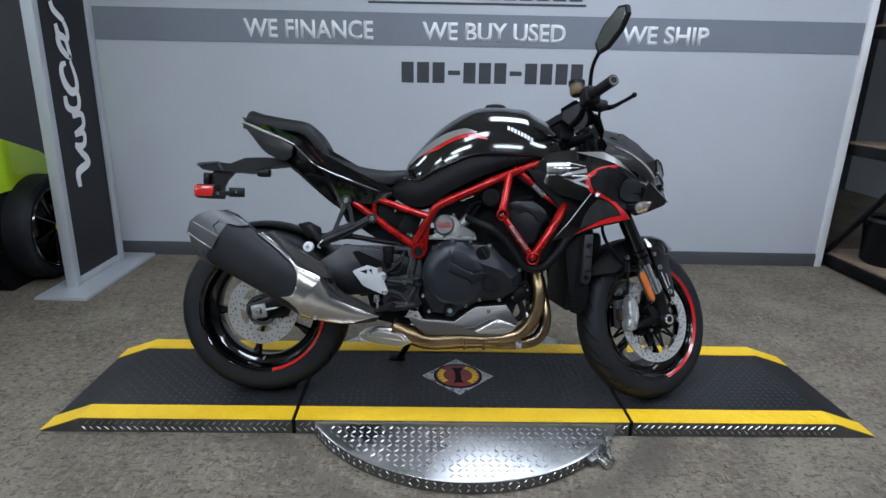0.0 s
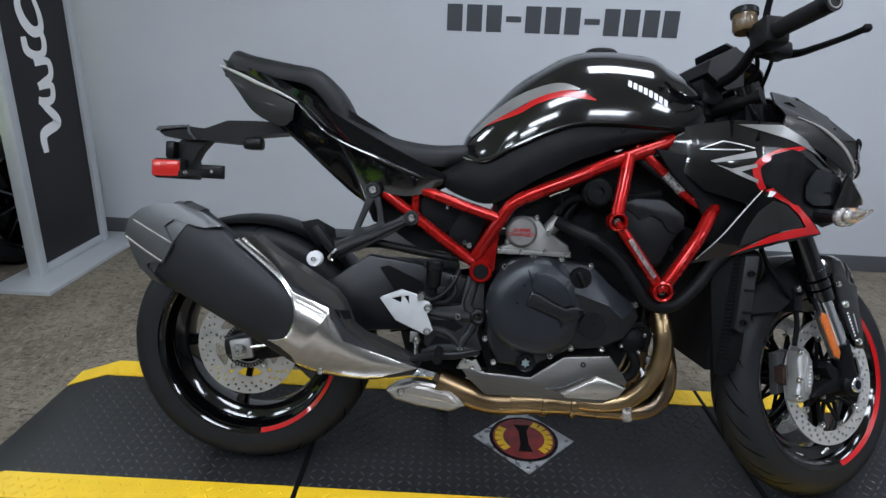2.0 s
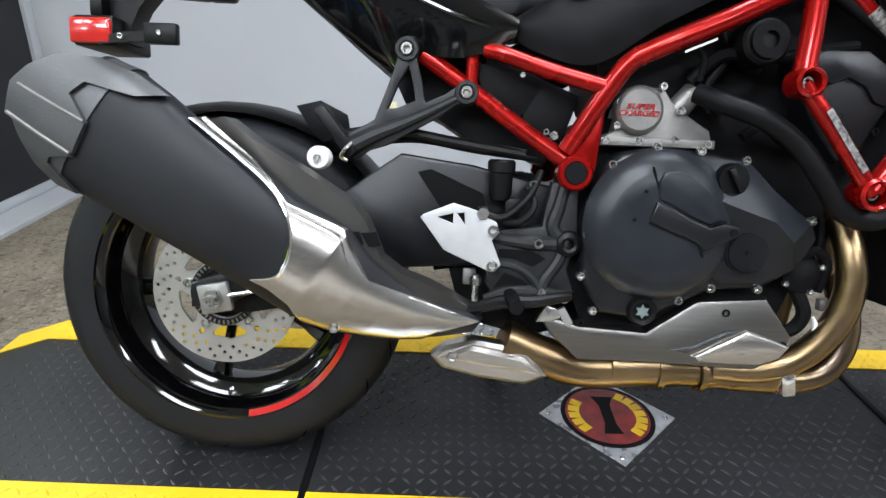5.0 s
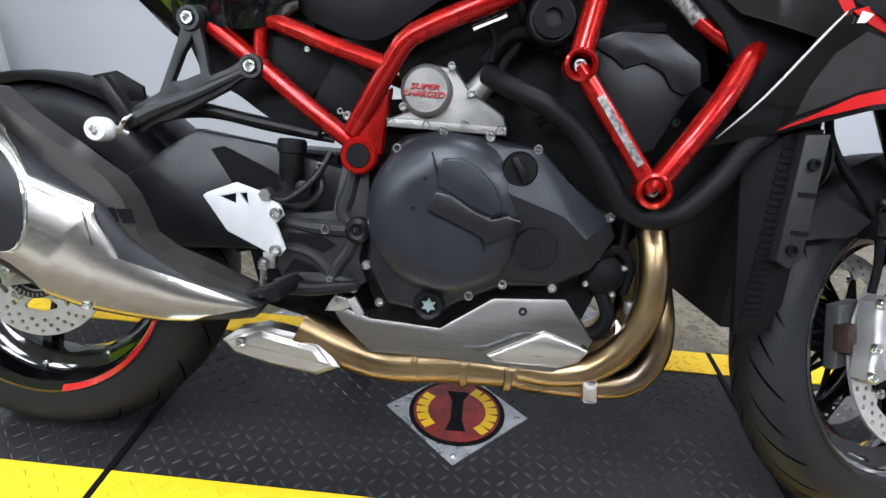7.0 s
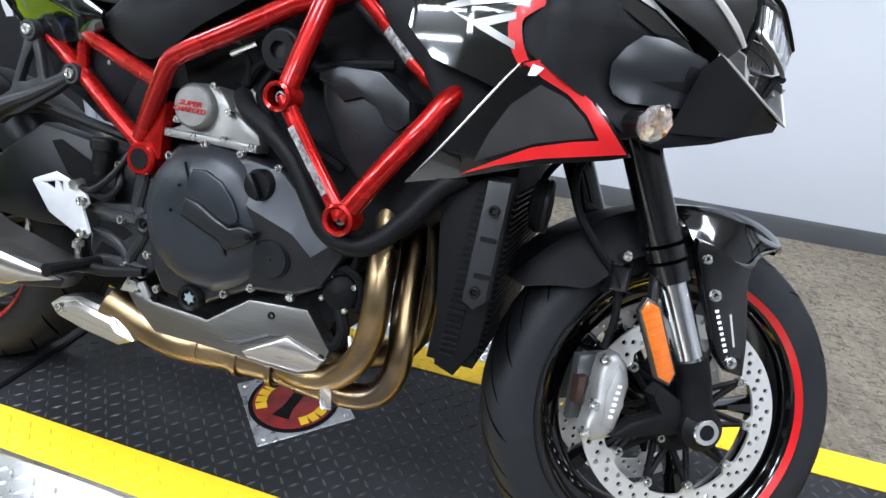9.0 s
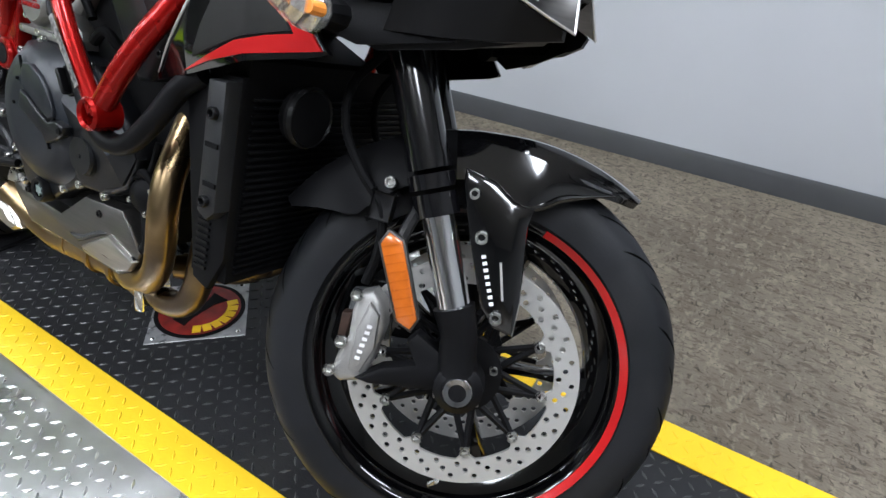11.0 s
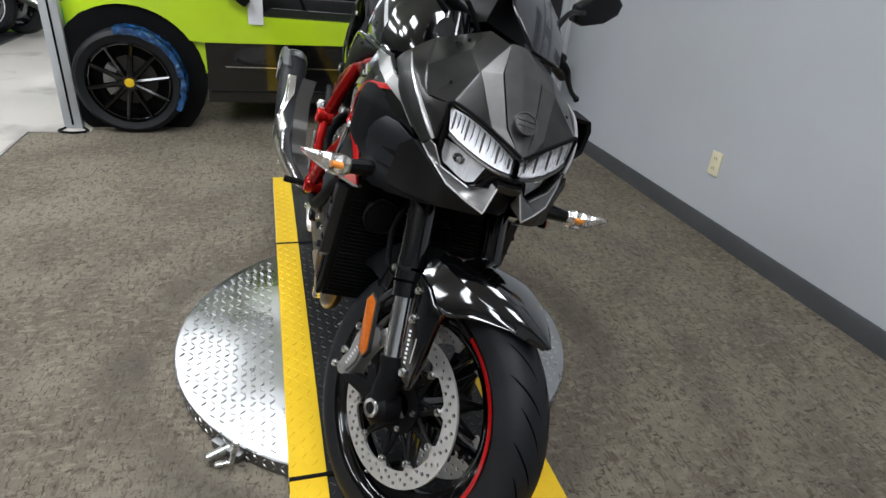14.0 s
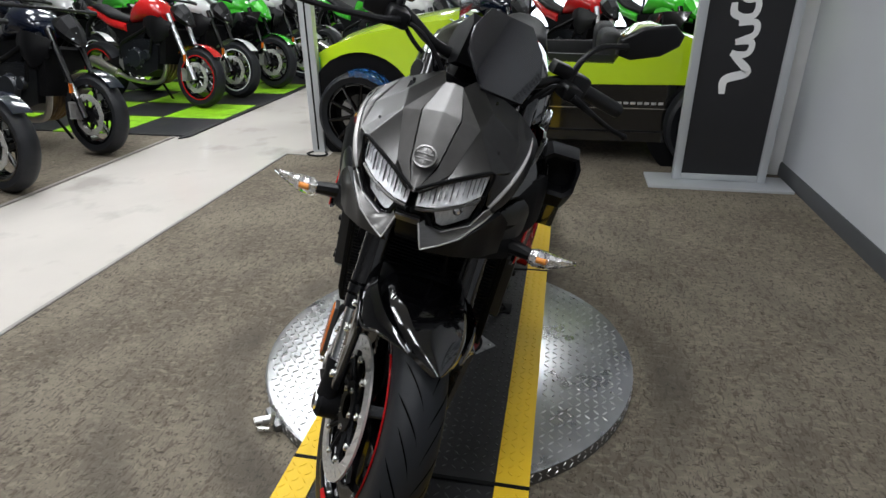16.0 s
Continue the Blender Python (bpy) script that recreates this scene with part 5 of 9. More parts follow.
# side plate below the engine
bp_ = part("belly_cover", prism([(-0.185, 0.323), (-0.158, 0.323), (-0.121, 0.312), (-0.013, 0.307), (0.064, 0.362), (0.172, 0.371), (0.219, 0.310), (0.212, 0.290), (0.195, 0.268), (0.168, 0.251), (0.080, 0.253), (-0.020, 0.256), (-0.118, 0.254), (-0.165, 0.295)], -0.13, -0.162, 0.007), M_STEELD, bike, "graphite side cover under the engine")
part("cover_facet", prism([(0.062, 0.272), (0.144, 0.319), (0.216, 0.296), (0.200, 0.274), (0.169, 0.262), (0.075, 0.262)], -0.158, -0.170, 0.007), M_STEEL, bp_, "bright raised facet")
part("cover_facet", prism([(0.022, 0.282), (0.052, 0.275), (0.135, 0.318), (0.110, 0.316), (0.06, 0.290)], -0.158, -0.168, 0.005), M_CAP, bp_)
for x, z in ((0.11, 0.345), (0.205, 0.296), (-0.12, 0.318)):
    bolt(bp_, x, -0.160, z, 0.0065, M_BLKPL)
b = prism([(-0.358, 0.248), (-0.335, 0.266), (-0.291, 0.278), (-0.240, 0.271), (-0.198, 0.261), (-0.166, 0.222), (-0.202, 0.206), (-0.280, 0.215), (-0.338, 0.228)], -0.125, -0.160, 0.006, 1)
cs = part("link_pipe_cover", b, M_STEEL, bike, "brushed steel link pipe cover")
part("cover_facet", prism([(-0.345, 0.248), (-0.295, 0.270), (-0.205, 0.254), (-0.180, 0.226), (-0.260, 0.236)], -0.158, -0.167, 0.006, 1), M_STEEL, cs)
bolt(cs, -0.322, -0.164, 0.250, 0.010)

# silencer: sleeve, end cap and brushed shield; stations along its axis: along, offset, half height, half width, y
MUF = [(0.41, 0.106, 0.016, 0.020, -0.175), (0.45, 0.088, 0.028, 0.028, -0.192), (0.50, 0.068, 0.040, 0.034, -0.212), (0.55, 0.058, 0.050, 0.038, -0.230), (0.60, 0.052, 0.062, 0.042, -0.246), (0.65, 0.056, 0.076, 0.045, -0.260),
       (0.72, 0.054, 0.075, 0.046, -0.268), (0.80, 0.052, 0.077, 0.047, -0.272), (0.88, 0.052, 0.083, 0.048, -0.275), (0.95, 0.054, 0.090, 0.048, -0.276), (1.00, 0.052, 0.095, 0.048, -0.277), (1.04, 0.050, 0.092, 0.048, -0.277)]
MUF_A, MUF_N = Vector((-0.839, 0, 0.545)), Vector((0.545, 0, 0.839))


def muffler_ring(a, n_, hh, hw, y, grow=0.0, n=40, power=2.6):
    return ellipse_ring(MUF_A * a + MUF_N * n_ + Vector((0, y, 0)), MUF_N, (0, 1, 0), hh + grow, hw + grow, n, power)


muf = part("silencer", (lambda b: (loft(b, [muffler_ring(*m) for m in MUF]), b)[1])(bmesh.new()), M_SLEEVE, bike, "matt black silencer sleeve", smooth=40)


def muffler_side(grow, power=2.6):
    """Depth of the silencer's outer face, swollen by grow, at a place (x, z)."""
    along = [m[0] for m in MUF]

    def depth(x, z):
        a, n_ = x * MUF_A.x + z * MUF_A.z, x * MUF_N.x + z * MUF_N.z
        m = [float(np.interp(a, along, [m_[k] for m_ in MUF])) for k in range(5)]
        v = (n_ - m[1]) / (m[2] + grow)
        return m[4] - (m[3] + grow) * max(0.0, 1 - min(1.0, abs(v)) ** power) ** (1 / power)
    return depth


b = bmesh.new()
E = [(1.000, 0.052, 0.095, 0.048, -0.277), (1.032, 0.050, 0.090, 0.048, -0.277), (1.056, 0.048, 0.079, 0.045, -0.277), (1.071, 0.044, 0.060, 0.038, -0.277), (1.080, 0.042, 0.040, 0.030, -0.277), (1.035, 0.042, 0.032, 0.024, -0.277)]
loft(b, [muffler_ring(*e, grow=0.003) for e in E])
cap_ = part("end_cap", b, M_CAP, muf, "dark cast silencer end cap", smooth=30)
CLAW = muffler_side(0.009)
part("cap_claw", drape([(-0.896, 0.645), (-0.873, 0.665), (-0.836, 0.682), (-0.792, 0.679), (-0.748, 0.662), (-0.709, 0.636), (-0.744, 0.632), (-0.804, 0.647), (-0.822, 0.632), (-0.803, 0.596), (-0.824, 0.555), (-0.907, 0.606)], CLAW, 0.008), M_CAP, cap_, smooth=30)
part("cap_claw", drape([(-0.901, 0.603), (-0.824, 0.552), (-0.857, 0.551), (-0.862, 0.543), (-0.844, 0.520), (-0.833, 0.503), (-0.860, 0.514), (-0.882, 0.541), (-0.895, 0.575)], muffler_side(0.007), 0.008, 3), M_CAP, cap_, smooth=30)
# Paler tubes paint the highlights along the cap's creases.
for pts in ([(-0.886, 0.641), (-0.845, 0.618), (-0.805, 0.597)], [(-0.904, 0.606), (-0.865, 0.580), (-0.826, 0.556)]):
    part("cap_crease_glint", tube([(x, CLAW(x, z), z) for x, z in pts], 0.0028, 6, 16), M_CASTD, cap_)
part("tail_pipe", lathe([(0.022, 0.0), (0.030, 0.0), (0.030, -0.03), (0.022, -0.03)], (0, 0, 0), "z", 20, closed=True), M_DEEP, muf).matrix_basis = Matrix.Translation(MUF_A * 1.068 + MUF_N * 0.042 + Vector((0, -0.277, 0))) @ Matrix.Rotation(radians(-57), 4, "Y")
# brushed shield over the front, with a long tongue along the crest and a lobe below
SHD = muffler_side(0.006, 2.2)
part("heat_shield", drape([(-0.684, 0.609), (-0.674, 0.613), (-0.634, 0.580), (-0.580, 0.533), (-0.553, 0.502), (-0.476, 0.468), (-0.471, 0.449), (-0.445, 0.397), (-0.386, 0.370), (-0.302, 0.331), (-0.282, 0.322), (-0.345, 0.311), (-0.370, 0.298), (-0.438, 0.303), (-0.499, 0.315), (-0.539, 0.330), (-0.552, 0.361), (-0.578, 0.384), (-0.601, 0.396), (-0.567, 0.402), (-0.553, 0.418), (-0.545, 0.444), (-0.547, 0.476), (-0.560, 0.501), (-0.586, 0.528), (-0.638, 0.571)], SHD, 0.005, 4), M_SHIELD, muf, "brushed steel silencer shield", smooth=60)
part("shield_facet", drape([(-0.543, 0.490), (-0.484, 0.461), (-0.478, 0.447), (-0.470, 0.415), (-0.505, 0.424), (-0.540, 0.440)], muffler_side(0.009, 2.2), 0.005, 3), M_SHIELD, muf, "", smooth=60)
part("shield_rim", tube([(x, SHD(x, z) - 0.002, z) for x, z in ((-0.684, 0.609), (-0.637, 0.573), (-0.584, 0.530), (-0.559, 0.501), (-0.547, 0.474), (-0.545, 0.444), (-0.553, 0.418), (-0.567, 0.402), (-0.600, 0.397))], [0.0015, 0.0040, 0.0042, 0.0030, 0.0024, 0.0024, 0.0024, 0.0022, 0.0012], 8, 60), M_CHROME, muf, "bright shield edge")
ig = part("inner_heat_guard", drape([(-0.684, 0.610), (-0.660, 0.615), (-0.612, 0.583), (-0.544, 0.546), (-0.472, 0.501), (-0.454, 0.479), (-0.432, 0.424), (-0.405, 0.402), (-0.361, 0.383), (-0.298, 0.341), (-0.277, 0.322), (-0.300, 0.326), (-0.386, 0.364), (-0.452, 0.395), (-0.478, 0.449), (-0.484, 0.464), (-0.556, 0.497), (-0.590, 0.530), (-0.64, 0.572)], lambda x, z: float(np.interp(x, [-0.70, -0.56, -0.46, -0.36, -0.28], [-0.240, -0.262, -0.262, -0.232, -0.178])), 0.05, 3, 1.0), M_GUARD, muf, "dull dark upper heat guard", smooth=30)
# Two thin dark plates paint the shade of the guard's slots.
for dx in (0.0, 0.024):
    part("guard_slot", prism([(-0.484 + dx, 0.461), (-0.462 + dx, 0.463), (-0.455 + dx, 0.444), (-0.472 + dx, 0.442)], -0.2615, -0.2635), M_DEEP, ig)
bolt(muf, -0.493, SHD(-0.493, 0.325) - 0.001, 0.325, 0.007)

# ---- passenger peg hanger, heel plate, foot peg bracket ----
HB = ((-0.413, 0.732), (-0.319, 0.671))
b = bmesh.new()
add_prism(b, [(-0.427, 0.722), (-0.433, 0.700), (-0.445, 0.667), (-0.461, 0.625), (-0.474, 0.617), (-0.505, 0.600), (-0.515, 0.580), (-0.488, 0.561), (-0.468, 0.577), (-0.440, 0.586), (-0.399, 0.610), (-0.359, 0.633), (-0.335, 0.651), (-0.322, 0.655),
              (-0.322, 0.686), (-0.335, 0.680), (-0.352, 0.668), (-0.381, 0.654), (-0.384, 0.660), (-0.390, 0.693), (-0.398, 0.722), (-0.412, 0.735)], -0.140, -0.152, 0.003, 2,
          holes=([(-0.410, 0.706), (-0.424, 0.682), (-0.440, 0.642), (-0.425, 0.644), (-0.398, 0.656), (-0.403, 0.684)],))
for x, z in HB:
    add_lathe(b, [(0.0, -0.153), (0.011, -0.153), (0.012, -0.158), (0.017, -0.158), (0.0185, -0.153), (0.0185, -0.125)], (x, 0, z), "y", 24)
add_tube(b, [(-0.330, -0.150, 0.664), (-0.40, -0.151, 0.628), (-0.46, -0.152, 0.602), (-0.498, -0.152, 0.582)], [0.006, 0.009, 0.013, 0.016], 10, 16)
ph_ = part("passenger_peg_hanger", b, M_HANGER, bike, "matt black forged passenger peg hanger")
for x, z in HB:
    bolt(ph_, x, -0.155, z, 0.0095)
part("peg_spring", tube([(-0.492, -0.170, 0.588), (-0.500, -0.178, 0.578), (-0.508, -0.172, 0.566), (-0.500, -0.166, 0.560)], 0.003, 8, 14), M_BOLT, ph_)
part("passenger_peg", turned(box(-0.05, 0.04, -0.014, 0.014, -0.010, 0.010, 0.005), Matrix.Translation((-0.515, -0.155, 0.60)) @ Matrix.Rotation(radians(52), 4, "Y")), M_BLKPL, bike, "folded black passenger foot peg")
part("tyre_hugger", prism([(-0.595, 0.644), (-0.555, 0.654), (-0.511, 0.633), (-0.505, 0.601), (-0.55, 0.587), (-0.566, 0.6)], -0.105, -0.112, 0.003), M_MATTE, bike, "faceted black rear hugger")
part("hook_roller", lathe([(0.0, -0.185), (0.016, -0.185), (0.018, -0.180), (0.018, -0.16), (0.006, -0.16), (0.006, -0.13)], (-0.541, 0, 0.563), "y", 24), M_WHITED, bike, "white plastic hook roller")
bolt(bike, -0.541, -0.186, 0.563, 0.006)
for pts, r in (([(-0.52, -0.12, 0.60), (-0.44, -0.125, 0.61), (-0.33, -0.125, 0.595), (-0.22, -0.13, 0.58)], 0.009), ([(-0.50, -0.11, 0.585), (-0.40, -0.115, 0.598), (-0.30, -0.12, 0.585), (-0.20, -0.12, 0.575)], 0.006),
               ([(-0.215, -0.15, 0.53), (-0.205, -0.16, 0.50), (-0.23, -0.165, 0.475), (-0.265, -0.165, 0.48)], 0.006)):
    part("hose", tube(pts, r, 10), M_BLKPL, bike)
br = part("footpeg_bracket", prism([(-0.268, 0.460), (-0.190, 0.470), (-0.188, 0.492), (-0.178, 0.540), (-0.136, 0.541), (-0.130, 0.447), (-0.144, 0.402), (-0.130, 0.364), (-0.158, 0.342), (-0.244, 0.332), (-0.262, 0.352), (-0.275, 0.372), (-0.270, 0.412)], -0.128, -0.152, 0.007), M_HANGER, bike, "charcoal foot peg bracket")
for pts, r0, r1 in (([(-0.272, 0.448), (-0.225, 0.444), (-0.195, 0.443), (-0.150, 0.444)], 0.008, 0.013), ([(-0.268, 0.408), (-0.225, 0.402), (-0.200, 0.385), (-0.185, 0.364)], 0.006, 0.009), ([(-0.150, 0.440), (-0.162, 0.410), (-0.178, 0.385), (-0.186, 0.362)], 0.010, 0.011),
                    ([(-0.276, 0.348), (-0.235, 0.362), (-0.186, 0.363), (-0.148, 0.357)], 0.006, 0.010), ([(-0.157, 0.538), (-0.165, 0.500), (-0.172, 0.468), (-0.150, 0.444)], 0.010, 0.012)):
    part("casting_rib", tube([(x, -0.150, z) for x, z in pts], [r0, r1, r1], 10, 16), M_HANGER, br)
# Dark plates on the bracket paint shaded pockets.
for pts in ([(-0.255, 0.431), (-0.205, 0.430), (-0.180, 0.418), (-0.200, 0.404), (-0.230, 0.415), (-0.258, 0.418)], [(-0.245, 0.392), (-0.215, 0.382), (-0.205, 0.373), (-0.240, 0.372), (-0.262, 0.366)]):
    part("pocket_shade", prism(pts, -0.150, -0.1535), M_DEEP, br)
part("pivot_eye", lathe([(0.008, -0.166), (0.0125, -0.168), (0.019, -0.164), (0.021, -0.158), (0.021, -0.14), (0.008, -0.14)], (-0.147, 0, 0.444), "y", 24, closed=True), M_BLKPL, br)
for x, z in ((-0.195, 0.443), (-0.185, 0.363), (-0.148, 0.357)):
    bolt(br, x, -0.163, z, 0.008)
part("brake_link", prism([(-0.192, 0.316), (-0.176, 0.344), (-0.160, 0.340), (-0.150, 0.326), (-0.166, 0.318)], -0.158, -0.166, 0.002), M_BOLT, br, "bright brake linkage plate")
part("brake_link", prism([(-0.160, 0.336), (-0.146, 0.342), (-0.130, 0.316), (-0.140, 0.308)], -0.156, -0.162, 0.002), M_CAST, br)
part("brake_rod", tube([(-0.291, -0.160, 0.388), (-0.291, -0.160, 0.345)], 0.0055, 8), M_BOLT, br, "zinc brake rod")
part("rod_nut", lathe([(0.0, 0.372), (0.0095, 0.372), (0.0095, 0.384), (0.0, 0.384)], (-0.291, -0.160, 0), "z", 6), M_BOLT, br)
part("master_cylinder", box(-0.250, -0.224, -0.150, -0.128, 0.468, 0.512, 0.005), M_BLKPL, bike, "black rear brake master cylinder")
bolt(bike, -0.208, -0.158, 0.535, 0.007)
hp_ = part("heel_plate", prism([(-0.382, 0.478), (-0.377, 0.483), (-0.331, 0.502), (-0.285, 0.489), (-0.263, 0.474), (-0.257, 0.459), (-0.269, 0.446), (-0.253, 0.408), (-0.262, 0.396), (-0.275, 0.398), (-0.344, 0.428)], -0.168, -0.173, 0.0015, holes=([(-0.356, 0.479), (-0.331, 0.486), (-0.331, 0.470)], [(-0.325, 0.486), (-0.314, 0.488), (-0.312, 0.469)])), M_HEEL, bike, "bright pale alloy heel guard plate")
# Dark sheet behind the holes paints their shade.
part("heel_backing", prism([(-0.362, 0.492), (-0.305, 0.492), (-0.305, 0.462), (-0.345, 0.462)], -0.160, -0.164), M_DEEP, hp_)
bolt(hp_, -0.268, -0.174, 0.462, 0.009)
bolt(hp_, -0.267, -0.174, 0.406, 0.009)
part("brake_pedal", tube([(-0.323, -0.185, 0.328), (-0.252, -0.19, 0.352), (-0.202, -0.185, 0.354), (-0.140, -0.168, 0.362)], [0.007, 0.011, 0.010, 0.008], 10), M_BLKPL, bike, "black brake pedal")
cup = part("fluid_cup", lathe([(0.0, 0.0), (0.015, 0.0), (0.018, 0.010), (0.0185, 0.042), (0.022, 0.044), (0.022, 0.060), (0.018, 0.064), (0.0, 0.064)], (-0.258, -0.142, 0.508), "z", 20), M_BLKPL, bike, "black rear brake fluid cup")
part("fluid_hose", tube([(-0.282, -0.168, 0.486), (-0.252, -0.172, 0.484), (-0.215, -0.165, 0.517), (-0.196, -0.150, 0.556)], 0.0058, 10), M_BLKPL, bike)
part("hose_banjo", lathe([(0.0, -0.180), (0.009, -0.180), (0.011, -0.170), (0.011, -0.160)], (-0.285, 0, 0.488), "y", 6), M_BOLT, bike)
part("foot_peg", tube([(-0.235, -0.17, 0.36), (-0.235, -0.27, 0.365)], 0.011, 10), M_DEEP, bike, "black rider foot peg")
part("side_stand", tube([(-0.13, 0.12, 0.30), (-0.19, 0.20, 0.15), (-0.235, 0.262, 0.070)], 0.012, 10), M_DEEP, bike, "black side stand")
part("stand_shoe", turned(box(-0.04, 0.03, -0.025, 0.025, -0.006, 0.006, 0.003), Matrix.Translation((-0.235, 0.268, 0.069)) @ Matrix.Rotation(radians(LEAN), 4, "X")), M_DEEP, bike)
for x, z, w_ in ((-0.335, 0.405, 0.03), (-0.30, 0.43, 0.02), (-0.30, 0.375, 0.022)):
    part("linkage_tab", box(x - w_ / 2, x + w_ / 2, -0.115, -0.100, z - 0.014, z + 0.014, 0.003), M_CAST, bike)

# ---- bodywork ----
def tank_ring(x, top, low, hw, crown=2.4, n=40):
    """Upper two thirds of a rounded section."""
    out = []
    for k in range(n):
        a = math.pi * (k / (n - 1))
        p, q = math.cos(a), math.sin(a)
        out.append(Vector((x, hw * math.copysign(abs(p) ** (2 / crown), p), low + (top - low) * abs(q) ** (2 / crown))))
    return out


TANK = [(-0.212, 0.850, 0.838, 0.045), (-0.195, 0.893, 0.818, 0.080), (-0.153, 0.943, 0.812, 0.118), (-0.093, 1.007, 0.843, 0.150), (-0.031, 1.053, 0.874, 0.168), (0.042, 1.093, 0.898, 0.180),
        (0.117, 1.105, 0.906, 0.184), (0.193, 1.102, 0.906, 0.182), (0.238, 1.096, 0.903, 0.178), (0.275, 1.075, 0.902, 0.170), (0.337, 1.040, 0.905, 0.150), (0.390, 0.975, 0.910, 0.110)]
b = bmesh.new()
TK = [spline([(t_[0], t_[1], t_[2]) for t_ in TANK], 40), spline([(t_[0], t_[3], 0) for t_ in TANK], 40)]
loft(b, [tank_ring(p.x, p.y, p.z, q.y) for p, q in zip(*TK)], closed=True)
tank = part("fuel_tank", b, M_GLOSSBLK, bike, "gloss black sculpted fuel tank with grey and red trim", smooth=60)


def on_tank(x, f, lift=0.0015, side=-1):
    """A place on the tank's skin: x along, f from 0 at the lower edge to 1 at the crown."""
    xs = [p.x for p in TK[0]]
    top, low = float(np.interp(x, xs, [p.y for p in TK[0]])), float(np.interp(x, xs, [p.z for p in TK[0]]))
    hw = float(np.interp(x, xs, [q.y for q in TK[1]]))
    a = f * math.pi / 2
    p, q = math.cos(a), math.sin(a)
    return Vector((x, side * (hw * p ** (2 / 2.4) + lift * p), low + (top - low) * q ** (2 / 2.4) + lift * q))


def tank_decal(name, upper, lower, material, label, n=24, rows=6):
    """A patch on both sides of the tank between two lines of (x, f)."""
    for side in (-1, 1):
        b = bmesh.new()
        u, l = spline([(p[0], p[1], 0) for p in upper], n), spline([(p[0], p[1], 0) for p in lower], n)
        loft(b, [[on_tank(*(p.lerp(q, v / rows)).xy, side=side) for p, q in zip(u, l)] for v in range(rows + 1)], closed=False)
        part(name, b, material, tank, label, smooth=60)


tank_decal("grey_flash", [(-0.194, 0.556), (-0.157, 0.610), (-0.102, 0.530), (-0.048, 0.450), (0.004, 0.372), (0.052, 0.248)], [(-0.186, 0.414), (-0.152, 0.441), (-0.099, 0.348), (-0.045, 0.318), (0.008, 0.280), (0.052, 0.236)], M_FLASH, "silver grey tank flash")
tank_decal("red_flash", [(-0.158, 0.460), (-0.093, 0.335), (-0.040, 0.318), (0.013, 0.276), (0.055, 0.220), (0.088, 0.151)], [(-0.153, 0.425), (-0.093, 0.272), (-0.040, 0.254), (0.013, 0.222), (0.050, 0.174), (0.088, 0.140)], M_REDFLAT, "red tank stripe")
for i in range(8):
    x_, f_ = 0.160 + i * 0.0118, 0.312 - i * 0.0163
    tank_decal("maker_mark_bar", [(x_, f_), (x_ + 0.0088, f_ - 0.011)], [(x_ - 0.001, f_ - 0.055), (x_ + 0.0078, f_ - 0.064)], M_WHITED, "", 3, 2)
part("tank_cap", lathe([(0.0, 1.116), (0.036, 1.116), (0.042, 1.110), (0.042, 1.09)], (0.13, 0, 0), "z", 32), M_BLKPL, tank, "black filler cap")
for sgn in (-1, 1):
    b = panel([(-0.266, sgn * 0.140, 0.775), (-0.195, sgn * 0.160, 0.815), (-0.155, sgn * 0.170, 0.812), (-0.095, sgn * 0.178, 0.844), (-0.008, sgn * 0.186, 0.886), (0.057, sgn * 0.190, 0.905), (0.168, sgn * 0.190, 0.909), (0.285, sgn * 0.175, 0.905)],
              [(-0.266, sgn * 0.142, 0.763), (-0.213, sgn * 0.162, 0.732), (-0.132, sgn * 0.178, 0.716), (-0.045, sgn * 0.192, 0.770), (0.020, sgn * 0.196, 0.805), (0.063, sgn * 0.196, 0.827), (0.160, sgn * 0.188, 0.862), (0.285, sgn * 0.165, 0.900)], 0.008, 0.006, 36, 8, inward=(0, -sgn, 0))
    part("knee_panel", b, M_MATTE, bike, "matt black knee panel below the tank", smooth=60)
    part("tank_lower_edge", tube([(-0.205, sgn * 0.150, 0.822), (-0.155, sgn * 0.174, 0.813), (-0.095, sgn * 0.182, 0.845), (-0.008, sgn * 0.190, 0.887), (0.057, sgn * 0.194, 0.906), (0.168, sgn * 0.194, 0.910), (0.29, sgn * 0.178, 0.906)], 0.006, 10, 40), M_GLOSSBLK, bike)
    bolt(bike, 0.15, sgn * 0.199, 0.895, 0.004, M_BLKPL, (0, sgn, 0))

# rider seat and pillion seat
b = bmesh.new()
SEAT = [(-0.52, 0.925, 0.10), (-0.471, 0.898, 0.115), (-0.417, 0.878, 0.125), (-0.354, 0.860, 0.132), (-0.278, 0.852, 0.128), (-0.216, 0.857, 0.10), (-0.18, 0.862, 0.07)]
sp = spline([(s_[0], s_[2], s_[1]) for s_ in SEAT], 30)
loft(b, [[Vector((p.x, p.y * c_, p.z - 0.055 * (1 - s_))) for c_, s_ in ((-0.96, 0.0), (-1.0, 0.45), (-0.92, 0.8), (-0.6, 0.98), (0, 1.0), (0.6, 0.98), (0.92, 0.8), (1.0, 0.45), (0.96, 0.0), (0.5, -0.3), (-0.5, -0.3))] for p in sp])
part("rider_seat", b, M_SEAT, bike, "black grained vinyl rider seat", smooth=60)
b = bmesh.new()
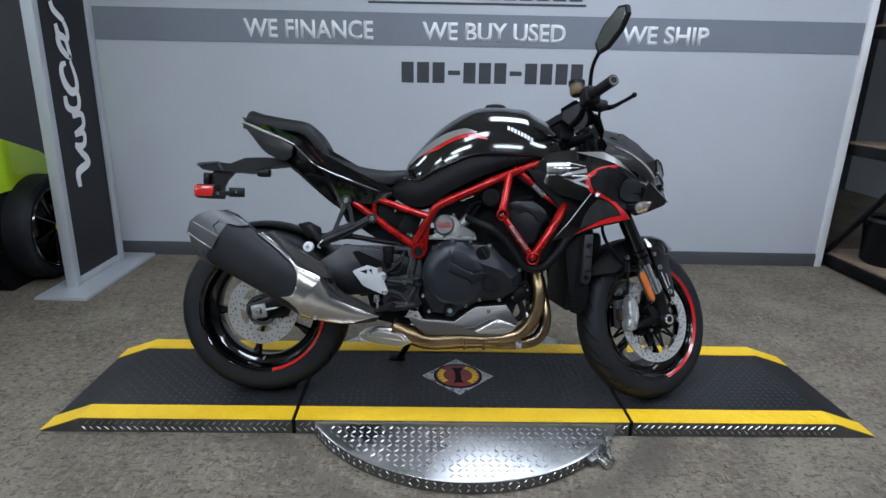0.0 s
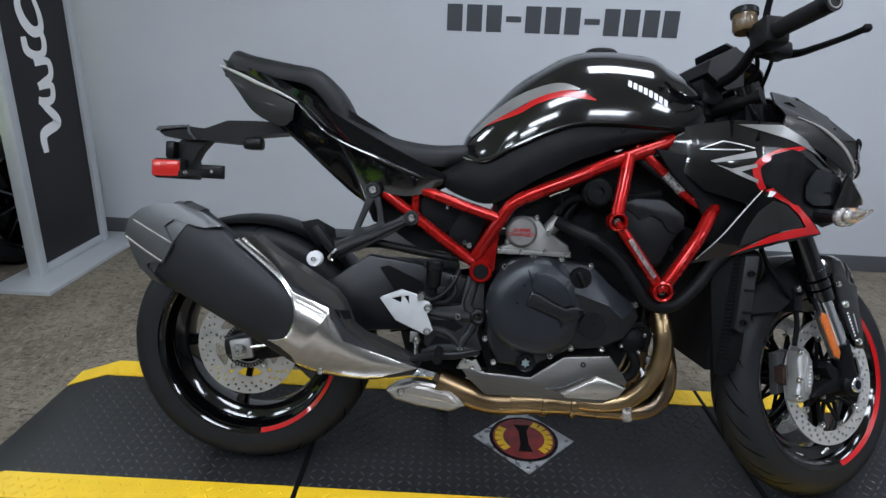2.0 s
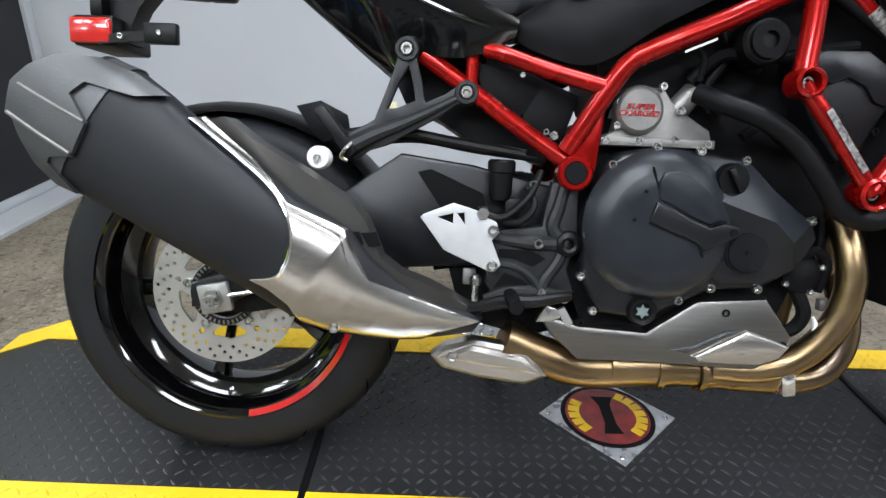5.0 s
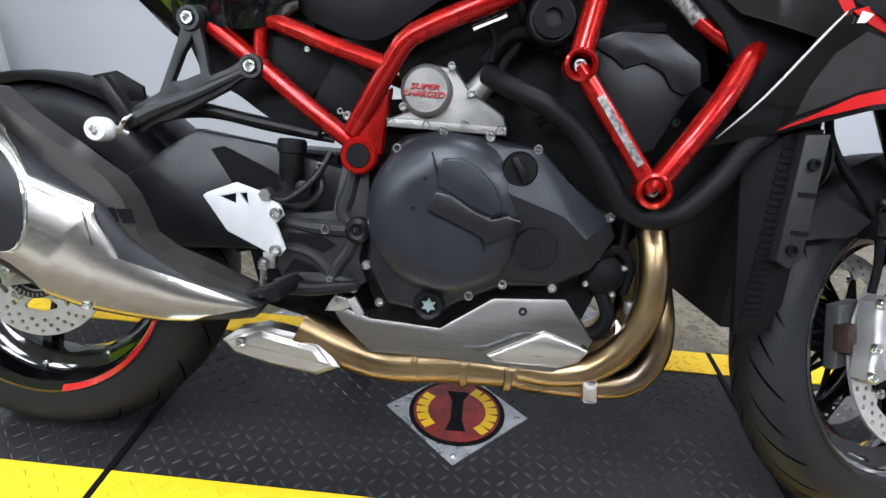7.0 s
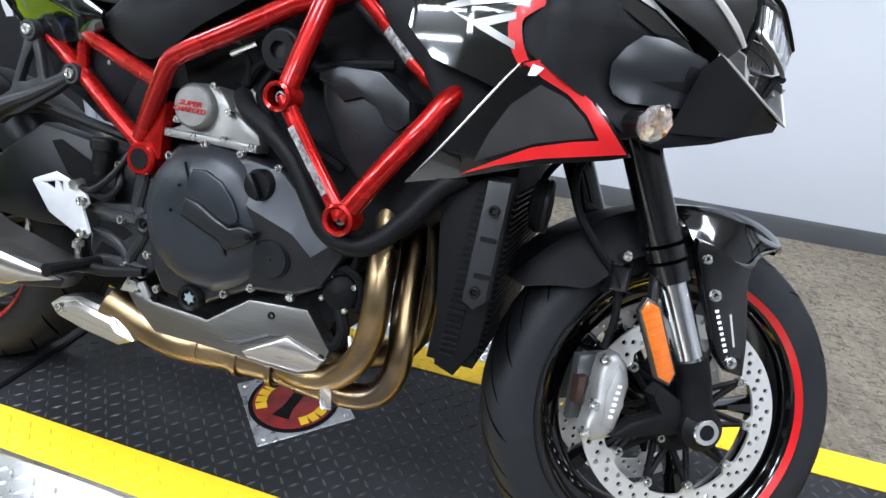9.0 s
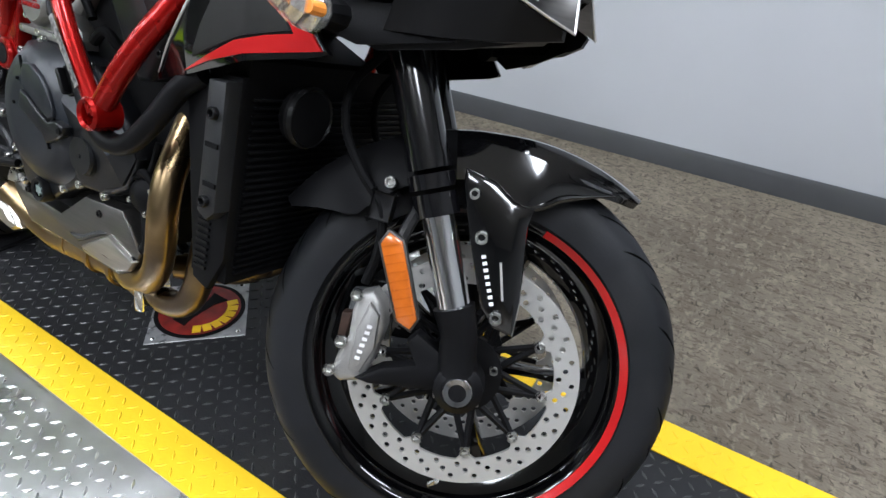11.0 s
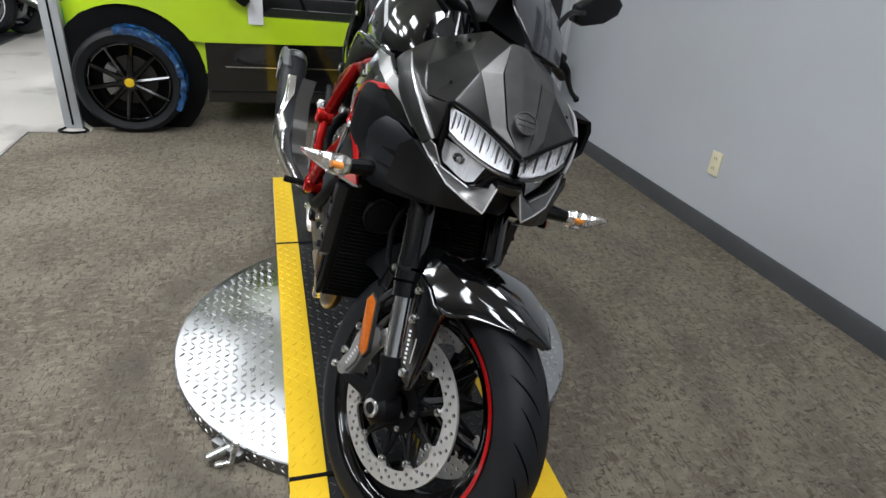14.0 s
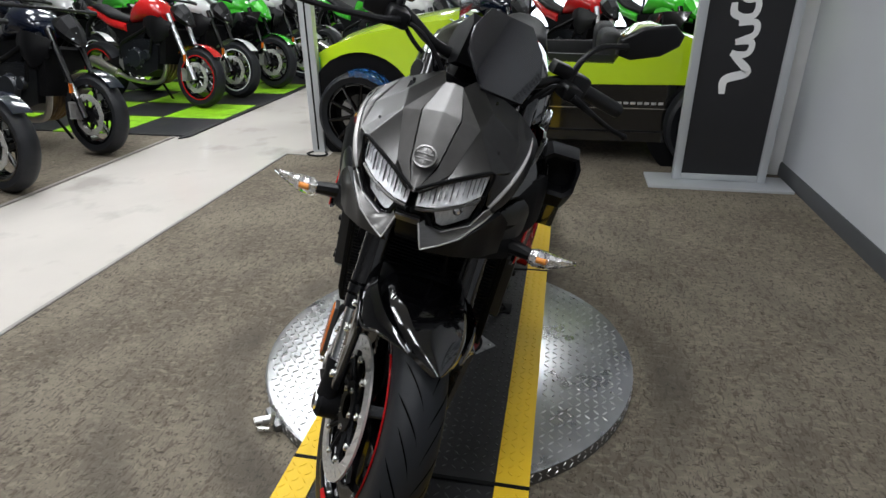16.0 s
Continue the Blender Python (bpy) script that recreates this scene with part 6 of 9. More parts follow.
PIL = [(-0.806, 1.062, 0.026), (-0.788, 1.066, 0.060), (-0.738, 1.050, 0.092), (-0.647, 1.034, 0.105), (-0.578, 1.023, 0.110), (-0.543, 1.000, 0.106), (-0.513, 0.962, 0.098), (-0.485, 0.912, 0.085)]
sp = spline([(s_[0], s_[2], s_[1]) for s_ in PIL], 30)
loft(b, [[Vector((p.x - 0.02 * (1 - s_), p.y * c_, p.z - 0.045 * (1 - s_))) for c_, s_ in ((-0.96, 0.0), (-1.0, 0.45), (-0.92, 0.8), (-0.6, 0.98), (0, 1.0), (0.6, 0.98), (0.92, 0.8), (1.0, 0.45), (0.96, 0.0), (0.5, -0.3), (-0.5, -0.3))] for p in sp])
part("pillion_seat", b, M_SEAT, bike, "raised black vinyl pillion seat", smooth=60)
# tail cowl and side covers
for sgn in (-1, 1):
    b = panel([(-0.835, sgn * 0.02, 1.045), (-0.76, sgn * 0.085, 1.018), (-0.66, sgn * 0.115, 0.985), (-0.58, sgn * 0.135, 0.945), (-0.50, sgn * 0.147, 0.90), (-0.42, sgn * 0.159, 0.858), (-0.33, sgn * 0.166, 0.815), (-0.245, sgn * 0.166, 0.778)],
              [(-0.815, sgn * 0.03, 1.02), (-0.735, sgn * 0.06, 0.945), (-0.673, sgn * 0.075, 0.882), (-0.626, sgn * 0.09, 0.850), (-0.51, sgn * 0.100, 0.752), (-0.437, sgn * 0.125, 0.705), (-0.385, sgn * 0.142, 0.724), (-0.335, sgn * 0.150, 0.722), (-0.290, sgn * 0.156, 0.732), (-0.250, sgn * 0.157, 0.752)], 0.004, 0.006, 36, 10, inward=(0, -sgn, 0))
    part("tail_cowl", b, M_GLOSSBLK, bike, "gloss black tail side cowl", smooth=60)
    part("tail_edge", tube([(-0.828, sgn * 0.050, 1.022), (-0.780, sgn * 0.080, 1.003), (-0.712, sgn * 0.105, 0.974), (-0.655, sgn * 0.122, 0.952), (-0.607, sgn * 0.132, 0.930)], [0.002, 0.0045, 0.005, 0.004, 0.002], 8, 24), M_SILVERD, bike, "silver tail edge line")
    part("seat_highlight_edge", tube([(-0.605, sgn * 0.134, 0.926), (-0.546, sgn * 0.142, 0.871), (-0.515, sgn * 0.148, 0.851), (-0.466, sgn * 0.155, 0.829), (-0.406, sgn * 0.162, 0.807), (-0.351, sgn * 0.166, 0.785), (-0.290, sgn * 0.165, 0.765)], [0.002, 0.003, 0.0035, 0.0035, 0.0045, 0.004, 0.002], 8, 40), M_GLOSSBLK, bike)
part("tail_core", prism([(-0.75, 1.005), (-0.60, 0.99), (-0.50, 0.93), (-0.30, 0.82), (-0.28, 0.70), (-0.43, 0.70), (-0.55, 0.785), (-0.66, 0.872)], -0.066, 0.066, 0.01), M_DEEP, bike)
part("inner_fender", prism([(-0.62, 0.850), (-0.505, 0.748), (-0.440, 0.700), (-0.418, 0.656), (-0.361, 0.631), (-0.305, 0.596), (-0.237, 0.590), (-0.186, 0.565), (-0.16, 0.66), (-0.28, 0.74), (-0.40, 0.78)], -0.098, 0.098, 0.008), M_MATTE, bike, "matt black inner fender under the tail")
part("battery_cover", prism([(-0.310, 0.724), (-0.204, 0.689), (-0.236, 0.633), (-0.29, 0.66)], -0.1265, -0.1285, 0.001), M_MATTE, bike)
part("battery_cover", prism([(-0.200, 0.690), (-0.145, 0.672), (-0.18, 0.600), (-0.232, 0.632)], -0.1265, -0.1285, 0.001), M_MATTE, bike)
bolt(bike, -0.190, -0.129, 0.618, 0.005)
bolt(bike, -0.343, -0.135, 0.735, 0.005, M_BLKPL)
bolt(bike, -0.53, -0.132, 0.905, 0.006)
for sgn in (-1, 1):
    part("tail_panel", panel([(-0.825, sgn * 0.052, 1.017), (-0.715, sgn * 0.104, 0.970), (-0.612, sgn * 0.134, 0.926)], [(-0.785, sgn * 0.070, 0.972), (-0.722, sgn * 0.100, 0.905), (-0.650, sgn * 0.120, 0.874), (-0.617, sgn * 0.130, 0.889)], 0.003, 0.004, 18, 5, inward=(0, -sgn, 0)), M_INLAY, bike, "graphite tail panel", smooth=60)
# plate carrier, tail light
pc = part("plate_carrier", prism([(-0.987, 0.851), (-0.975, 0.861), (-0.908, 0.868), (-0.869, 0.865), (-0.811, 0.888), (-0.74, 0.891), (-0.662, 0.890), (-0.655, 0.864), (-0.739, 0.853), (-0.765, 0.840), (-0.797, 0.832), (-0.869, 0.835), (-0.908, 0.834), (-0.973, 0.840)], -0.042, 0.042, 0.008, 3), M_BLKPL, bike, "black plastic rear mudguard arm")
part("carrier_fin", prism([(-0.992, 0.853), (-0.985, 0.864), (-0.918, 0.871), (-0.908, 0.866), (-0.975, 0.857)], -0.052, 0.052, 0.003), M_GREYM, pc, "pale edge of the mudguard")
part("carrier_rib", tube([(-0.912, -0.044, 0.872), (-0.906, -0.046, 0.852), (-0.892, -0.045, 0.835)], [0.003, 0.006, 0.003], 8, 12), M_SLATE, pc)
part("carrier_arm", prism([(-0.930, 0.838), (-0.868, 0.834), (-0.893, 0.806), (-0.908, 0.775), (-0.912, 0.745), (-0.942, 0.742), (-0.958, 0.790), (-0.950, 0.825)], -0.026, 0.026, 0.008, 2), M_BLKPL, pc)
part("carrier_clip", box(-0.768, -0.719, -0.052, -0.015, 0.818, 0.848, 0.008), M_BLKPL, pc)
part("light_bracket", box(-0.968, -0.945, -0.05, 0.05, 0.785, 0.828, 0.005), M_BLKPL, pc)
tl = part("tail_light", box(-0.995, -0.923, -0.067, 0.067, 0.737, 0.780, 0.006, 3), M_REDL, bike, "red rear reflector lens")
part("lens_frame", box(-0.990, -0.920, -0.062, 0.062, 0.733, 0.784, 0.005, 2), M_BLKPL, tl)
part("plate_bracket", box(-0.861, -0.805, -0.078, -0.062, 0.738, 0.772, 0.003), M_BLKPL, bike, "black number plate bracket")
part("bracket_arm", prism([(-0.945, 0.735), (-0.945, 0.748), (-0.900, 0.758), (-0.850, 0.760), (-0.850, 0.744), (-0.900, 0.742)], -0.066, -0.045, 0.003), M_BLKPL, bike)
bolt(bike, -0.833, -0.079, 0.756, 0.004)
bolt(bike, -0.905, -0.067, 0.750, 0.005)

# ---- front side shrouds ----
def flank(x, z):
    """Half-width of the front bodywork at a place (x, z)."""
    up = float(np.interp(x, [0.22, 0.30, 0.38, 0.45, 0.50, 0.54, 0.60, 0.66, 0.72], [0.165, 0.205, 0.226, 0.230, 0.226, 0.213, 0.178, 0.145, 0.118]))
    up += float(np.interp(z, [0.80, 0.84, 0.88, 0.94], [0.0, -0.002, -0.012, -0.036]))
    lo = float(np.interp(x, [0.28, 0.40, 0.50, 0.60, 0.66, 0.72], [0.212, 0.228, 0.226, 0.208, 0.160, 0.118])) + float(np.interp(z, [0.60, 0.66], [-0.012, 0.0]))
    k = min(1.0, max(0.0, (z - 0.715) / 0.07))
    k = k * k * (3 - 2 * k)
    return lo + (up - lo) * k


def skin(sgn, lift=0.0):
    return lambda x, z: sgn * (flank(x, z) + lift)


def band(pts, widths, n=36, smooth=True):
    """The outline of a stripe of changing width along a line of (x, z)."""
    path = (spline if smooth else line)([(p[0], p[1], 0) for p in pts], n)
    w_ = [float(v) for v in np.interp(np.linspace(0, 1, n), np.linspace(0, 1, len(widths)), widths)]
    a, c = [], []
    for k, p in enumerate(path):
        d = (path[min(k + 1, n - 1)] - path[max(k - 1, 0)]).normalized()
        q = Vector((-d.y, d.x, 0)) * w_[k] * 0.5
        a.append(((p + q).x, (p + q).y))
        c.append(((p - q).x, (p - q).y))
    return a + c[::-1]


for sgn in (-1, 1):
    up = part("upper_shroud", drape([(0.235, 0.866), (0.263, 0.906), (0.322, 0.921), (0.396, 0.932), (0.493, 0.931), (0.555, 0.903), (0.611, 0.862), (0.66, 0.818), (0.60, 0.838), (0.56, 0.858), (0.513, 0.866), (0.469, 0.854), (0.442, 0.836), (0.452, 0.80), (0.478, 0.772), (0.43, 0.745), (0.335, 0.772), (0.285, 0.815)], skin(sgn), 0.006, 4, -sgn), M_GLOSSBLK, bike, "gloss black upper side shroud", smooth=60)
    lo = part("lower_shroud", drape([(0.318, 0.606), (0.397, 0.628), (0.501, 0.664), (0.580, 0.682), (0.603, 0.690), (0.574, 0.724), (0.546, 0.750), (0.507, 0.775), (0.480, 0.790), (0.455, 0.781), (0.423, 0.739), (0.374, 0.671)], skin(sgn, 0.001), 0.006, 4, -sgn), M_GLOSSBLK, bike, "gloss black lower side shroud", smooth=60)
    part("shroud_inlay", drape([(0.415, 0.652), (0.489, 0.688), (0.556, 0.706), (0.537, 0.728), (0.514, 0.746), (0.481, 0.757), (0.450, 0.730), (0.428, 0.690)], skin(sgn, 0.0035), 0.003, 3, -sgn), M_INLAY, lo, "graphite inlay panel", smooth=60)
    part("red_edge", drape([(0.457, 0.779), (0.480, 0.787), (0.507, 0.771), (0.544, 0.747), (0.571, 0.721), (0.597, 0.692), (0.500, 0.671), (0.445, 0.653), (0.397, 0.632), (0.410, 0.640), (0.484, 0.682), (0.529, 0.696), (0.562, 0.703), (0.542, 0.730), (0.515, 0.751), (0.481, 0.765)], skin(sgn, 0.0045), 0.003, 3, -sgn), M_REDFLAT, lo, "red chevron stripe on the lower shroud")
    part("shroud_edge", tube([(x, sgn * (flank(x, z) + 0.003), z) for x, z in ((0.330, 0.618), (0.374, 0.671), (0.423, 0.739), (0.452, 0.778))], [0.001, 0.0016, 0.0018, 0.001], 6, 24), M_SILVERD, lo, "bright upper edge")
    part("red_outline", drape(band([(0.575, 0.885), (0.530, 0.874), (0.484, 0.863), (0.448, 0.842), (0.437, 0.826), (0.443, 0.800), (0.458, 0.776)], [0.008, 0.011, 0.013, 0.016, 0.017, 0.016, 0.013]), skin(sgn, 0.001), 0.003, 1, -sgn), M_REDFLAT if sgn < 0 else M_GLOSSBLK, up, "outline around the side intake")
    part("silver_blade", drape([(0.341, 0.838), (0.372, 0.848), (0.433, 0.864), (0.436, 0.849), (0.395, 0.842), (0.352, 0.834)], skin(sgn, 0.002), 0.002, 2, -sgn), M_FLASH, up, "silver sword-shaped decal")
    part("silver_blade", drape([(0.354, 0.830), (0.384, 0.822), (0.412, 0.830), (0.436, 0.836), (0.437, 0.828), (0.405, 0.817), (0.441, 0.802), (0.442, 0.793), (0.395, 0.811)], skin(sgn, 0.002), 0.002, 2, -sgn), M_FLASH, up, "silver sword-shaped decal")
    for ln in (((0.321, 0.864), (0.345, 0.874), (0.367, 0.883)), ((0.367, 0.883), (0.40, 0.877), (0.432, 0.870)), ((0.322, 0.863), (0.365, 0.864), (0.410, 0.865))):
        part("silver_line", drape(band(ln, [0.0022, 0.0028, 0.0022], 12), skin(sgn, 0.002), 0.002, 1, -sgn), M_SILVERD, up, "thin silver outline of the decal")
    part("silver_blade", drape([(0.468, 0.779), (0.482, 0.776), (0.474, 0.766), (0.464, 0.765)], skin(sgn, 0.0065), 0.002, 1, -sgn), M_WHITED, lo, "white arrow decal")
    part("grey_top_flash", drape([(0.401, 0.922), (0.498, 0.926), (0.56, 0.898), (0.640, 0.838), (0.595, 0.866), (0.516, 0.893)], skin(sgn, 0.0025), 0.003, 3, -sgn), M_FLASH if sgn < 0 else M_GLOSSBLK, up, "upper flash")
    si = part("side_intake_panel", drape([(0.448, 0.850), (0.514, 0.872), (0.575, 0.862), (0.63, 0.838), (0.70, 0.796), (0.715, 0.75), (0.70, 0.728), (0.62, 0.706), (0.588, 0.716), (0.553, 0.740), (0.488, 0.775), (0.446, 0.80)], lambda x, z, sgn=sgn: sgn * (flank(x, z) - 0.004 + 0.013 * math.exp(-((x - 0.505) / 0.045) ** 2) * min(1.0, max(0.0, (x - 0.445) / 0.03))), 0.006, 4, -sgn), M_MATTE, bike, "matt black side intake panel", smooth=60)
    bulge = part("intake_bulge", drape([(0.559, 0.771), (0.557, 0.794), (0.570, 0.816), (0.587, 0.833), (0.614, 0.834), (0.667, 0.820), (0.689, 0.790), (0.689, 0.765), (0.632, 0.755), (0.584, 0.752), (0.566, 0.760)], lambda x, z, sgn=sgn: sgn * (flank(x, z) - 0.004 + 0.020 * max(0.0, 1 - ((x - 0.62) / 0.085) ** 2) ** 0.7 * max(0.0, 1 - ((z - 0.795) / 0.058) ** 2) ** 0.7), 0.004, 4, -sgn), M_BULGE, si, "satin slate swelling of the side panel", smooth=60)
    # Dark patch paints the shade of the intake opening.
    part("intake_slot", drape([(0.606, 0.782), (0.645, 0.789), (0.648, 0.808), (0.660, 0.808), (0.677, 0.780), (0.652, 0.776)], lambda x, z, sgn=sgn: sgn * (flank(x, z) - 0.0025 + 0.020 * max(0.0, 1 - ((x - 0.62) / 0.085) ** 2) ** 0.7 * max(0.0, 1 - ((z - 0.795) / 0.058) ** 2) ** 0.7), 0.002, 2, -sgn), M_DEEP, si)
    part("chin_side", drape([(0.585, 0.720), (0.71, 0.735), (0.76, 0.745), (0.70, 0.722), (0.63, 0.704)], lambda x, z, sgn=sgn: sgn * float(np.interp(x, [0.58, 0.66, 0.76], [0.20, 0.145, 0.06])), 0.006, 3, -sgn), M_BLKPL, bike, "", smooth=60)

# matt inner panels behind the shrouds, and the single air scoop on the left flank
for sgn in (-1, 1):
    part("inner_shroud", prism([(0.225, 0.86), (0.30, 0.85), (0.44, 0.76), (0.42, 0.66), (0.385, 0.63), (0.355, 0.66), (0.345, 0.712), (0.318, 0.757), (0.265, 0.805)], sgn * 0.190, sgn * 0.200, 0.004), M_MATTE, bike, "matt black inner shroud panel")
b = bmesh.new()
loft(b, [[Vector((x, yc + hw * p, zc + hz * q)) for p, q in ((-1, -0.7), (-0.7, -1), (0.6, -1), (1, -0.6), (1, 0.55), (0.75, 1), (-0.6, 1), (-1, 0.7))] for x, yc, hw, zc, hz in ((0.25, 0.205, 0.030, 0.80, 0.045), (0.32, 0.225, 0.045, 0.815, 0.070), (0.42, 0.240, 0.046, 0.842, 0.082), (0.49, 0.247, 0.041, 0.872, 0.046), (0.485, 0.247, 0.034, 0.872, 0.038), (0.43, 0.245, 0.030, 0.865, 0.034))])
sc_l = part("air_scoop", b, M_MATTE, bike, "matt black ram-air scoop on the left flank", smooth=30)
part("scoop_fin", prism([(0.34, 0.76), (0.45, 0.79), (0.42, 0.725), (0.36, 0.70)], 0.235, 0.275, 0.006), M_GLOSSBLK, sc_l)

# ---- headlight cowl ----
def facets(verts, faces, bevel=0.004, thick=0.004):
    """A shell of flat facets over both sides: y >= 0 is given, y < 0 mirrored."""
    bm = bmesh.new()
    for sgn in (1, -1):
        vs = [bm.verts.new((v[0], sgn * v[1], v[2])) for v in verts]
        for f in faces:
            bm.faces.new([vs[k] for k in f])
    bmesh.ops.remove_doubles(bm, verts=bm.verts[:], dist=0.0005)
    bmesh.ops.recalc_face_normals(bm, faces=bm.faces[:])
    bmesh.ops.bevel(bm, geom=[e for e in bm.edges if len(e.link_faces) == 2], offset=bevel, segments=3, affect="EDGES", profile=0.5)
    bmesh.ops.solidify(bm, geom=bm.faces[:], thickness=thick)
    return bm


HOOD = [(0.618, 0.016, 1.020), (0.668, 0.076, 0.966), (0.737, 0.051, 0.893), (0.768, 0.043, 0.884), (0.745, 0.086, 0.901), (0.714, 0.122, 0.909),
        (0.660, 0.151, 0.905), (0.600, 0.149, 0.944), (0.515, 0.124, 0.986), (0.545, 0.036, 1.030), (0.786, 0.010, 0.864), (0.610, 0.085, 0.992)]
cowl = part("headlight_cowl", facets(HOOD, [(9, 0, 1, 11), (9, 11, 7, 8), (11, 1, 6, 7), (1, 2, 3, 4, 5), (1, 5, 6), (2, 10, 3)], 0.003), M_COWL, bike, "dark graphite headlight cowl with lighter raised spine", smooth=30)
SPN = [(0.618, 0.0, 1.025), (0.676, 0.0, 0.984), (0.743, 0.0, 0.908), (0.790, 0.0, 0.865),
       (0.617, 0.017, 1.023), (0.677, 0.037, 0.979), (0.743, 0.024, 0.902), (0.789, 0.004, 0.865),
       (0.669, 0.075, 0.968), (0.738, 0.051, 0.895), (0.786, 0.010, 0.865), (0.678, 0.0395, 0.976), (0.7435, 0.0265, 0.8995)]
part("cowl_spine", facets(SPN, [(0, 4, 5, 1), (1, 5, 6, 2), (2, 6, 7, 3)], 0.003, 0.008), M_SPINE, cowl, "lighter metallic graphite spine", smooth=30)
part("spine_flank", facets(SPN, [(4, 8, 11), (8, 9, 12, 11), (9, 10, 7, 12)], 0.002, 0.004), M_FLANK, cowl, "metallic graphite flank beside the spine", smooth=30)
for sgn in (-1, 1):
    bolt(cowl, 0.66, sgn * 0.118, 0.934, 0.003, M_BLKPL, (0.5, 0, 0.8))
    bolt(cowl, 0.585, sgn * 0.085, 1.004, 0.0035, M_BLKPL, (0.4, 0, 0.9))
em = part("round_emblem", lathe([(0.0, 0.007), (0.018, 0.007), (0.021, 0.005), (0.022, 0.0)], (0, 0, 0), "z", 28), M_SPINE, cowl, "round graphite emblem with silver rim")
em.matrix_basis = Matrix.Translation((0.7475, 0, 0.914)) @ Matrix.Rotation(radians(48), 4, "Y")
for k, (w_, h_, dx) in enumerate(((0.016, 0.0013, -0.005), (0.016, 0.0013, 0.005), (0.0013, 0.017, 0.0))):
    part("emblem_mark", turned(prism([(-h_, -w_), (h_, -w_), (h_, w_), (-h_, w_)], 0.006, 0.0084 - 0.0004 * k, axis="z"), Matrix.Translation((dx, 0, 0))), M_CHEEK, em)
part("emblem_ring", lathe([(0.0185, 0.006), (0.0185, 0.0085), (0.0218, 0.008), (0.0218, 0.005)], (0, 0, 0), "z", 28, closed=True), M_CHEEK, em)
for sgn in (-1, 1):
    def P(x, y, z):
        return (x, sgn * y, z)
    lens_top = [P(0.787, 0.008, 0.860), P(0.768, 0.042, 0.880), P(0.745, 0.085, 0.898), P(0.718, 0.118, 0.904)]
    lens_bot = [P(0.784, 0.009, 0.833), P(0.775, 0.040, 0.836), P(0.750, 0.085, 0.850), P(0.726, 0.113, 0.864)]
    low_top = [P(0.766, 0.032, 0.829), P(0.744, 0.075, 0.839), P(0.716, 0.112, 0.846)]
    low_bot = [P(0.750, 0.047, 0.793), P(0.738, 0.062, 0.788), P(0.711, 0.099, 0.805)]
    hl = part("headlight", panel([(p[0] - 0.014, p[1], p[2] - 0.002) for p in lens_top], [(p[0] - 0.004, p[1], p[2] + 0.002) for p in lens_bot], 0.0, 0.004, 12, 6, inward=(-1, 0, 0)), M_SILVERED, bike, "clear headlight with bright ribbed reflector")
    part("lower_reflector", panel([(p[0] - 0.030, p[1], p[2]) for p in low_top], [(p[0] - 0.012, p[1], p[2] + 0.002) for p in low_bot], 0.0, 0.004, 12, 6, inward=(-1, 0, 0)), M_SILVERED, hl, "smooth lower reflector bowl")
    up_top, up_bot = spline(lens_top, 29), spline(lens_bot, 29)
    for i in range(13):
        a, c = up_top[2 * i + 2], up_bot[2 * i + 2]
        part("reflector_rib", prism([(-0.012, a.z - 0.004), (-0.004, a.z - 0.006), (-0.001, c.z + 0.010 + 0.006 * (i % 3)), (-0.010, c.z + 0.006)], a.y - 0.0006, a.y + 0.0006), M_CHROME if i % 3 else M_GREYM, hl).matrix_basis = Matrix.Translation(((a.x + c.x) / 2, 0, 0))
    part("projector", lathe([(0.0, 0.001), (0.007, -0.001), (0.010, -0.006), (0.012, -0.016)], (0.722, sgn * 0.076, 0.822), "x", 24), M_CHROME, hl, "round projector lens")
    part("upper_lens", panel(lens_top, lens_bot, 0.0, 0.002, 14, 5, inward=(-1, 0, 0)), M_GLASS, hl, "clear upper lens").visible_shadow = False
    part("lower_lens", panel(low_top, low_bot, 0.0, 0.002, 10, 4, inward=(-1, 0, 0)), M_GLASS, hl, "clear lower lens").visible_shadow = False
    part("lamp_divider", tube([(p[0] - 0.001, p[1], p[2] - 0.003) for p in lens_bot], 0.0032, 8, 16), M_CHEEK, hl)
    part("lamp_surround", tube([P(0.788, 0.003, 0.868), P(0.768, 0.043, 0.887), P(0.744, 0.087, 0.905), P(0.713, 0.124, 0.910), P(0.716, 0.120, 0.866)], 0.0032, 8, 40), M_DEEP, hl)
    part("lamp_surround", tube([P(0.714, 0.118, 0.864), P(0.711, 0.117, 0.846), P(0.710, 0.106, 0.803), P(0.740, 0.062, 0.783), P(0.756, 0.044, 0.789), P(0.771, 0.026, 0.822), P(0.786, 0.003, 0.827)], 0.0050, 8, 50), M_DEEP, hl)
    # dark cowl side below the lamp, its bright edge line, and the panel below that
    b = panel([P(0.515, 0.124, 0.986), P(0.600, 0.149, 0.944), P(0.660, 0.151, 0.905), P(0.714, 0.123, 0.908)],
              [P(0.520, 0.165, 0.955), P(0.591, 0.171, 0.931), P(0.662, 0.156, 0.887), P(0.706, 0.130, 0.845)], 0.002, 0.005, 24, 6, inward=(0, -sgn, 0))
    cs_ = part("cowl_side", b, M_COWL, bike, "dark graphite cowl side", smooth=50)
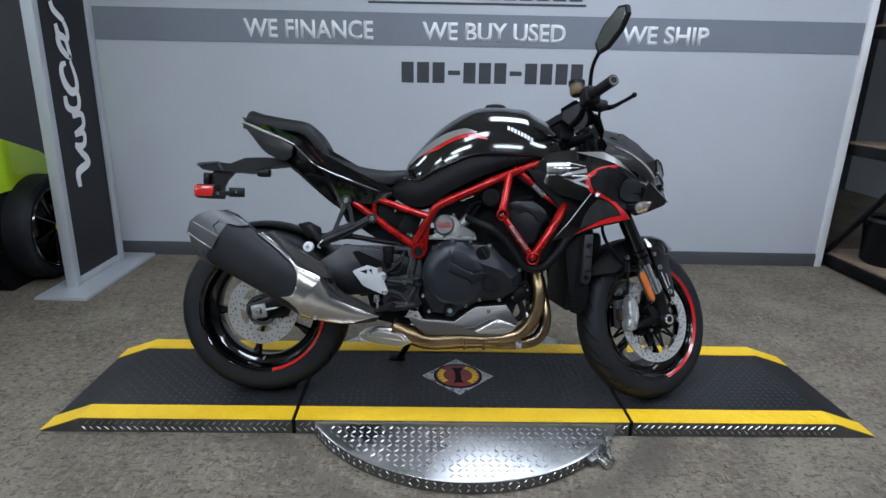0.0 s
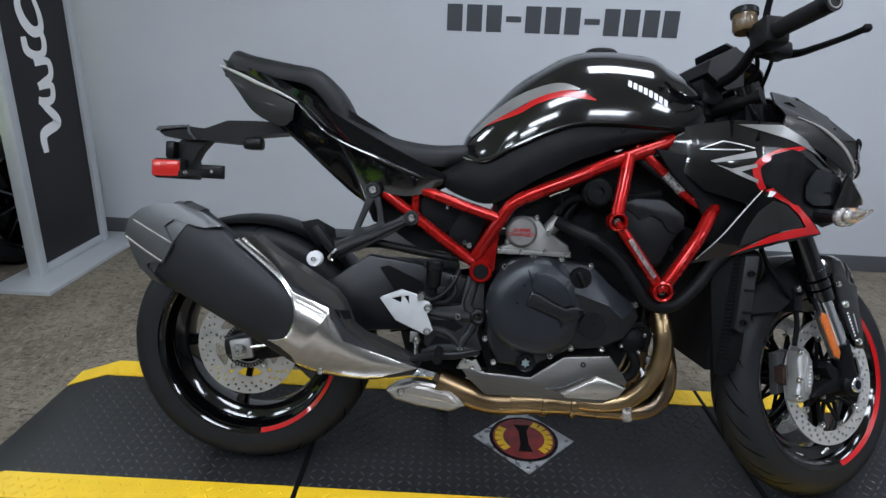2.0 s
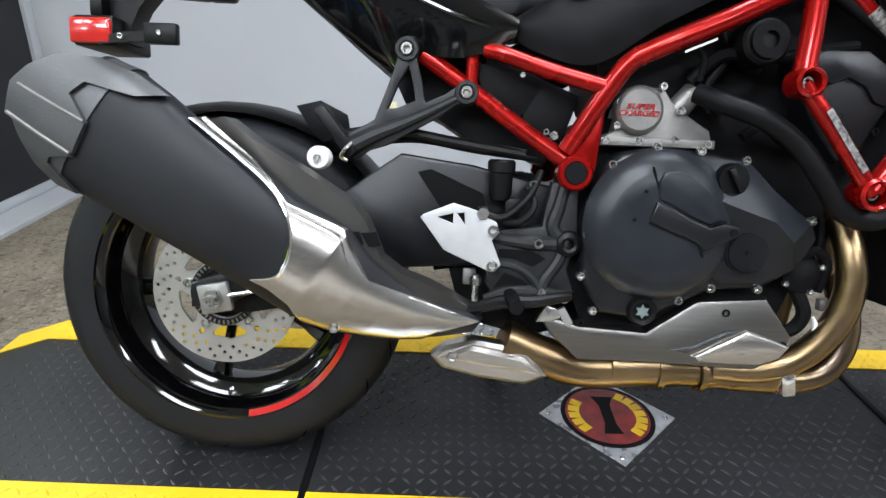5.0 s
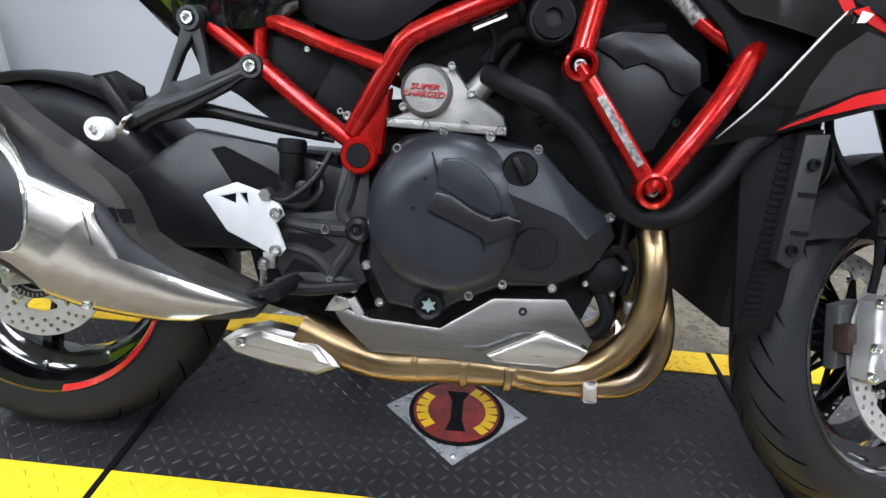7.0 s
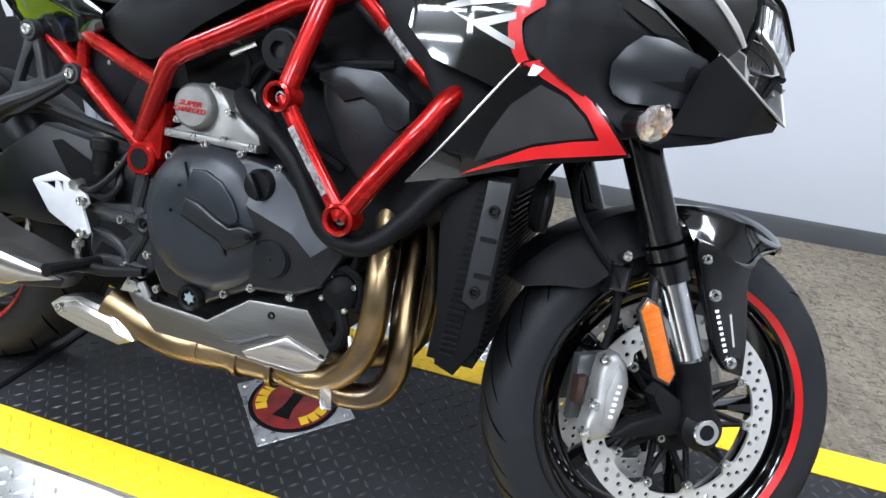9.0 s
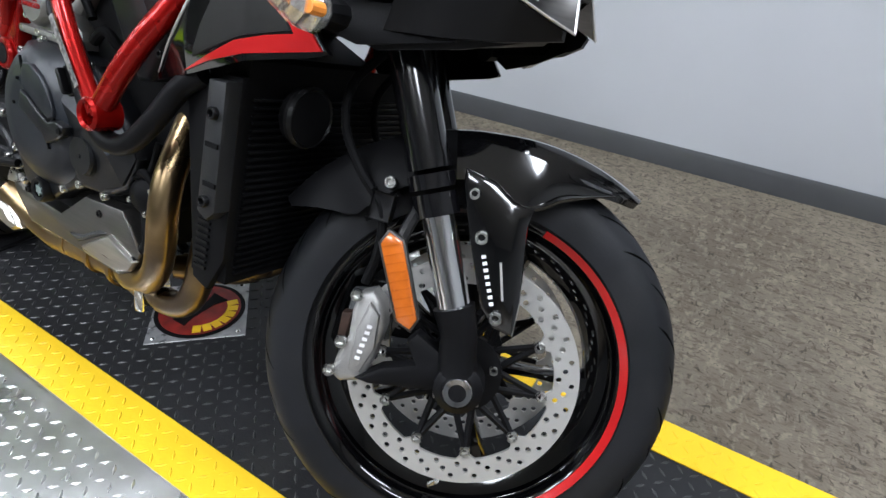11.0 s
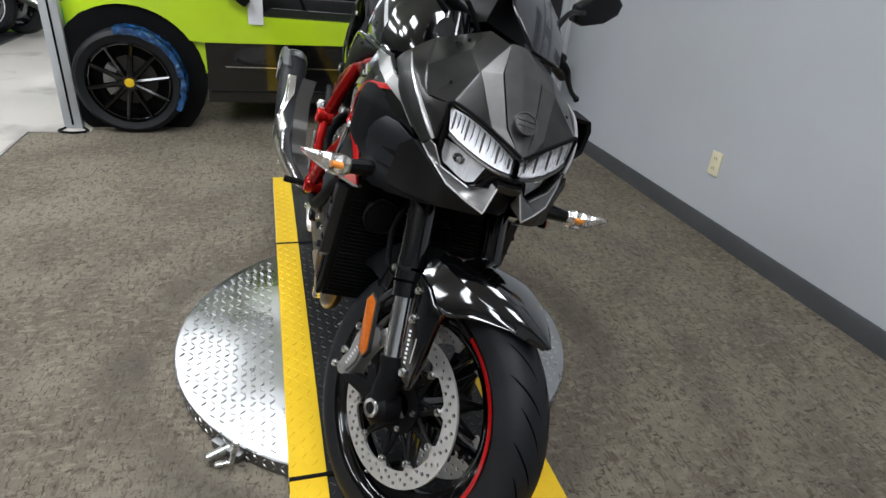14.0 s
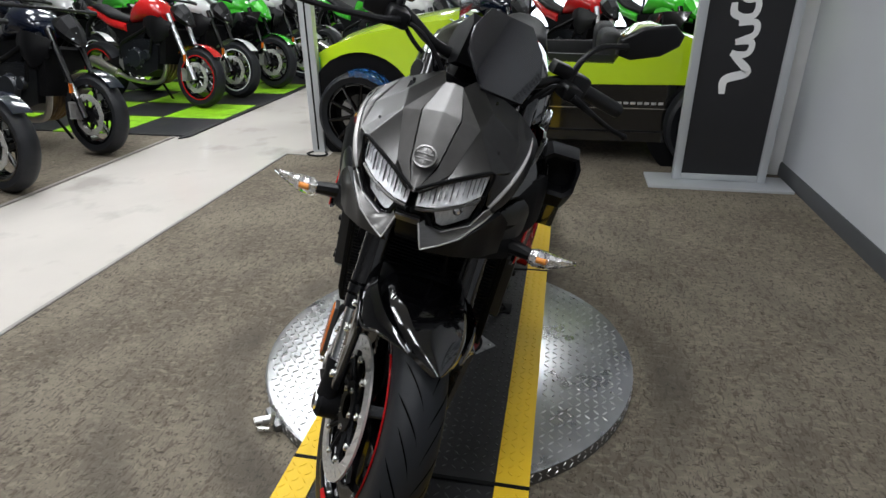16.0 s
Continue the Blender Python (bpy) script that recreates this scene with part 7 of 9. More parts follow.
    part("side_edge", tube([P(0.545, 0.170, 0.950), P(0.591, 0.173, 0.931), P(0.628, 0.168, 0.910), P(0.662, 0.158, 0.887), P(0.690, 0.144, 0.862), P(0.707, 0.132, 0.843)], [0.001, 0.0028, 0.0036, 0.0044, 0.0046, 0.0030], 6, 30), M_SILVERD, cs_, "bright cowl edge line")
    part("cowl_side", panel([P(0.520, 0.166, 0.954), P(0.591, 0.172, 0.930), P(0.662, 0.157, 0.886), P(0.706, 0.131, 0.844)], [P(0.505, 0.185, 0.925), P(0.575, 0.182, 0.885), P(0.645, 0.165, 0.850), P(0.690, 0.142, 0.826)], 0.003, 0.006, 24, 5, inward=(0, -sgn, 0)), M_INLAY, bike, "dark graphite lower cowl side", smooth=50)
    # bright-edged band that runs under the lamps into the fang
    inner = [P(0.690, 0.141, 0.842), P(0.712, 0.126, 0.834), P(0.722, 0.108, 0.803), P(0.755, 0.060, 0.787), P(0.785, 0.022, 0.806)]
    outer = [P(0.672, 0.150, 0.838), P(0.706, 0.131, 0.814), P(0.752, 0.098, 0.784), P(0.778, 0.066, 0.771), P(0.797, 0.037, 0.762)]
    ck = part("cowl_fang", panel(inner, outer, 0.0, 0.006, 24, 4, False, (-0.7, -sgn * 0.3, 0.2)), M_CHEEK, bike, "bright graphite band and fang under the headlight", smooth=25)
    part("fang_edge", tube(outer[:1] + outer[1:4] + [outer[4], inner[4]], 0.0017, 6, 40, True), M_SILVERD, ck)
    part("fang_edge", tube(inner[:4], 0.0012, 6, 30, True), M_SILVERD, ck)
    b = bmesh.new()
    q = [Vector(outer[4]), Vector(inner[4]), Vector(P(0.762, 0.024, 0.776))]
    vs = [b.verts.new(p) for p in q] + [b.verts.new(p + Vector((-0.012, sgn * 0.008, 0.004))) for p in q]
    b.faces.new(vs[:3])
    b.faces.new(vs[3:][::-1])
    for k in range(3):
        b.faces.new((vs[k], vs[(k + 1) % 3], vs[3 + (k + 1) % 3], vs[3 + k]))
    part("fang_flank", b, M_CHEEK, ck, smooth=0)
    part("chin_wing", panel([P(0.662, 0.174, 0.806), P(0.680, 0.158, 0.828), P(0.745, 0.106, 0.784), P(0.786, 0.046, 0.763)], [P(0.640, 0.172, 0.726), P(0.69, 0.144, 0.730), P(0.74, 0.096, 0.738), P(0.784, 0.040, 0.752)], 0.0, 0.01, 20, 6, False, (0, -sgn, 0)), M_BLKPL, bike, "satin black chin wing")
    # indicator on a short stalk
    ind = part("indicator", tube([P(0.585, 0.165, 0.727), P(0.602, 0.21, 0.730), P(0.612, 0.240, 0.730)], [0.019, 0.016, 0.013], 10), M_BLKPL, bike, "clear front indicator on black stalk")
    b = bmesh.new()
    loft(b, [ellipse_ring(P(0.615 + dx, y, 0.730 + dz), (0.2, 0, 1), (1, 0, -0.2), hh, hw, 9, 2.0) for y, hh, hw, dz, dx in ((0.236, 0.015, 0.012, 0, 0), (0.250, 0.022, 0.018, 0, 0.002), (0.275, 0.020, 0.017, 0.002, 0.004), (0.305, 0.011, 0.010, 0.008, 0.006), (0.332, 0.003, 0.003, 0.016, 0.008))])
    part("indicator_lens", b, M_GLASS, ind, "clear faceted lens", smooth=0).visible_shadow = False
    b = bmesh.new()
    loft(b, [ellipse_ring(P(0.612 + dx, y, 0.730 + dz), (0.2, 0, 1), (1, 0, -0.2), hh, hw, 7, 2.0) for y, hh, hw, dz, dx in ((0.238, 0.012, 0.009, 0, 0), (0.254, 0.018, 0.013, 0, 0.002), (0.266, 0.012, 0.009, 0.002, 0.003), (0.276, 0.016, 0.012, 0.002, 0.004), (0.290, 0.009, 0.007, 0.005, 0.005), (0.300, 0.010, 0.008, 0.008, 0.006), (0.324, 0.002, 0.002, 0.014, 0.008))])
    part("indicator_reflector", b, M_CRYSTAL, ind, "silvered reflector", smooth=0)
    part("indicator_bulb", tube([P(0.626, 0.252, 0.732), P(0.628, 0.272, 0.733)], 0.0055, 10), M_ORBULB, ind, "amber bulb")
part("chin", prism([(0.66, 0.82), (0.745, 0.825), (0.783, 0.818), (0.785, 0.806), (0.764, 0.792), (0.755, 0.760), (0.74, 0.745), (0.66, 0.728)], -0.024, 0.024, 0.004), M_BLKPL, bike, "black chin under the headlight")
part("chin_bridge", prism([(0.782, 0.800), (0.789, 0.812), (0.782, 0.814), (0.774, 0.802)], -0.023, 0.023, 0.002), M_CHEEK, bike, "bright bridge between the fangs")
part("nose_core", prism([(0.46, 0.98), (0.56, 0.995), (0.64, 0.945), (0.665, 0.90), (0.655, 0.80), (0.64, 0.75), (0.48, 0.80)], -0.098, 0.098, 0.02), M_DEEP, bike)

# ---- radiator and front of engine ----
part("radiator", prism([(0.40, 0.64), (0.47, 0.66), (0.455, 0.36), (0.385, 0.36)], -0.19, 0.19, 0.008), M_DEEP, bike, "black radiator with shroud")
for sgn in (-1, 1):
    rb = part("radiator_bracket", prism([(0.436, 0.632), (0.468, 0.634), (0.462, 0.470), (0.446, 0.455), (0.428, 0.465)], sgn * 0.195, sgn * 0.222, 0.005), M_HANGER, bike, "charcoal slotted radiator bracket")
    for z in (0.555, 0.505):
        part("slot", box(0.440, 0.462, sgn * 0.2215, sgn * 0.224, z - 0.003, z + 0.003), M_DEEP, rb)
    bolt(rb, 0.452, sgn * 0.223, 0.594, 0.008, M_BLKPL, (0, sgn, 0))
    bolt(rb, 0.445, sgn * 0.223, 0.482, 0.008, M_BLKPL, (0, sgn, 0))
    part("radiator_shroud", prism([(0.37, 0.60), (0.44, 0.64), (0.47, 0.64), (0.46, 0.40), (0.43, 0.345), (0.40, 0.355)], sgn * 0.188, sgn * 0.20, 0.004), M_DEEP, bike)
fb = bmesh.new()
for i in range(26):
    z = 0.375 + i * 0.0095
    add_box(fb, 0.405 + 0.016 * i / 26, 0.428 + 0.016 * i / 26, -0.2035, -0.199, z, z + 0.004)
    add_box(fb, 0.456 + 0.012 * i / 26, 0.462 + 0.012 * i / 26, -0.18, 0.18, z, z + 0.003)
tagged(part("radiator_fin", fb, M_BLKPL, bike, smooth=0), kind="stuff")
hn = part("horn", lathe([(0.0, 0.012), (0.02, 0.014), (0.034, 0.010), (0.040, 0.0), (0.036, -0.012), (0.0, -0.02)], (0, 0, 0), "x", 28), M_DEEP, bike, "round black horn")
hn.matrix_basis = Matrix.Translation((0.50, -0.12, 0.60))
part("horn_ring", lathe([(0.036, 0.009), (0.038, 0.0115), (0.0405, 0.006)], (0, 0, 0), "x", 28), M_BLKPL, hn)

# ---- steered front end: fork, fender, calipers, bars ----
A3 = AX_D
FW = A3.cross(Vector((0, 1, 0))) * -1      # ahead of the fork, at right angles to it
if FW.x < 0:
    FW = -FW


def fk(k, y, f=0.0):
    """A place on the fork: k along it from the axle, f ahead of it."""
    return FA + A3 * k + Vector((0, y, 0)) + FW * f


LEG, FO = 0.117, 0.012      # half the distance of the legs, and how far they stand ahead of the axle line
steered(part("lower_fork_clamp", tube([fk(0.56, -LEG - 0.03, FO), fk(0.565, -0.06, -0.02), fk(0.565, 0.06, -0.02), fk(0.56, LEG + 0.03, FO)], 0.026, 12, straight=True), M_DEEP, bike, "black lower fork clamp"))
steered(part("upper_fork_clamp", tube([fk(0.745, -LEG - 0.03, FO), fk(0.75, -0.06, -0.02), fk(0.75, 0.06, -0.02), fk(0.745, LEG + 0.03, FO)], 0.020, 12, straight=True), M_BLKPL, bike, "black upper fork clamp"))


def at(pts):
    """Outline points given from the front axle."""
    return [(FA.x + p[0], FA.z + p[1]) for p in pts]


for sgn in (-1, 1):
    y = sgn * LEG
    leg = steered(part("fork_leg", tube([fk(0.30, y, FO), fk(0.78, y, FO)], 0.0275, 24), M_FORKT, bike, "black upside-down fork leg with bright stanchion"))
    for k0, k1, r in ((0.222, 0.250, 0.0285), (0.256, 0.274, 0.030), (0.280, 0.30, 0.029)):
        part("fork_collar", tube([fk(k0, y, FO), fk(k1, y, FO)], r, 24), M_FORKT, leg)
    part("stanchion", tube([fk(0.085, y, FO), fk(0.225, y, FO)], 0.0215, 24), M_CHROME, leg, "bright chromed stanchion")
    part("axle_carrier", tube([fk(-0.01, y, 0.0), fk(0.03, y, 0.004), fk(0.07, y, FO), fk(0.105, y, FO)], [0.027, 0.025, 0.024, 0.027], 20, 20), M_MATTE, leg, "black axle carrier")
    part("axle_eye", lathe([(0.015, y + sgn * 0.022), (0.022, y + sgn * 0.022), (0.032, y + sgn * 0.014), (0.034, y - sgn * 0.026), (0.015, y - sgn * 0.026)], FA, "y", 28, closed=True), M_MATTE, leg)
    part("axle_end", lathe([(0.0115, y + sgn * 0.014), (0.0115, y + sgn * 0.026), (0.0180, y + sgn * 0.0265), (0.0195, y + sgn * 0.024), (0.0195, y + sgn * 0.014)], FA, "y", 28, closed=True), M_CHROME, leg, "bright hollow axle end")
    part("caliper_mount", prism(at([(-0.069, 0.054), (-0.031, 0.035), (-0.016, 0.049), (0.008, 0.024), (-0.003, -0.008), (-0.045, -0.019), (-0.115, -0.032), (-0.135, -0.030), (-0.105, -0.005), (-0.062, 0.012), (-0.080, 0.038)]), y - sgn * 0.022, y + sgn * 0.004, 0.006), M_MATTE, leg, "black forged caliper arm")
    cal = part("caliper", prism(at([(-0.156, 0.080), (-0.138, 0.090), (-0.121, 0.076), (-0.112, 0.045), (-0.117, 0.0), (-0.125, -0.034), (-0.154, -0.044), (-0.169, -0.036), (-0.166, -0.010), (-0.157, 0.020), (-0.160, 0.055)]), sgn * 0.078, sgn * 0.112, 0.009, 3), M_CAST, leg, "grey cast four-piston brake caliper")
    part("caliper_rib", prism(at([(-0.138, 0.075), (-0.122, 0.060), (-0.118, 0.015), (-0.130, -0.022), (-0.146, -0.020), (-0.148, 0.03)]), sgn * 0.111, sgn * 0.117, 0.005, 2), M_CAST, cal)
    part("caliper_inner", prism(at([(-0.175, 0.07), (-0.13, 0.08), (-0.12, -0.02), (-0.175, -0.03)]), sgn * 0.040, sgn * 0.062, 0.006), M_CAP, leg)
    part("brake_pad", prism(at([(-0.178, 0.040), (-0.164, 0.044), (-0.166, -0.005), (-0.177, 0.0)]), sgn * 0.056, sgn * 0.080, 0.002), M_COPPER, leg, "rusty brown brake pad")
    for i in range(6):
        part("maker_mark_bar", turned(box(-0.0034, 0.0034, -0.0005, 0.0005, -0.0022, 0.0022), Matrix.Translation((FA.x - 0.137 + i * 0.0012, sgn * 0.1172, FA.z - 0.002 + i * 0.009))), M_WHITED, cal)
    for x, z in ((-0.170, -0.030), (-0.164, 0.012), (-0.158, 0.078), (-0.112, -0.022)):
        bolt(cal, FA.x + x, sgn * 0.112, FA.z + z, 0.008, axis=(0, sgn, 0))
    rf = part("reflector", prism([(-0.012, -0.050), (0.002, -0.064), (0.014, -0.052), (0.014, 0.046), (0.0, 0.060), (-0.014, 0.048)], y + sgn * 0.027, y + sgn * 0.036, 0.004), M_AMBER, leg, "amber fork side reflector")
    rf.matrix_basis = Matrix.Translation((0.634, 0, 0.421)) @ Matrix.Rotation(radians(-24.9), 4, "Y")
    rim_ = part("reflector_rim", prism([(-0.0145, -0.051), (0.002, -0.0675), (0.0165, -0.053), (0.0165, 0.047), (0.0, 0.0635), (-0.0165, 0.049)], y + sgn * 0.024, y + sgn * 0.0335, 0.002), M_GUARD, leg, "dull metal rim of the reflector")
    rim_.matrix_basis = rf.matrix_basis.copy()
    for k in range(9):
        row_ = part("reflector_ridge", box(-0.0115, 0.0115, y + sgn * 0.0355, y + sgn * 0.0364, -0.0455 + 0.011 * k, -0.0440 + 0.011 * k), M_AMBERD, leg)
        row_.matrix_basis = rf.matrix_basis.copy()
    part("reflector_stay", tube([fk(0.235, y, -0.01), fk(0.20, y + sgn * 0.02, -0.035), fk(0.16, y + sgn * 0.026, -0.045)], 0.008, 8), M_BLKPL, leg)
    part("brake_hose", tube([(0.585, sgn * 0.095, 0.392), (0.592, sgn * 0.098, 0.44), (0.583, sgn * 0.10, 0.493), (0.545, sgn * 0.10, 0.535), (0.51, sgn * 0.09, 0.585), (0.505, sgn * 0.075, 0.64), (0.54, sgn * 0.06, 0.70), (0.55, sgn * 0.05, 0.76)], 0.0062, 8, 50), M_DEEP, leg)
    part("hose_clip", box(0.570, 0.598, sgn * 0.085, sgn * 0.105, 0.478, 0.515, 0.005), M_BLKPL, leg)
    bolt(leg, 0.588, sgn * 0.106, 0.53, 0.008, axis=(0, sgn, 0))
    # fender stay with a row of pale marks
    ys = sgn * 0.134
    sp_ = part("fender_stay", prism([(0.677, 0.572), (0.679, 0.552), (0.704, 0.488), (0.738, 0.412), (0.760, 0.390), (0.787, 0.385), (0.784, 0.432), (0.768, 0.521), (0.770, 0.545), (0.744, 0.548), (0.718, 0.565)], sgn * 0.120, ys, 0.005), M_GLOSSBLK, leg, "gloss black fender stay with pale marks")
    for i in range(8):
        f = (i + 0.5) / 8
        part("stay_mark", turned(box(-0.0028, 0.0028, ys - 0.0005, ys + 0.0005, -0.0022, 0.0022), Matrix.Translation((0.724 + 0.028 * f, 0, 0.478 - 0.062 * f)) @ Matrix.Rotation(radians(-24), 4, "Y")), M_WHITED, sp_)
    part("stay_mark", turned(box(-0.0015, 0.0015, ys - 0.0005, ys + 0.0005, -0.024, 0.024), Matrix.Translation((0.755, 0, 0.450)) @ Matrix.Rotation(radians(-18), 4, "Y")), M_SILVERD, sp_)
    bolt(sp_, 0.717, ys, 0.496, 0.0085, axis=(0, sgn, 0))
    bolt(sp_, 0.760, ys, 0.404, 0.0085, axis=(0, sgn, 0))
    bolt(sp_, 0.695, ys, 0.545, 0.007, axis=(0, sgn, 0))
# front fender: pointed ahead, its sides drawn down to the stays, its rear end cut to a point
b = bmesh.new()
rows = []
for i in range(34):
    u = i / 33
    ang = 58.5 + 92 * u
    a = radians(ang)
    r = float(np.interp(ang, [58.5, 75, 95, 115, 150.5], [0.339, 0.334, 0.330, 0.334, 0.347]))
    half = float(np.interp(ang, [58.5, 62, 68, 76, 88, 130, 150.5], [0.006, 0.030, 0.057, 0.082, 0.104, 0.100, 0.066]))
    drop = float(np.interp(ang, [58.5, 66, 78, 95, 120, 138, 150.5], [0.006, 0.022, 0.045, 0.055, 0.060, 0.075, 0.012]))
    ring = []
    for v in np.linspace(-1, 1, 19):
        k = abs(float(v))
        fold = max(0.0, (k - 0.72) / 0.28)
        rr = r - 0.010 * k ** 2 - drop * fold ** 1.1
        ring.append(FA + Vector((rr * math.cos(a), half * float(v) * (1 if k < 0.72 else 1 + 0.03 * (1 - fold)), rr * math.sin(a))))
    rows.append(ring)
loft(b, rows[:18], closed=False)
fend = steered(part("front_fender", b, M_GLOSSBLK, bike, "gloss black front fender with pointed tip", smooth=28))
b = bmesh.new()
loft(b, rows[17:], closed=False)
part("fender_rear", b, M_MATTE, fend, "matt black rear half of the fender", smooth=28)
for sgn in (-1, 1):
    part("fender_side", panel([(0.660, sgn * 0.104, 0.604), (0.70, sgn * 0.110, 0.608), (0.755, sgn * 0.106, 0.606), (0.80, sgn * 0.090, 0.598), (0.865, sgn * 0.052, 0.590)], [(0.676, sgn * 0.126, 0.566), (0.715, sgn * 0.130, 0.556), (0.755, sgn * 0.126, 0.538), (0.800, sgn * 0.100, 0.570), (0.868, sgn * 0.056, 0.583)], 0.002, 0.004, 24, 5, inward=(0, -sgn, 0)), M_GLOSSBLK, fend, "", smooth=40)
    part("fender_crease", tube([(0.735, sgn * 0.129, 0.548), (0.770, sgn * 0.122, 0.546), (0.805, sgn * 0.096, 0.566), (0.872, sgn * 0.052, 0.586)], [0.003, 0.004, 0.004, 0.001], 6, 24), M_GLOSSBLK, fend)

# handlebar
hb = steered(part("handlebar", tube([(0.298, -0.41, 1.050), (0.325, -0.30, 1.062), (0.36, -0.20, 1.065), (0.385, -0.10, 1.03), (0.385, 0.10, 1.03), (0.36, 0.20, 1.065), (0.325, 0.30, 1.062), (0.298, 0.41, 1.050)], 0.0125, 14, 60), M_BLKPL, bike, "black tapered handlebar"))
part("bar_clamp", box(0.345, 0.415, -0.06, 0.06, 0.975, 1.045, 0.012), M_BLKPL, hb)
for sgn in (-1, 1):
    part("grip", tube([(0.2985, sgn * 0.402, 1.0495), (0.327, sgn * 0.280, 1.0625)], 0.0185, 16), M_SEAT, hb, "black rubber grip")
    part("bar_end", tube([(0.294, sgn * 0.418, 1.0475), (0.2985, sgn * 0.40, 1.0495)], 0.0185, 18), M_BLKPL, hb)
    be = part("bar_end_ring", lathe([(0.0115, -0.001), (0.0115, 0.002), (0.0140, 0.002), (0.0145, -0.001)], (0, 0, 0), "z", 24, closed=True), M_CASTD, hb, "dull metal bar end ring")
    be.matrix_basis = Matrix.Translation((0.2935, sgn * 0.4195, 1.0473)) @ Vector((-0.23, sgn, -0.12)).to_track_quat("Z", "Y").to_matrix().to_4x4()
    part("switch_box", turned(box(-0.028, 0.030, -0.032, 0.030, -0.030, 0.032, 0.011), Matrix.Translation((0.335, sgn * 0.248, 1.064)) @ Matrix.Rotation(radians(sgn * 14), 4, "Z")), M_BLKPL, hb, "black switch housing")
    part("lever_perch", turned(box(-0.02, 0.055, -0.022, 0.022, -0.018, 0.018, 0.008), Matrix.Translation((0.375, sgn * 0.215, 1.056))), M_BLKPL, hb)
    part("lever", tube([(0.428, sgn * 0.215, 1.052), (0.436, sgn * 0.245, 1.045), (0.412, sgn * 0.30, 1.030), (0.385, sgn * 0.37, 1.014), (0.370, sgn * 0.424, 1.007)], [0.011, 0.0085, 0.007, 0.006, 0.0065], 10, 36), M_MATTE, hb, "black control lever")
    part("lever_ball", lathe([(0.0, -0.009), (0.006, -0.007), (0.009, 0.0), (0.006, 0.007), (0.0, 0.009)], (0.3685, sgn * 0.427, 1.0065), "y", 12), M_MATTE, hb)
    if sgn < 0:
        rs = part("fluid_reservoir", lathe([(0.0, 0.0), (0.022, 0.0), (0.026, 0.006), (0.026, 0.040), (0.0, 0.040)], (0.318, -0.205, 1.085), "z", 24), M_BOLDGOLD, hb, "smoky brown brake fluid reservoir")
        part("reservoir_cap", lathe([(0.0, 0.054), (0.024, 0.054), (0.029, 0.050), (0.029, 0.038), (0.0, 0.038)], (0.318, -0.205, 1.085), "z", 24), M_BLKPL, rs)
        part("reservoir_stay", tube([(0.35, -0.21, 1.065), (0.325, -0.207, 1.09)], 0.009, 8), M_BLKPL, hb)
    else:
        rs = part("fluid_reservoir", box(0.335, 0.375, 0.165, 0.215, 1.075, 1.105, 0.006), M_BLKPL, hb, "black clutch fluid reservoir")
    mi = part("mirror_stem", tube([(0.368, sgn * 0.215, 1.07), (0.362, sgn * 0.225, 1.13), (0.345, sgn * 0.262, 1.170), (0.325, sgn * 0.320, 1.190), (0.318, sgn * (0.36 if sgn < 0 else 0.335), 1.194)], [0.009, 0.007, 0.0065, 0.0085], 10, 30), M_BLKPL, hb, "black mirror on a curved stem")
    b = prism([(-0.068, -0.020), (-0.040, -0.038), (0.02, -0.040), (0.060, -0.022), (0.070, 0.004), (0.052, 0.032), (-0.01, 0.038), (-0.060, 0.018)], -0.011, 0.011, 0.008, 3)
    mh = part("mirror_housing", b, M_BLKPL, mi, "black angular mirror housing")
    mh.matrix_basis = Matrix.Translation((0.308, sgn * (0.415 if sgn < 0 else 0.388), 1.226)) @ Matrix.Rotation(radians(-90 - 8 * sgn), 4, "Z") @ Matrix.Rotation(radians(32 * sgn), 4, "Y") @ Matrix.Diagonal((-sgn * 1.2, 1, 0.95, 1))
    mg = part("mirror_glass", prism([(-0.060, -0.018), (-0.037, -0.033), (0.018, -0.035), (0.053, -0.019), (0.062, 0.004), (0.046, 0.027), (-0.01, 0.032), (-0.053, 0.015)], -0.0115, -0.0125), M_MIRROR, mi, "mirror glass darkened for a dimmer reflection")
    mg.matrix_basis = mh.matrix_basis.copy()
dash = steered(part("instrument_panel", prism([(0.340, 1.045), (0.350, 1.078), (0.435, 1.128), (0.462, 1.112), (0.458, 1.03), (0.40, 1.01)], -0.080, 0.080, 0.012, 3), M_BLKPL, bike, "black instrument panel housing"))
b = prism([(-0.045, 0.0), (0.045, 0.0), (0.085, 0.075), (0.080, 0.135), (0.05, 0.19), (-0.05, 0.19), (-0.080, 0.135), (-0.085, 0.075)], -0.004, 0.004, 0.003, 2, 'z')
turned(b, Matrix.Translation((0.574, 0, 1.020)) @ Matrix.Rotation(radians(43), 4, 'Y') @ Matrix.Rotation(radians(90), 4, 'Z'))
steered(part("fly_screen", b, M_DARKGLASS, bike, "small smoked fly screen"))
for pts in ([(0.36, -0.20, 1.05), (0.40, -0.16, 1.02), (0.42, -0.08, 0.98), (0.44, -0.05, 0.92)], [(0.36, 0.20, 1.05), (0.41, 0.15, 1.02), (0.43, 0.08, 0.97), (0.45, 0.04, 0.92)], [(0.40, -0.21, 1.055), (0.45, -0.16, 1.05), (0.48, -0.10, 1.0), (0.48, -0.06, 0.93)], [(0.40, 0.20, 1.06), (0.46, 0.14, 1.06), (0.48, 0.09, 1.0)]):
    steered(part("control_cable", tube(pts, 0.005, 8), M_DEEP, bike))
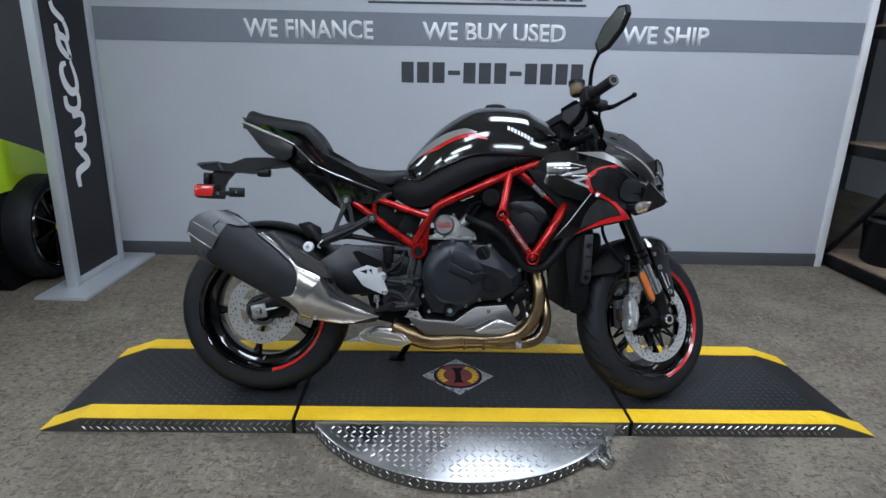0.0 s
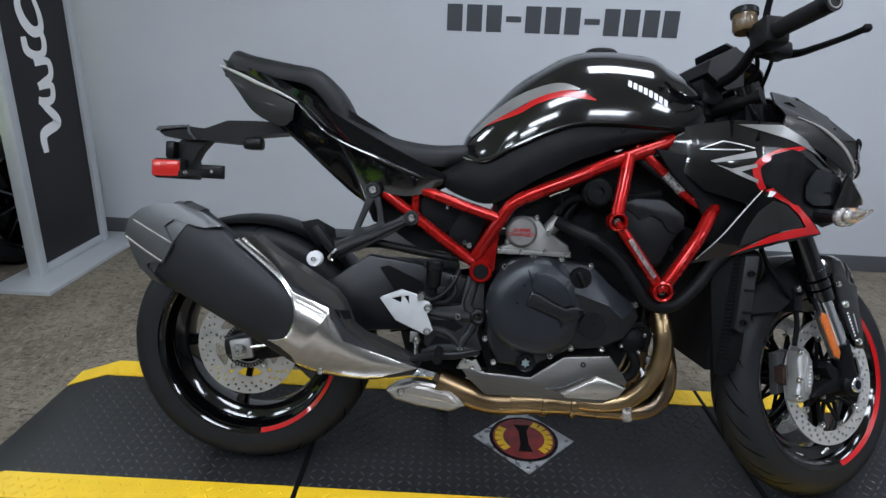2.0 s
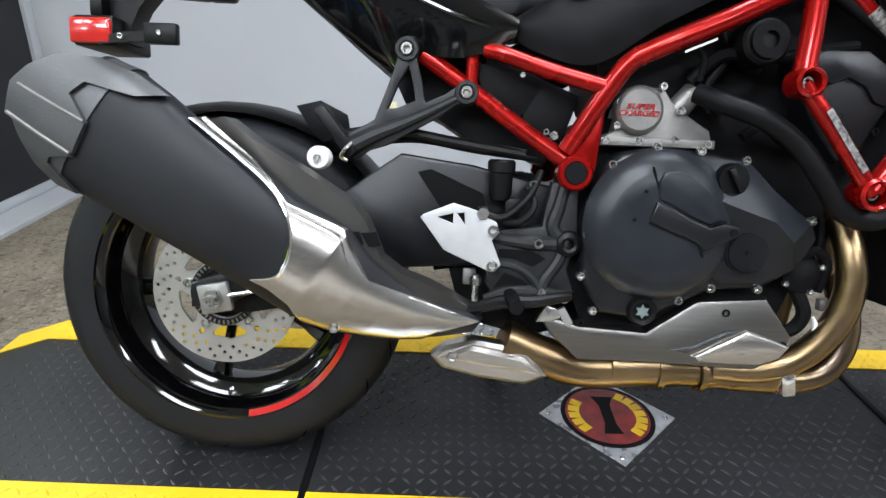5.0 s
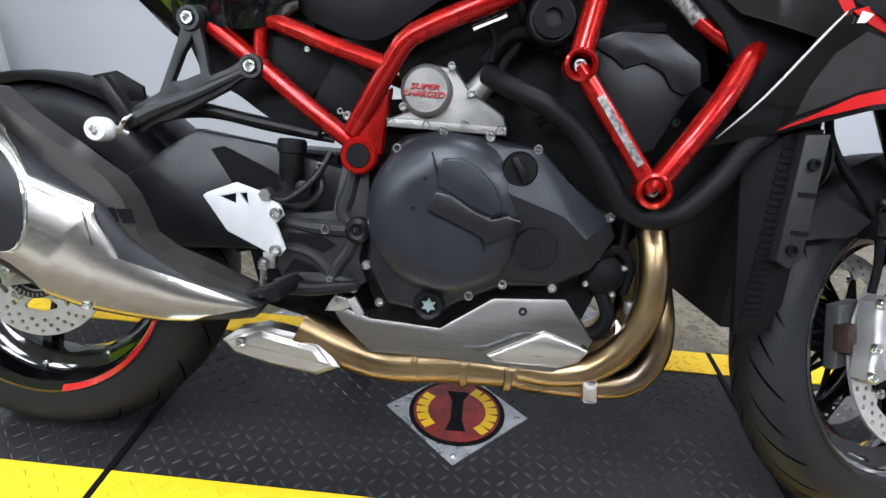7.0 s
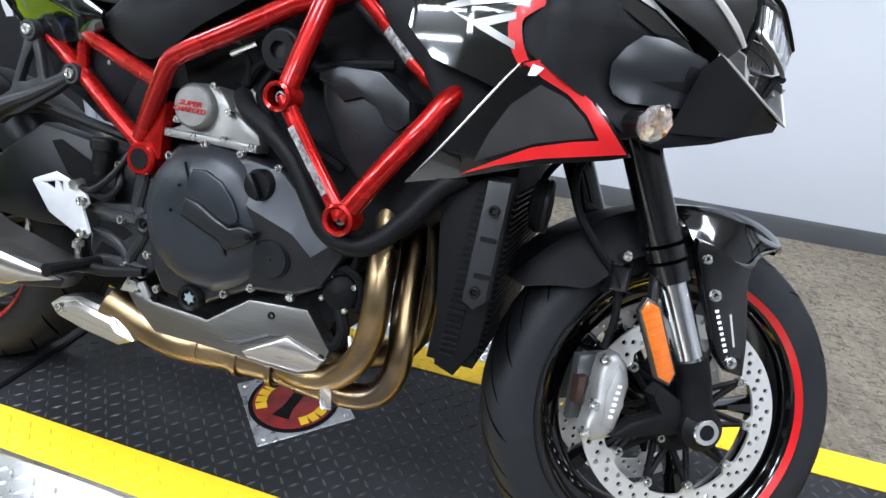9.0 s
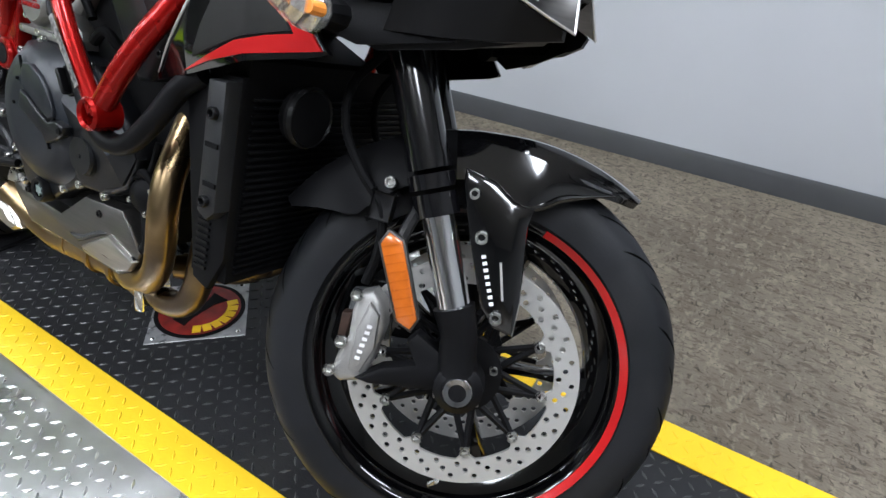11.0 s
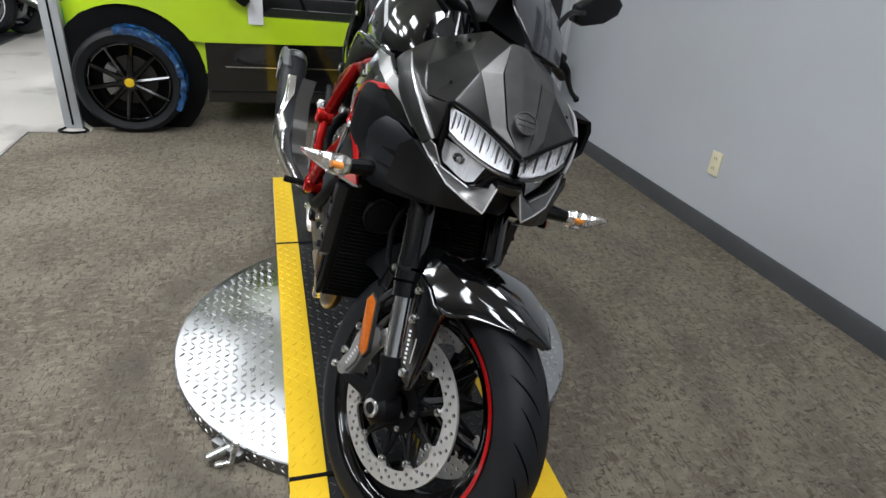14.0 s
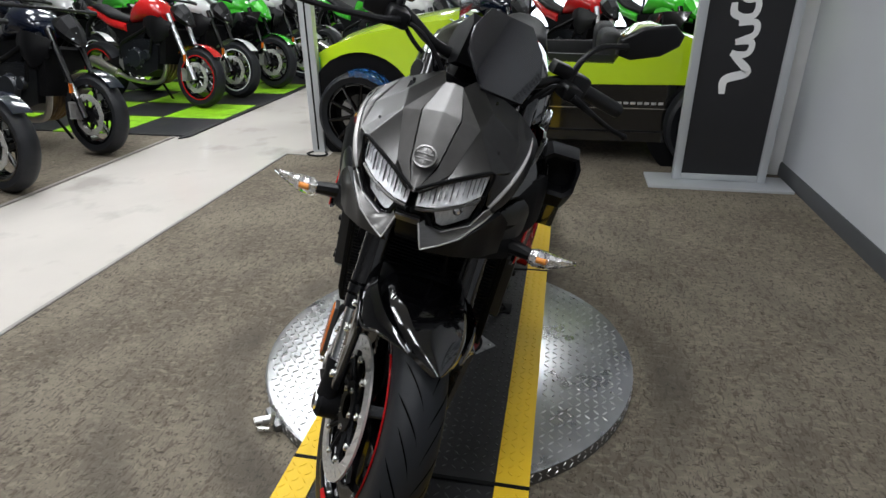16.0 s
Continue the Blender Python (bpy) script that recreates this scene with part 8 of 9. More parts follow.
part("steering_head", tube([AX_P + AX_D * 0.86, AX_P + AX_D * 1.12], 0.035, 18), M_DEEP, bike)

# ---- showroom beyond: checker floor, carpet, green roadster, parked motorcycles, rack ----
chk = thing("checker_floor", "green and charcoal checkered floor tiles under parked motorcycles", "", pose(0, 0, 0), kind="structure")
SQ = 0.66
tile_me = mesh_from(box(0.003, SQ - 0.003, 0.003, SQ - 0.003, 0.0, 0.012, 0.003, 1), "floor_tile")
tile_me.materials.append(M_GREENT)
tile_mb = mesh_from(box(0.003, SQ - 0.003, 0.003, SQ - 0.003, 0.0, 0.012, 0.003, 1), "floor_tile")
tile_mb.materials.append(M_BLACKT)
for i in range(12):
    for j in range(6):
        ob = new("floor_tile", tile_me if (i + j) % 2 else tile_mb)
        ob.parent = chk
        ob.matrix_basis = Matrix.Translation((-2.70 - (i + 1) * SQ, -2.66 - (j + 1) * SQ, 0.0))
setting("checker_edge", prism([(-10.7, -2.66), (-2.62, -2.66), (-2.70, -2.60), (-10.7, -2.60)], 0.0, 0.012, axis="z"), M_BLACKT, "charcoal ramp edge of the checkered tiles")
setting("side_carpet", prism([(-2.68, -10), (5.2, -10), (5.2, -2.84), (-2.68, -2.76)], 0.0, 0.006, axis="z"), M_CARPET, "grey-brown carpet beside the walkway")
setting("side_carpet_strip", prism([(-2.68, -2.76), (5.2, -2.84), (5.2, -2.81), (-2.68, -2.73)], 0.0, 0.009, axis="z"), M_STRIP, "dark edge strip of the side carpet")

# green roadster seen from its side
car = thing("roadster", "lime green and black open three-wheel roadster parked on the carpet", "car", pose(-2.30, -0.93, 0))


def arch(cy, cz, r, a0, a1, n=16):
    return [(cy + r * math.cos(radians(a0 + (a1 - a0) * k / (n - 1))), cz + r * math.sin(radians(a0 + (a1 - a0) * k / (n - 1)))) for k in range(n)]


side_up = [(-0.455, 0.56), (-0.45, 0.64), (-0.38, 0.71), (-0.22, 0.785), (0.0, 0.86), (0.25, 0.905), (0.5, 0.945), (0.66, 0.965), (0.72, 0.90), (0.77, 0.71), (1.76, 0.69), (1.82, 0.78), (1.90, 0.86), (2.0, 0.905), (2.2, 0.86), (2.55, 0.74), (2.75, 0.62), (2.75, 0.565)]
side_up += [(0.44, 0.545)] + arch(0.0, 0.32, 0.425, 33, 147)
bs_ = prism(side_up, -0.13, -0.24, 0.03, 3, "x")
bmesh.ops.triangulate(bs_, faces=bs_.faces[:])
for v in bs_.verts:
    v.co.x -= 1.25 * max(0.0, -0.08 - v.co.y) ** 2
part("body_side", bs_, M_LIME, car, "lime green upper body side")
part("body_side_lower", prism([(0.44, 0.542), (2.75, 0.56), (2.7, 0.30), (2.24, 0.26), (2.20, 0.17), (0.43, 0.17), (0.44, 0.36)], -0.142, -0.24, 0.012, 2, "x"), M_GLOSSBLK, car, "gloss black lower body side")
part("nose_lower", prism([(-0.455, 0.545), (-0.33, 0.545), (-0.36, 0.36), (-0.33, 0.22), (-0.40, 0.25), (-0.44, 0.40)], -0.30, -1.2, 0.01, 2, "x"), M_GLOSSBLK, car)
part("sill_line", box(-0.141, -0.136, 0.55, 2.7, 0.395, 0.402), M_CHROME, car, "thin bright sill line")
part("sill_step", box(-0.16, -0.138, 0.45, 2.7, 0.235, 0.25, 0.004), M_BLKPL, car)
b = bmesh.new()
rows = []
for y, z, hw in ((-0.46, 0.60, 0.44), (-0.38, 0.70, 0.51), (-0.2, 0.795, 0.60), (0.1, 0.88, 0.63), (0.5, 0.945, 0.64), (0.66, 0.965, 0.64), (0.74, 0.92, 0.63)):
    rows.append([Vector((-0.80 + hw * math.copysign(abs(math.cos(t_)) ** 0.5, math.cos(t_)), y, 0.35 + (z - 0.35 + 0.05 * (1 - abs(math.cos(t_)))) * math.sin(t_) ** 0.35 if math.sin(t_) > 0 else 0.35)) for t_ in np.linspace(0.0, math.pi, 25)])
loft(b, rows, closed=False)
part("bonnet", b, M_LIME, car, "lime green bonnet", smooth=60)
part("nose_grille", box(-1.25, -0.35, -0.47, -0.44, 0.30, 0.56, 0.01), M_DEEP, car)
b = bmesh.new()
rows = []
for y, z in ((1.84, 0.78), (1.95, 0.89), (2.05, 0.905), (2.4, 0.80), (2.76, 0.60)):
    rows.append([Vector((-0.80 + 0.62 * math.cos(t_), y, 0.4 + (z - 0.4) * max(0.0, math.sin(t_)) ** 0.35)) for t_ in np.linspace(0.0, math.pi, 21)])
loft(b, rows, closed=False)
part("rear_deck", b, M_LIME, car, "lime green rear deck", smooth=60)
part("cockpit_floor", box(-1.5, -0.24, 0.7, 2.0, 0.30, 0.36), M_DEEP, car)
part("door_top", prism([(0.78, 0.705), (1.76, 0.690), (1.74, 0.735), (0.85, 0.755)], -0.20, -0.26, 0.012, 2, "x"), M_SEAT, car, "black padded cockpit edge")
part("cockpit_tub", box(-1.42, -1.36, 0.75, 1.9, 0.36, 0.72, 0.02), M_SEAT, car)
for x in (-0.45, -1.1):
    s_ = part("seat_back", box(x - 0.24, x + 0.24, 1.66, 1.82, 0.40, 0.88, 0.06, 3), M_SEAT, car, "black bucket seat back")
part("seat_base", box(-1.4, -0.2, 1.3, 1.75, 0.36, 0.52, 0.05, 3), M_SEAT, car)
sw = part("steering_wheel", lathe([(0.155, -0.012), (0.17, 0.0), (0.155, 0.012), (0.142, 0.0)], (0, 0, 0), "y", 32, closed=True), M_SEAT, car, "black steering wheel")
sw.matrix_basis = Matrix.Translation((-0.45, 1.02, 0.86)) @ Matrix.Rotation(radians(25), 4, "X")
part("windscreen", prism([(-1.35, 0.92), (-0.25, 0.92), (-0.35, 1.10), (-1.25, 1.10)], 0.70, 0.705), M_DARKGLASS, car, "low smoked windscreen")
mr = part("door_mirror", turned(box(-0.03, 0.03, -0.05, 0.12, -0.035, 0.035, 0.02, 3), Matrix.Translation((-0.08, 0.62, 0.86)) @ Matrix.Rotation(radians(-35), 4, "X")), M_BLKPL, car, "black wing mirror")
part("mirror_stalk", tube([(-0.20, 0.74, 0.88), (-0.09, 0.68, 0.84)], 0.012, 8), M_BLKPL, mr)
tg = part("paper_tag", box(-0.118, -0.115, 0.71, 0.80, 0.665, 0.815), M_WHITED, car, "white paper tag on a blue ribbon")
part("blue_ribbon", tube([(-0.17, 0.77, 0.98), (-0.11, 0.77, 0.90), (-0.117, 0.755, 0.815)], [0.02, 0.03, 0.01], 8, 12), M_BLUEW, tg)
for film_, outl in ((M_TEAL, [(-0.47, 0.56), (-0.33, 0.56), (-0.33, 0.70), (-0.45, 0.72)]), (M_BLUEW, [(-0.47, 0.46), (-0.33, 0.47), (-0.33, 0.565), (-0.47, 0.565)])):
    part("nose_film", drape(outl, lambda x, z: 0.122 + 1.25 * max(0.0, -0.08 - x) ** 2, 0.004, 3), film_, car, "crumpled plastic film over the nose").matrix_basis = Matrix.Rotation(radians(90), 4, "Z")
for k in range(9):
    part("maker_mark_bar", box(-0.141, -0.1385, 1.72 + k * 0.045, 1.752 + k * 0.045, 0.425, 0.441), M_SILVERD, car)


def car_wheel(cy, cz, R, film):
    """Wheel with ten slim spokes, on the car's near side."""
    w_ = part("car_wheel", lathe([(R - 0.085, -0.03), (R - 0.075, -0.012), (R - 0.068, -0.02), (R - 0.068, -0.20), (R - 0.09, -0.20), (R - 0.09, -0.03)], (0, cy, cz), "x", 48, closed=True), M_GLOSSBLK, car, "gloss black ten-spoke wheel")
    part("tyre", lathe([(R - 0.07, -0.02), (R - 0.03, -0.004), (R - 0.008, -0.02), (R, -0.045), (R, -0.17), (R - 0.008, -0.20), (R - 0.07, -0.21)], (0, cy, cz), "x", 56, closed=True), M_RUBBER, w_, "black road tyre")
    for k in range(10):
        a = 2 * math.pi * k / 10 + 0.15
        part("spoke", tube([(-0.035, cy + 0.04 * math.cos(a), cz + 0.04 * math.sin(a)), (-0.028, cy + (R - 0.08) * math.cos(a), cz + (R - 0.08) * math.sin(a))], [0.019, 0.013], 8), M_RIM, w_)
    part("hub", lathe([(0.0, -0.02), (0.05, -0.022), (0.058, -0.04), (0.058, -0.1)], (0, cy, cz), "x", 24), M_GLOSSBLK, w_)
    part("hub_cap", lathe([(0.0, -0.016), (0.026, -0.017), (0.028, -0.022)], (0, cy, cz), "x", 20), M_YELLOW, w_, "yellow hub cap")
    part("brake_disc", lathe([(0.05, -0.11), (0.145, -0.11), (0.145, -0.12), (0.05, -0.12)], (0, cy, cz), "x", 36, closed=True), M_GUARD, w_)
    part("brake_caliper", prism(arch(cy, cz, 0.155, 140, 215, 8) + arch(cy, cz, 0.095, 215, 140, 8), -0.09, -0.14, 0.006, 2, "x"), M_CAST, w_, "bright brake caliper")
    part("wheel_well", lathe([(0.0, -0.42), (0.43, -0.42), (0.43, -0.15)], (0, cy, cz + 0.01), "x", 32), M_DEEP, car)
    if film:
        b = bmesh.new()
        rows = []
        rng = random.Random(4)
        for k in range(25):
            a = radians(-32 + 130 * k / 24)
            rows.append([Vector((u + rng.uniform(-0.006, 0.006), cy + (R + 0.010 + rng.uniform(-0.004, 0.006)) * math.cos(a), cz + (R + 0.010 + rng.uniform(-0.004, 0.006)) * math.sin(a))) for u in np.linspace(0.006, -0.19, 9)])
            rows[-1].insert(0, Vector((0.001, cy + (R - 0.012 - rng.uniform(0, 0.02)) * math.cos(a), cz + (R - 0.012 - rng.uniform(0, 0.02)) * math.sin(a))))
        loft(b, rows, closed=False)
        part("tyre_film", b, M_BLUEW, w_, "crumpled blue plastic film over the tyre", smooth=0)


car_wheel(0.0, 0.31, 0.31, True)
car_wheel(2.44, 0.31, 0.31, False)


def parked_bike(paint, rim, label, sport=False):
    """A smaller-detail street motorcycle, front along +x, standing at its own origin."""
    mc = thing("parked_motorcycle", label, "motorcycle", pose(0, 0, 0), "parked motorcycles")
    for x, R, w_ in ((0.70, 0.30, 0.06), (-0.70, 0.31, 0.085)):
        r0 = R - 0.085
        wl = part("wheel", lathe([(r0 - 0.02, -w_ * 0.7), (r0 + 0.008, -w_ * 0.85), (r0 + 0.008, w_ * 0.85), (r0 - 0.02, w_ * 0.7)], (x, 0, R), "y", 40, closed=True), M_RIM, mc)
        for s_ in (-1, 1):
            part("rim_stripe", lathe([(r0 - 0.004, s_ * w_ * 0.80), (r0 - 0.004, s_ * (w_ * 0.86 + 0.002)), (r0 + 0.007, s_ * (w_ * 0.87 + 0.002)), (r0 + 0.007, s_ * w_ * 0.80)], (x, 0, R), "y", 48, closed=True), rim, wl)
        part("tyre", lathe([(r0, -w_ * 0.85), (r0 + 0.05, -w_), (R - 0.012, -w_ * 0.65), (R, 0), (R - 0.012, w_ * 0.65), (r0 + 0.05, w_), (r0, w_ * 0.85)], (x, 0, R), "y", 44, closed=True), M_RUBBER, wl)
        for k in range(5):
            a = 2 * math.pi * k / 5 + 0.3
            part("spoke", tube([(x + 0.03 * math.cos(a), 0, R + 0.03 * math.sin(a)), (x + (r0 - 0.01) * math.cos(a), 0, R + (r0 - 0.01) * math.sin(a))], 0.013, 8), M_GLOSSBLK, wl)
        part("hub", lathe([(0.0, -0.07), (0.035, -0.06), (0.045, 0), (0.035, 0.06), (0.0, 0.07)], (x, 0, R), "y", 20), M_BLKPL, wl)
        for s_ in (-1, 1):
            part("brake_disc", prism([(x + (0.152 + 0.003 * math.cos(10 * a)) * math.cos(a), R + (0.152 + 0.003 * math.cos(10 * a)) * math.sin(a)) for a in np.linspace(0, 2 * math.pi, 61)[:-1]], s_ * 0.066, s_ * 0.070, holes=[circle(x, R, 0.106, 30)] + [circle(x + r * math.cos(2 * math.pi * (k + o) / 12), R + r * math.sin(2 * math.pi * (k + o) / 12), 0.0065, 6) for r, o in ((0.119, 0.0), (0.138, 0.5)) for k in range(12)]), M_DISC, wl)
            for k in range(8):
                a = 2 * math.pi * k / 8
                part("carrier_arm", tube([(x + 0.05 * math.cos(a + 0.25), s_ * 0.064, R + 0.05 * math.sin(a + 0.25)), (x + 0.112 * math.cos(a), s_ * 0.068, R + 0.112 * math.sin(a))], 0.008, 6), M_CAST if rim is M_BIKERED else M_MATTE, wl)
            part("disc_carrier", lathe([(0.03, s_ * 0.058), (0.058, s_ * 0.062), (0.058, s_ * 0.068), (0.03, s_ * 0.064)], (x, 0, R), "y", 16, closed=True), M_MATTE, wl)
    for s_ in (-1, 1):
        lg = part("fork_leg", tube([(0.71, s_ * 0.10, 0.28), (0.56, s_ * 0.10, 0.60), (0.43, s_ * 0.10, 0.90)], [0.026, 0.022, 0.026], 12), M_ALU if rim is M_BIKERED else M_FORKT, mc, "fork leg with bright stanchion")
        part("stanchion", tube([(0.647, s_ * 0.10, 0.415), (0.60, s_ * 0.10, 0.515)], 0.0275, 12), M_CHROME, lg)
        part("caliper", box(0.56, 0.63, s_ * 0.08, s_ * 0.11, 0.27, 0.38, 0.01), M_CAST, lg)
        part("reflector", box(0.615, 0.64, s_ * 0.125, s_ * 0.132, 0.46, 0.52, 0.004), M_AMBER, lg)
        part("grip", tube([(0.36, s_ * 0.26, 1.05), (0.33, s_ * 0.38, 1.04)], 0.017, 10), M_SEAT, mc)
        mi = part("mirror", tube([(0.38, s_ * 0.22, 1.06), (0.36, s_ * 0.30, 1.20)], 0.008, 8), M_BLKPL, mc)
        part("mirror_head", box(0.345, 0.365, s_ * 0.26, s_ * 0.38, 1.18, 1.25, 0.01), M_BLKPL, mi)
        part("side_shroud", panel([(0.12, s_ * 0.13, 0.86), (0.30, s_ * 0.18, 0.88), (0.50, s_ * 0.13, 0.82)], [(0.14, s_ * 0.14, 0.72), (0.32, s_ * 0.19, 0.62), (0.46, s_ * 0.14, 0.70)], 0.02, 0.006, 12, 5, inward=(0, -s_, 0)), paint if sport else M_BLKPL, mc)
        if sport:
            part("side_fairing", panel([(0.10, s_ * 0.17, 0.80), (0.35, s_ * 0.21, 0.84), (0.62, s_ * 0.12, 0.86)], [(0.0, s_ * 0.14, 0.34), (0.25, s_ * 0.18, 0.32), (0.48, s_ * 0.14, 0.48)], 0.03, 0.006, 14, 8, inward=(0, -s_, 0)), M_GLOSSBLK, mc)
    part("handlebar", tube([(0.34, -0.36, 1.04), (0.40, -0.15, 1.04), (0.41, 0.15, 1.04), (0.34, 0.36, 1.04)], 0.012, 8), M_BLKPL, mc)
    b = bmesh.new()
    loft(b, [ellipse_ring((x, 0, z), (0, 0, 1), (0, 1, 0), hh, hw, 20, 2.4) for x, z, hh, hw in ((-0.16, 0.84, 0.03, 0.06), (-0.06, 0.90, 0.09, 0.12), (0.08, 0.95, 0.12, 0.15), (0.22, 0.94, 0.11, 0.15), (0.34, 0.90, 0.06, 0.10))])
    part("fuel_tank", b, paint, mc, smooth=60)
    b = bmesh.new()
    loft(b, [ellipse_ring((x, 0, z), (0, 0, 1), (0, 1, 0), hh, hw, 16, 2.6) for x, z, hh, hw in ((-0.72, 0.98, 0.02, 0.05), (-0.60, 0.96, 0.04, 0.10), (-0.40, 0.88, 0.04, 0.12), (-0.14, 0.83, 0.04, 0.09))])
    part("seat", b, M_SEAT, mc, smooth=60)
    b = bmesh.new()
    loft(b, [ellipse_ring((x, 0, z), (0, 0, 1), (0, 1, 0), hh, hw, 16, 2.6) for x, z, hh, hw in ((-0.80, 0.96, 0.015, 0.04), (-0.62, 0.90, 0.05, 0.10), (-0.40, 0.81, 0.06, 0.12), (-0.18, 0.76, 0.05, 0.12))])
    part("tail_cowl", b, paint, mc, smooth=60)
    part("engine", prism([(-0.22, 0.60), (0.10, 0.66), (0.32, 0.60), (0.28, 0.36), (0.05, 0.28), (-0.20, 0.34)], -0.16, 0.16, 0.02), M_ENGINE, mc)
    for s_ in (-1, 1):
        part("engine_cover", lathe([(0.0, s_ * 0.20), (0.09, s_ * 0.20), (0.11, s_ * 0.16)], (0.0, 0, 0.46), "y", 24), M_ENGINE2, mc)
        part("frame_tube", tube([(0.36, s_ * 0.12, 0.86), (0.1, s_ * 0.17, 0.72), (-0.2, s_ * 0.15, 0.60), (-0.25, s_ * 0.13, 0.45)], 0.020, 10), M_BLKPL, mc)
        part("frame_tube", tube([(0.34, s_ * 0.13, 0.82), (0.27, s_ * 0.18, 0.68), (0.22, s_ * 0.18, 0.52)], 0.014, 10), M_BLKPL, mc)
        for cx, cz, r in ((0.14, 0.50, 0.055), (-0.13, 0.43, 0.045)):
            part("engine_cover", lathe([(0.0, s_ * 0.185), (r * 0.8, s_ * 0.185), (r, s_ * 0.16)], (cx, 0, cz), "y", 18), M_ENGINE2, mc)
        for k in range(8):
            a = 2 * math.pi * k / 8
            bolt(mc, 0.105 * math.cos(a), s_ * 0.176, 0.46 + 0.105 * math.sin(a), 0.008, axis=(0, s_, 0))
        part("footpeg_plate", prism([(-0.26, 0.50), (-0.20, 0.52), (-0.18, 0.40), (-0.23, 0.33), (-0.29, 0.40)], s_ * 0.135, s_ * 0.145, 0.003), M_CAST, mc)
    for k in range(4):
        yy = -0.075 + 0.05 * k
        part("header_pipe", tube([(0.30, yy, 0.58), (0.37, yy, 0.50), (0.34, yy * 0.9, 0.36), (0.24, yy * 0.6 - 0.03, 0.25), (0.08, -0.06, 0.23)], 0.019, 10, 18), M_GOLD, mc)
    for k in range(5):
        part("cylinder_fin", box(-0.06, 0.25, -0.163, 0.163, 0.585 + 0.014 * k, 0.590 + 0.014 * k), M_ENGINE2, mc)
    part("swingarm", prism([(-0.76, 0.28), (-0.76, 0.34), (-0.25, 0.50), (-0.22, 0.40)], -0.11, 0.11, 0.01), M_BLKPL, mc)
    part("exhaust_pipe", tube([(0.30, -0.10, 0.55), (0.36, -0.12, 0.40), (0.25, -0.12, 0.24), (-0.10, -0.13, 0.24), (-0.30, -0.16, 0.30)], 0.024, 10), M_STEEL, mc)
    part("silencer", tube([(-0.28, -0.17, 0.30), (-0.62, -0.19, 0.42)], [0.045, 0.055], 14), M_STEEL, mc)
    part("front_fender", lathe([(0.325, -0.06), (0.332, 0.0), (0.325, 0.06)], (0.70, 0, 0.30), "y", 14, start=40, sweep=95), paint, mc)
    b = bmesh.new()
    loft(b, [ellipse_ring((x, 0, z), (0.5, 0, 1), (0, 1, 0), hh, hw, 8, 1.7) for x, z, hh, hw in ((0.42, 0.95, 0.05, 0.06), (0.50, 0.92, 0.10, 0.095), (0.58, 0.86, 0.075, 0.085), (0.645, 0.80, 0.020, 0.035))])
    part("headlight_cowl", b, paint if sport else M_BLKPL, mc, smooth=15)
    part("headlight", lathe([(0.0, 0.02), (0.05, 0.012), (0.060, 0.0)], (0.612, 0, 0.835), "x", 6), M_REFL, mc)
    part("radiator", prism([(0.36, 0.78), (0.44, 0.76), (0.40, 0.42), (0.32, 0.42)], -0.16, 0.16, 0.01), M_DEEP, mc)
    part("subframe", prism([(-0.60, 0.90), (-0.20, 0.80), (0.10, 0.82), (0.05, 0.62), (-0.25, 0.56), (-0.35, 0.70)], -0.09, 0.09, 0.01), M_DEEP, mc)
    part("plate_arm", tube([(-0.68, 0, 0.92), (-0.85, 0, 0.80), (-0.90, 0, 0.66)], 0.025, 8), M_BLKPL, mc)
    part("side_stand", tube([(-0.05, 0.12, 0.30), (0.0, 0.27, 0.03)], 0.012, 8), M_BLKPL, mc)
    return mc


def park(mc, x, y, rz, lean=8):
    mc.matrix_basis = Matrix.Translation((x, y, 0.012)) @ Matrix.Rotation(radians(rz), 4, "Z") @ Matrix.Rotation(radians(-lean), 4, "X") @ Matrix.Translation((-0.70, 0, 0))


def parked_copy(mc, x, y, rz, lean=8):
    return copy_thing(mc, Matrix.Translation((x, y, 0.012)) @ Matrix.Rotation(radians(rz), 4, "Z") @ Matrix.Rotation(radians(-lean), 4, "X") @ Matrix.Translation((-0.70, 0, 0)))


dark_b = parked_bike(M_BIKEBLUE, M_GLOSSBLK, "dark blue naked motorcycle parked in a row")
park(dark_b, -2.08, -2.95, 78)
red_b = parked_bike(M_BIKERED, M_BIKERED, "red naked motorcycle with red wheel rims parked in a row")
park(red_b, -3.82, -3.16, 78)
white_b = parked_bike(M_BIKEWHITE, M_BIKEWHITE, "white and black naked motorcycle parked in a row")
park(white_b, -4.38, -3.06, 78)
green_b = parked_bike(M_BIKEGREEN, M_GLOSSBLK, "green sport motorcycle with full fairing parked in a row", sport=True)
park(green_b, -5.02, -2.92, 78)
parked_copy(dark_b, -1.20, -2.90, 78)
parked_copy(white_b, -5.72, -2.85, 78)
parked_copy(white_b, -6.32, -2.82, 78)
parked_copy(green_b, -7.0, -2.82, 78)
parked_copy(dark_b, -3.0, -5.0, 80)
parked_copy(dark_b, -2.1, -5.1, 80)
parked_copy(dark_b, -4.1, -5.2, 80)
parked_copy(white_b, -5.2, -5.5, 80)
parked_copy(green_b, -6.3, -5.5, 80)
parked_copy(dark_b, -7.4, -5.5, 80)
parked_copy(green_b, -5.2, -1.35, 62)
parked_copy(white_b, -4.75, -0.75, 55)
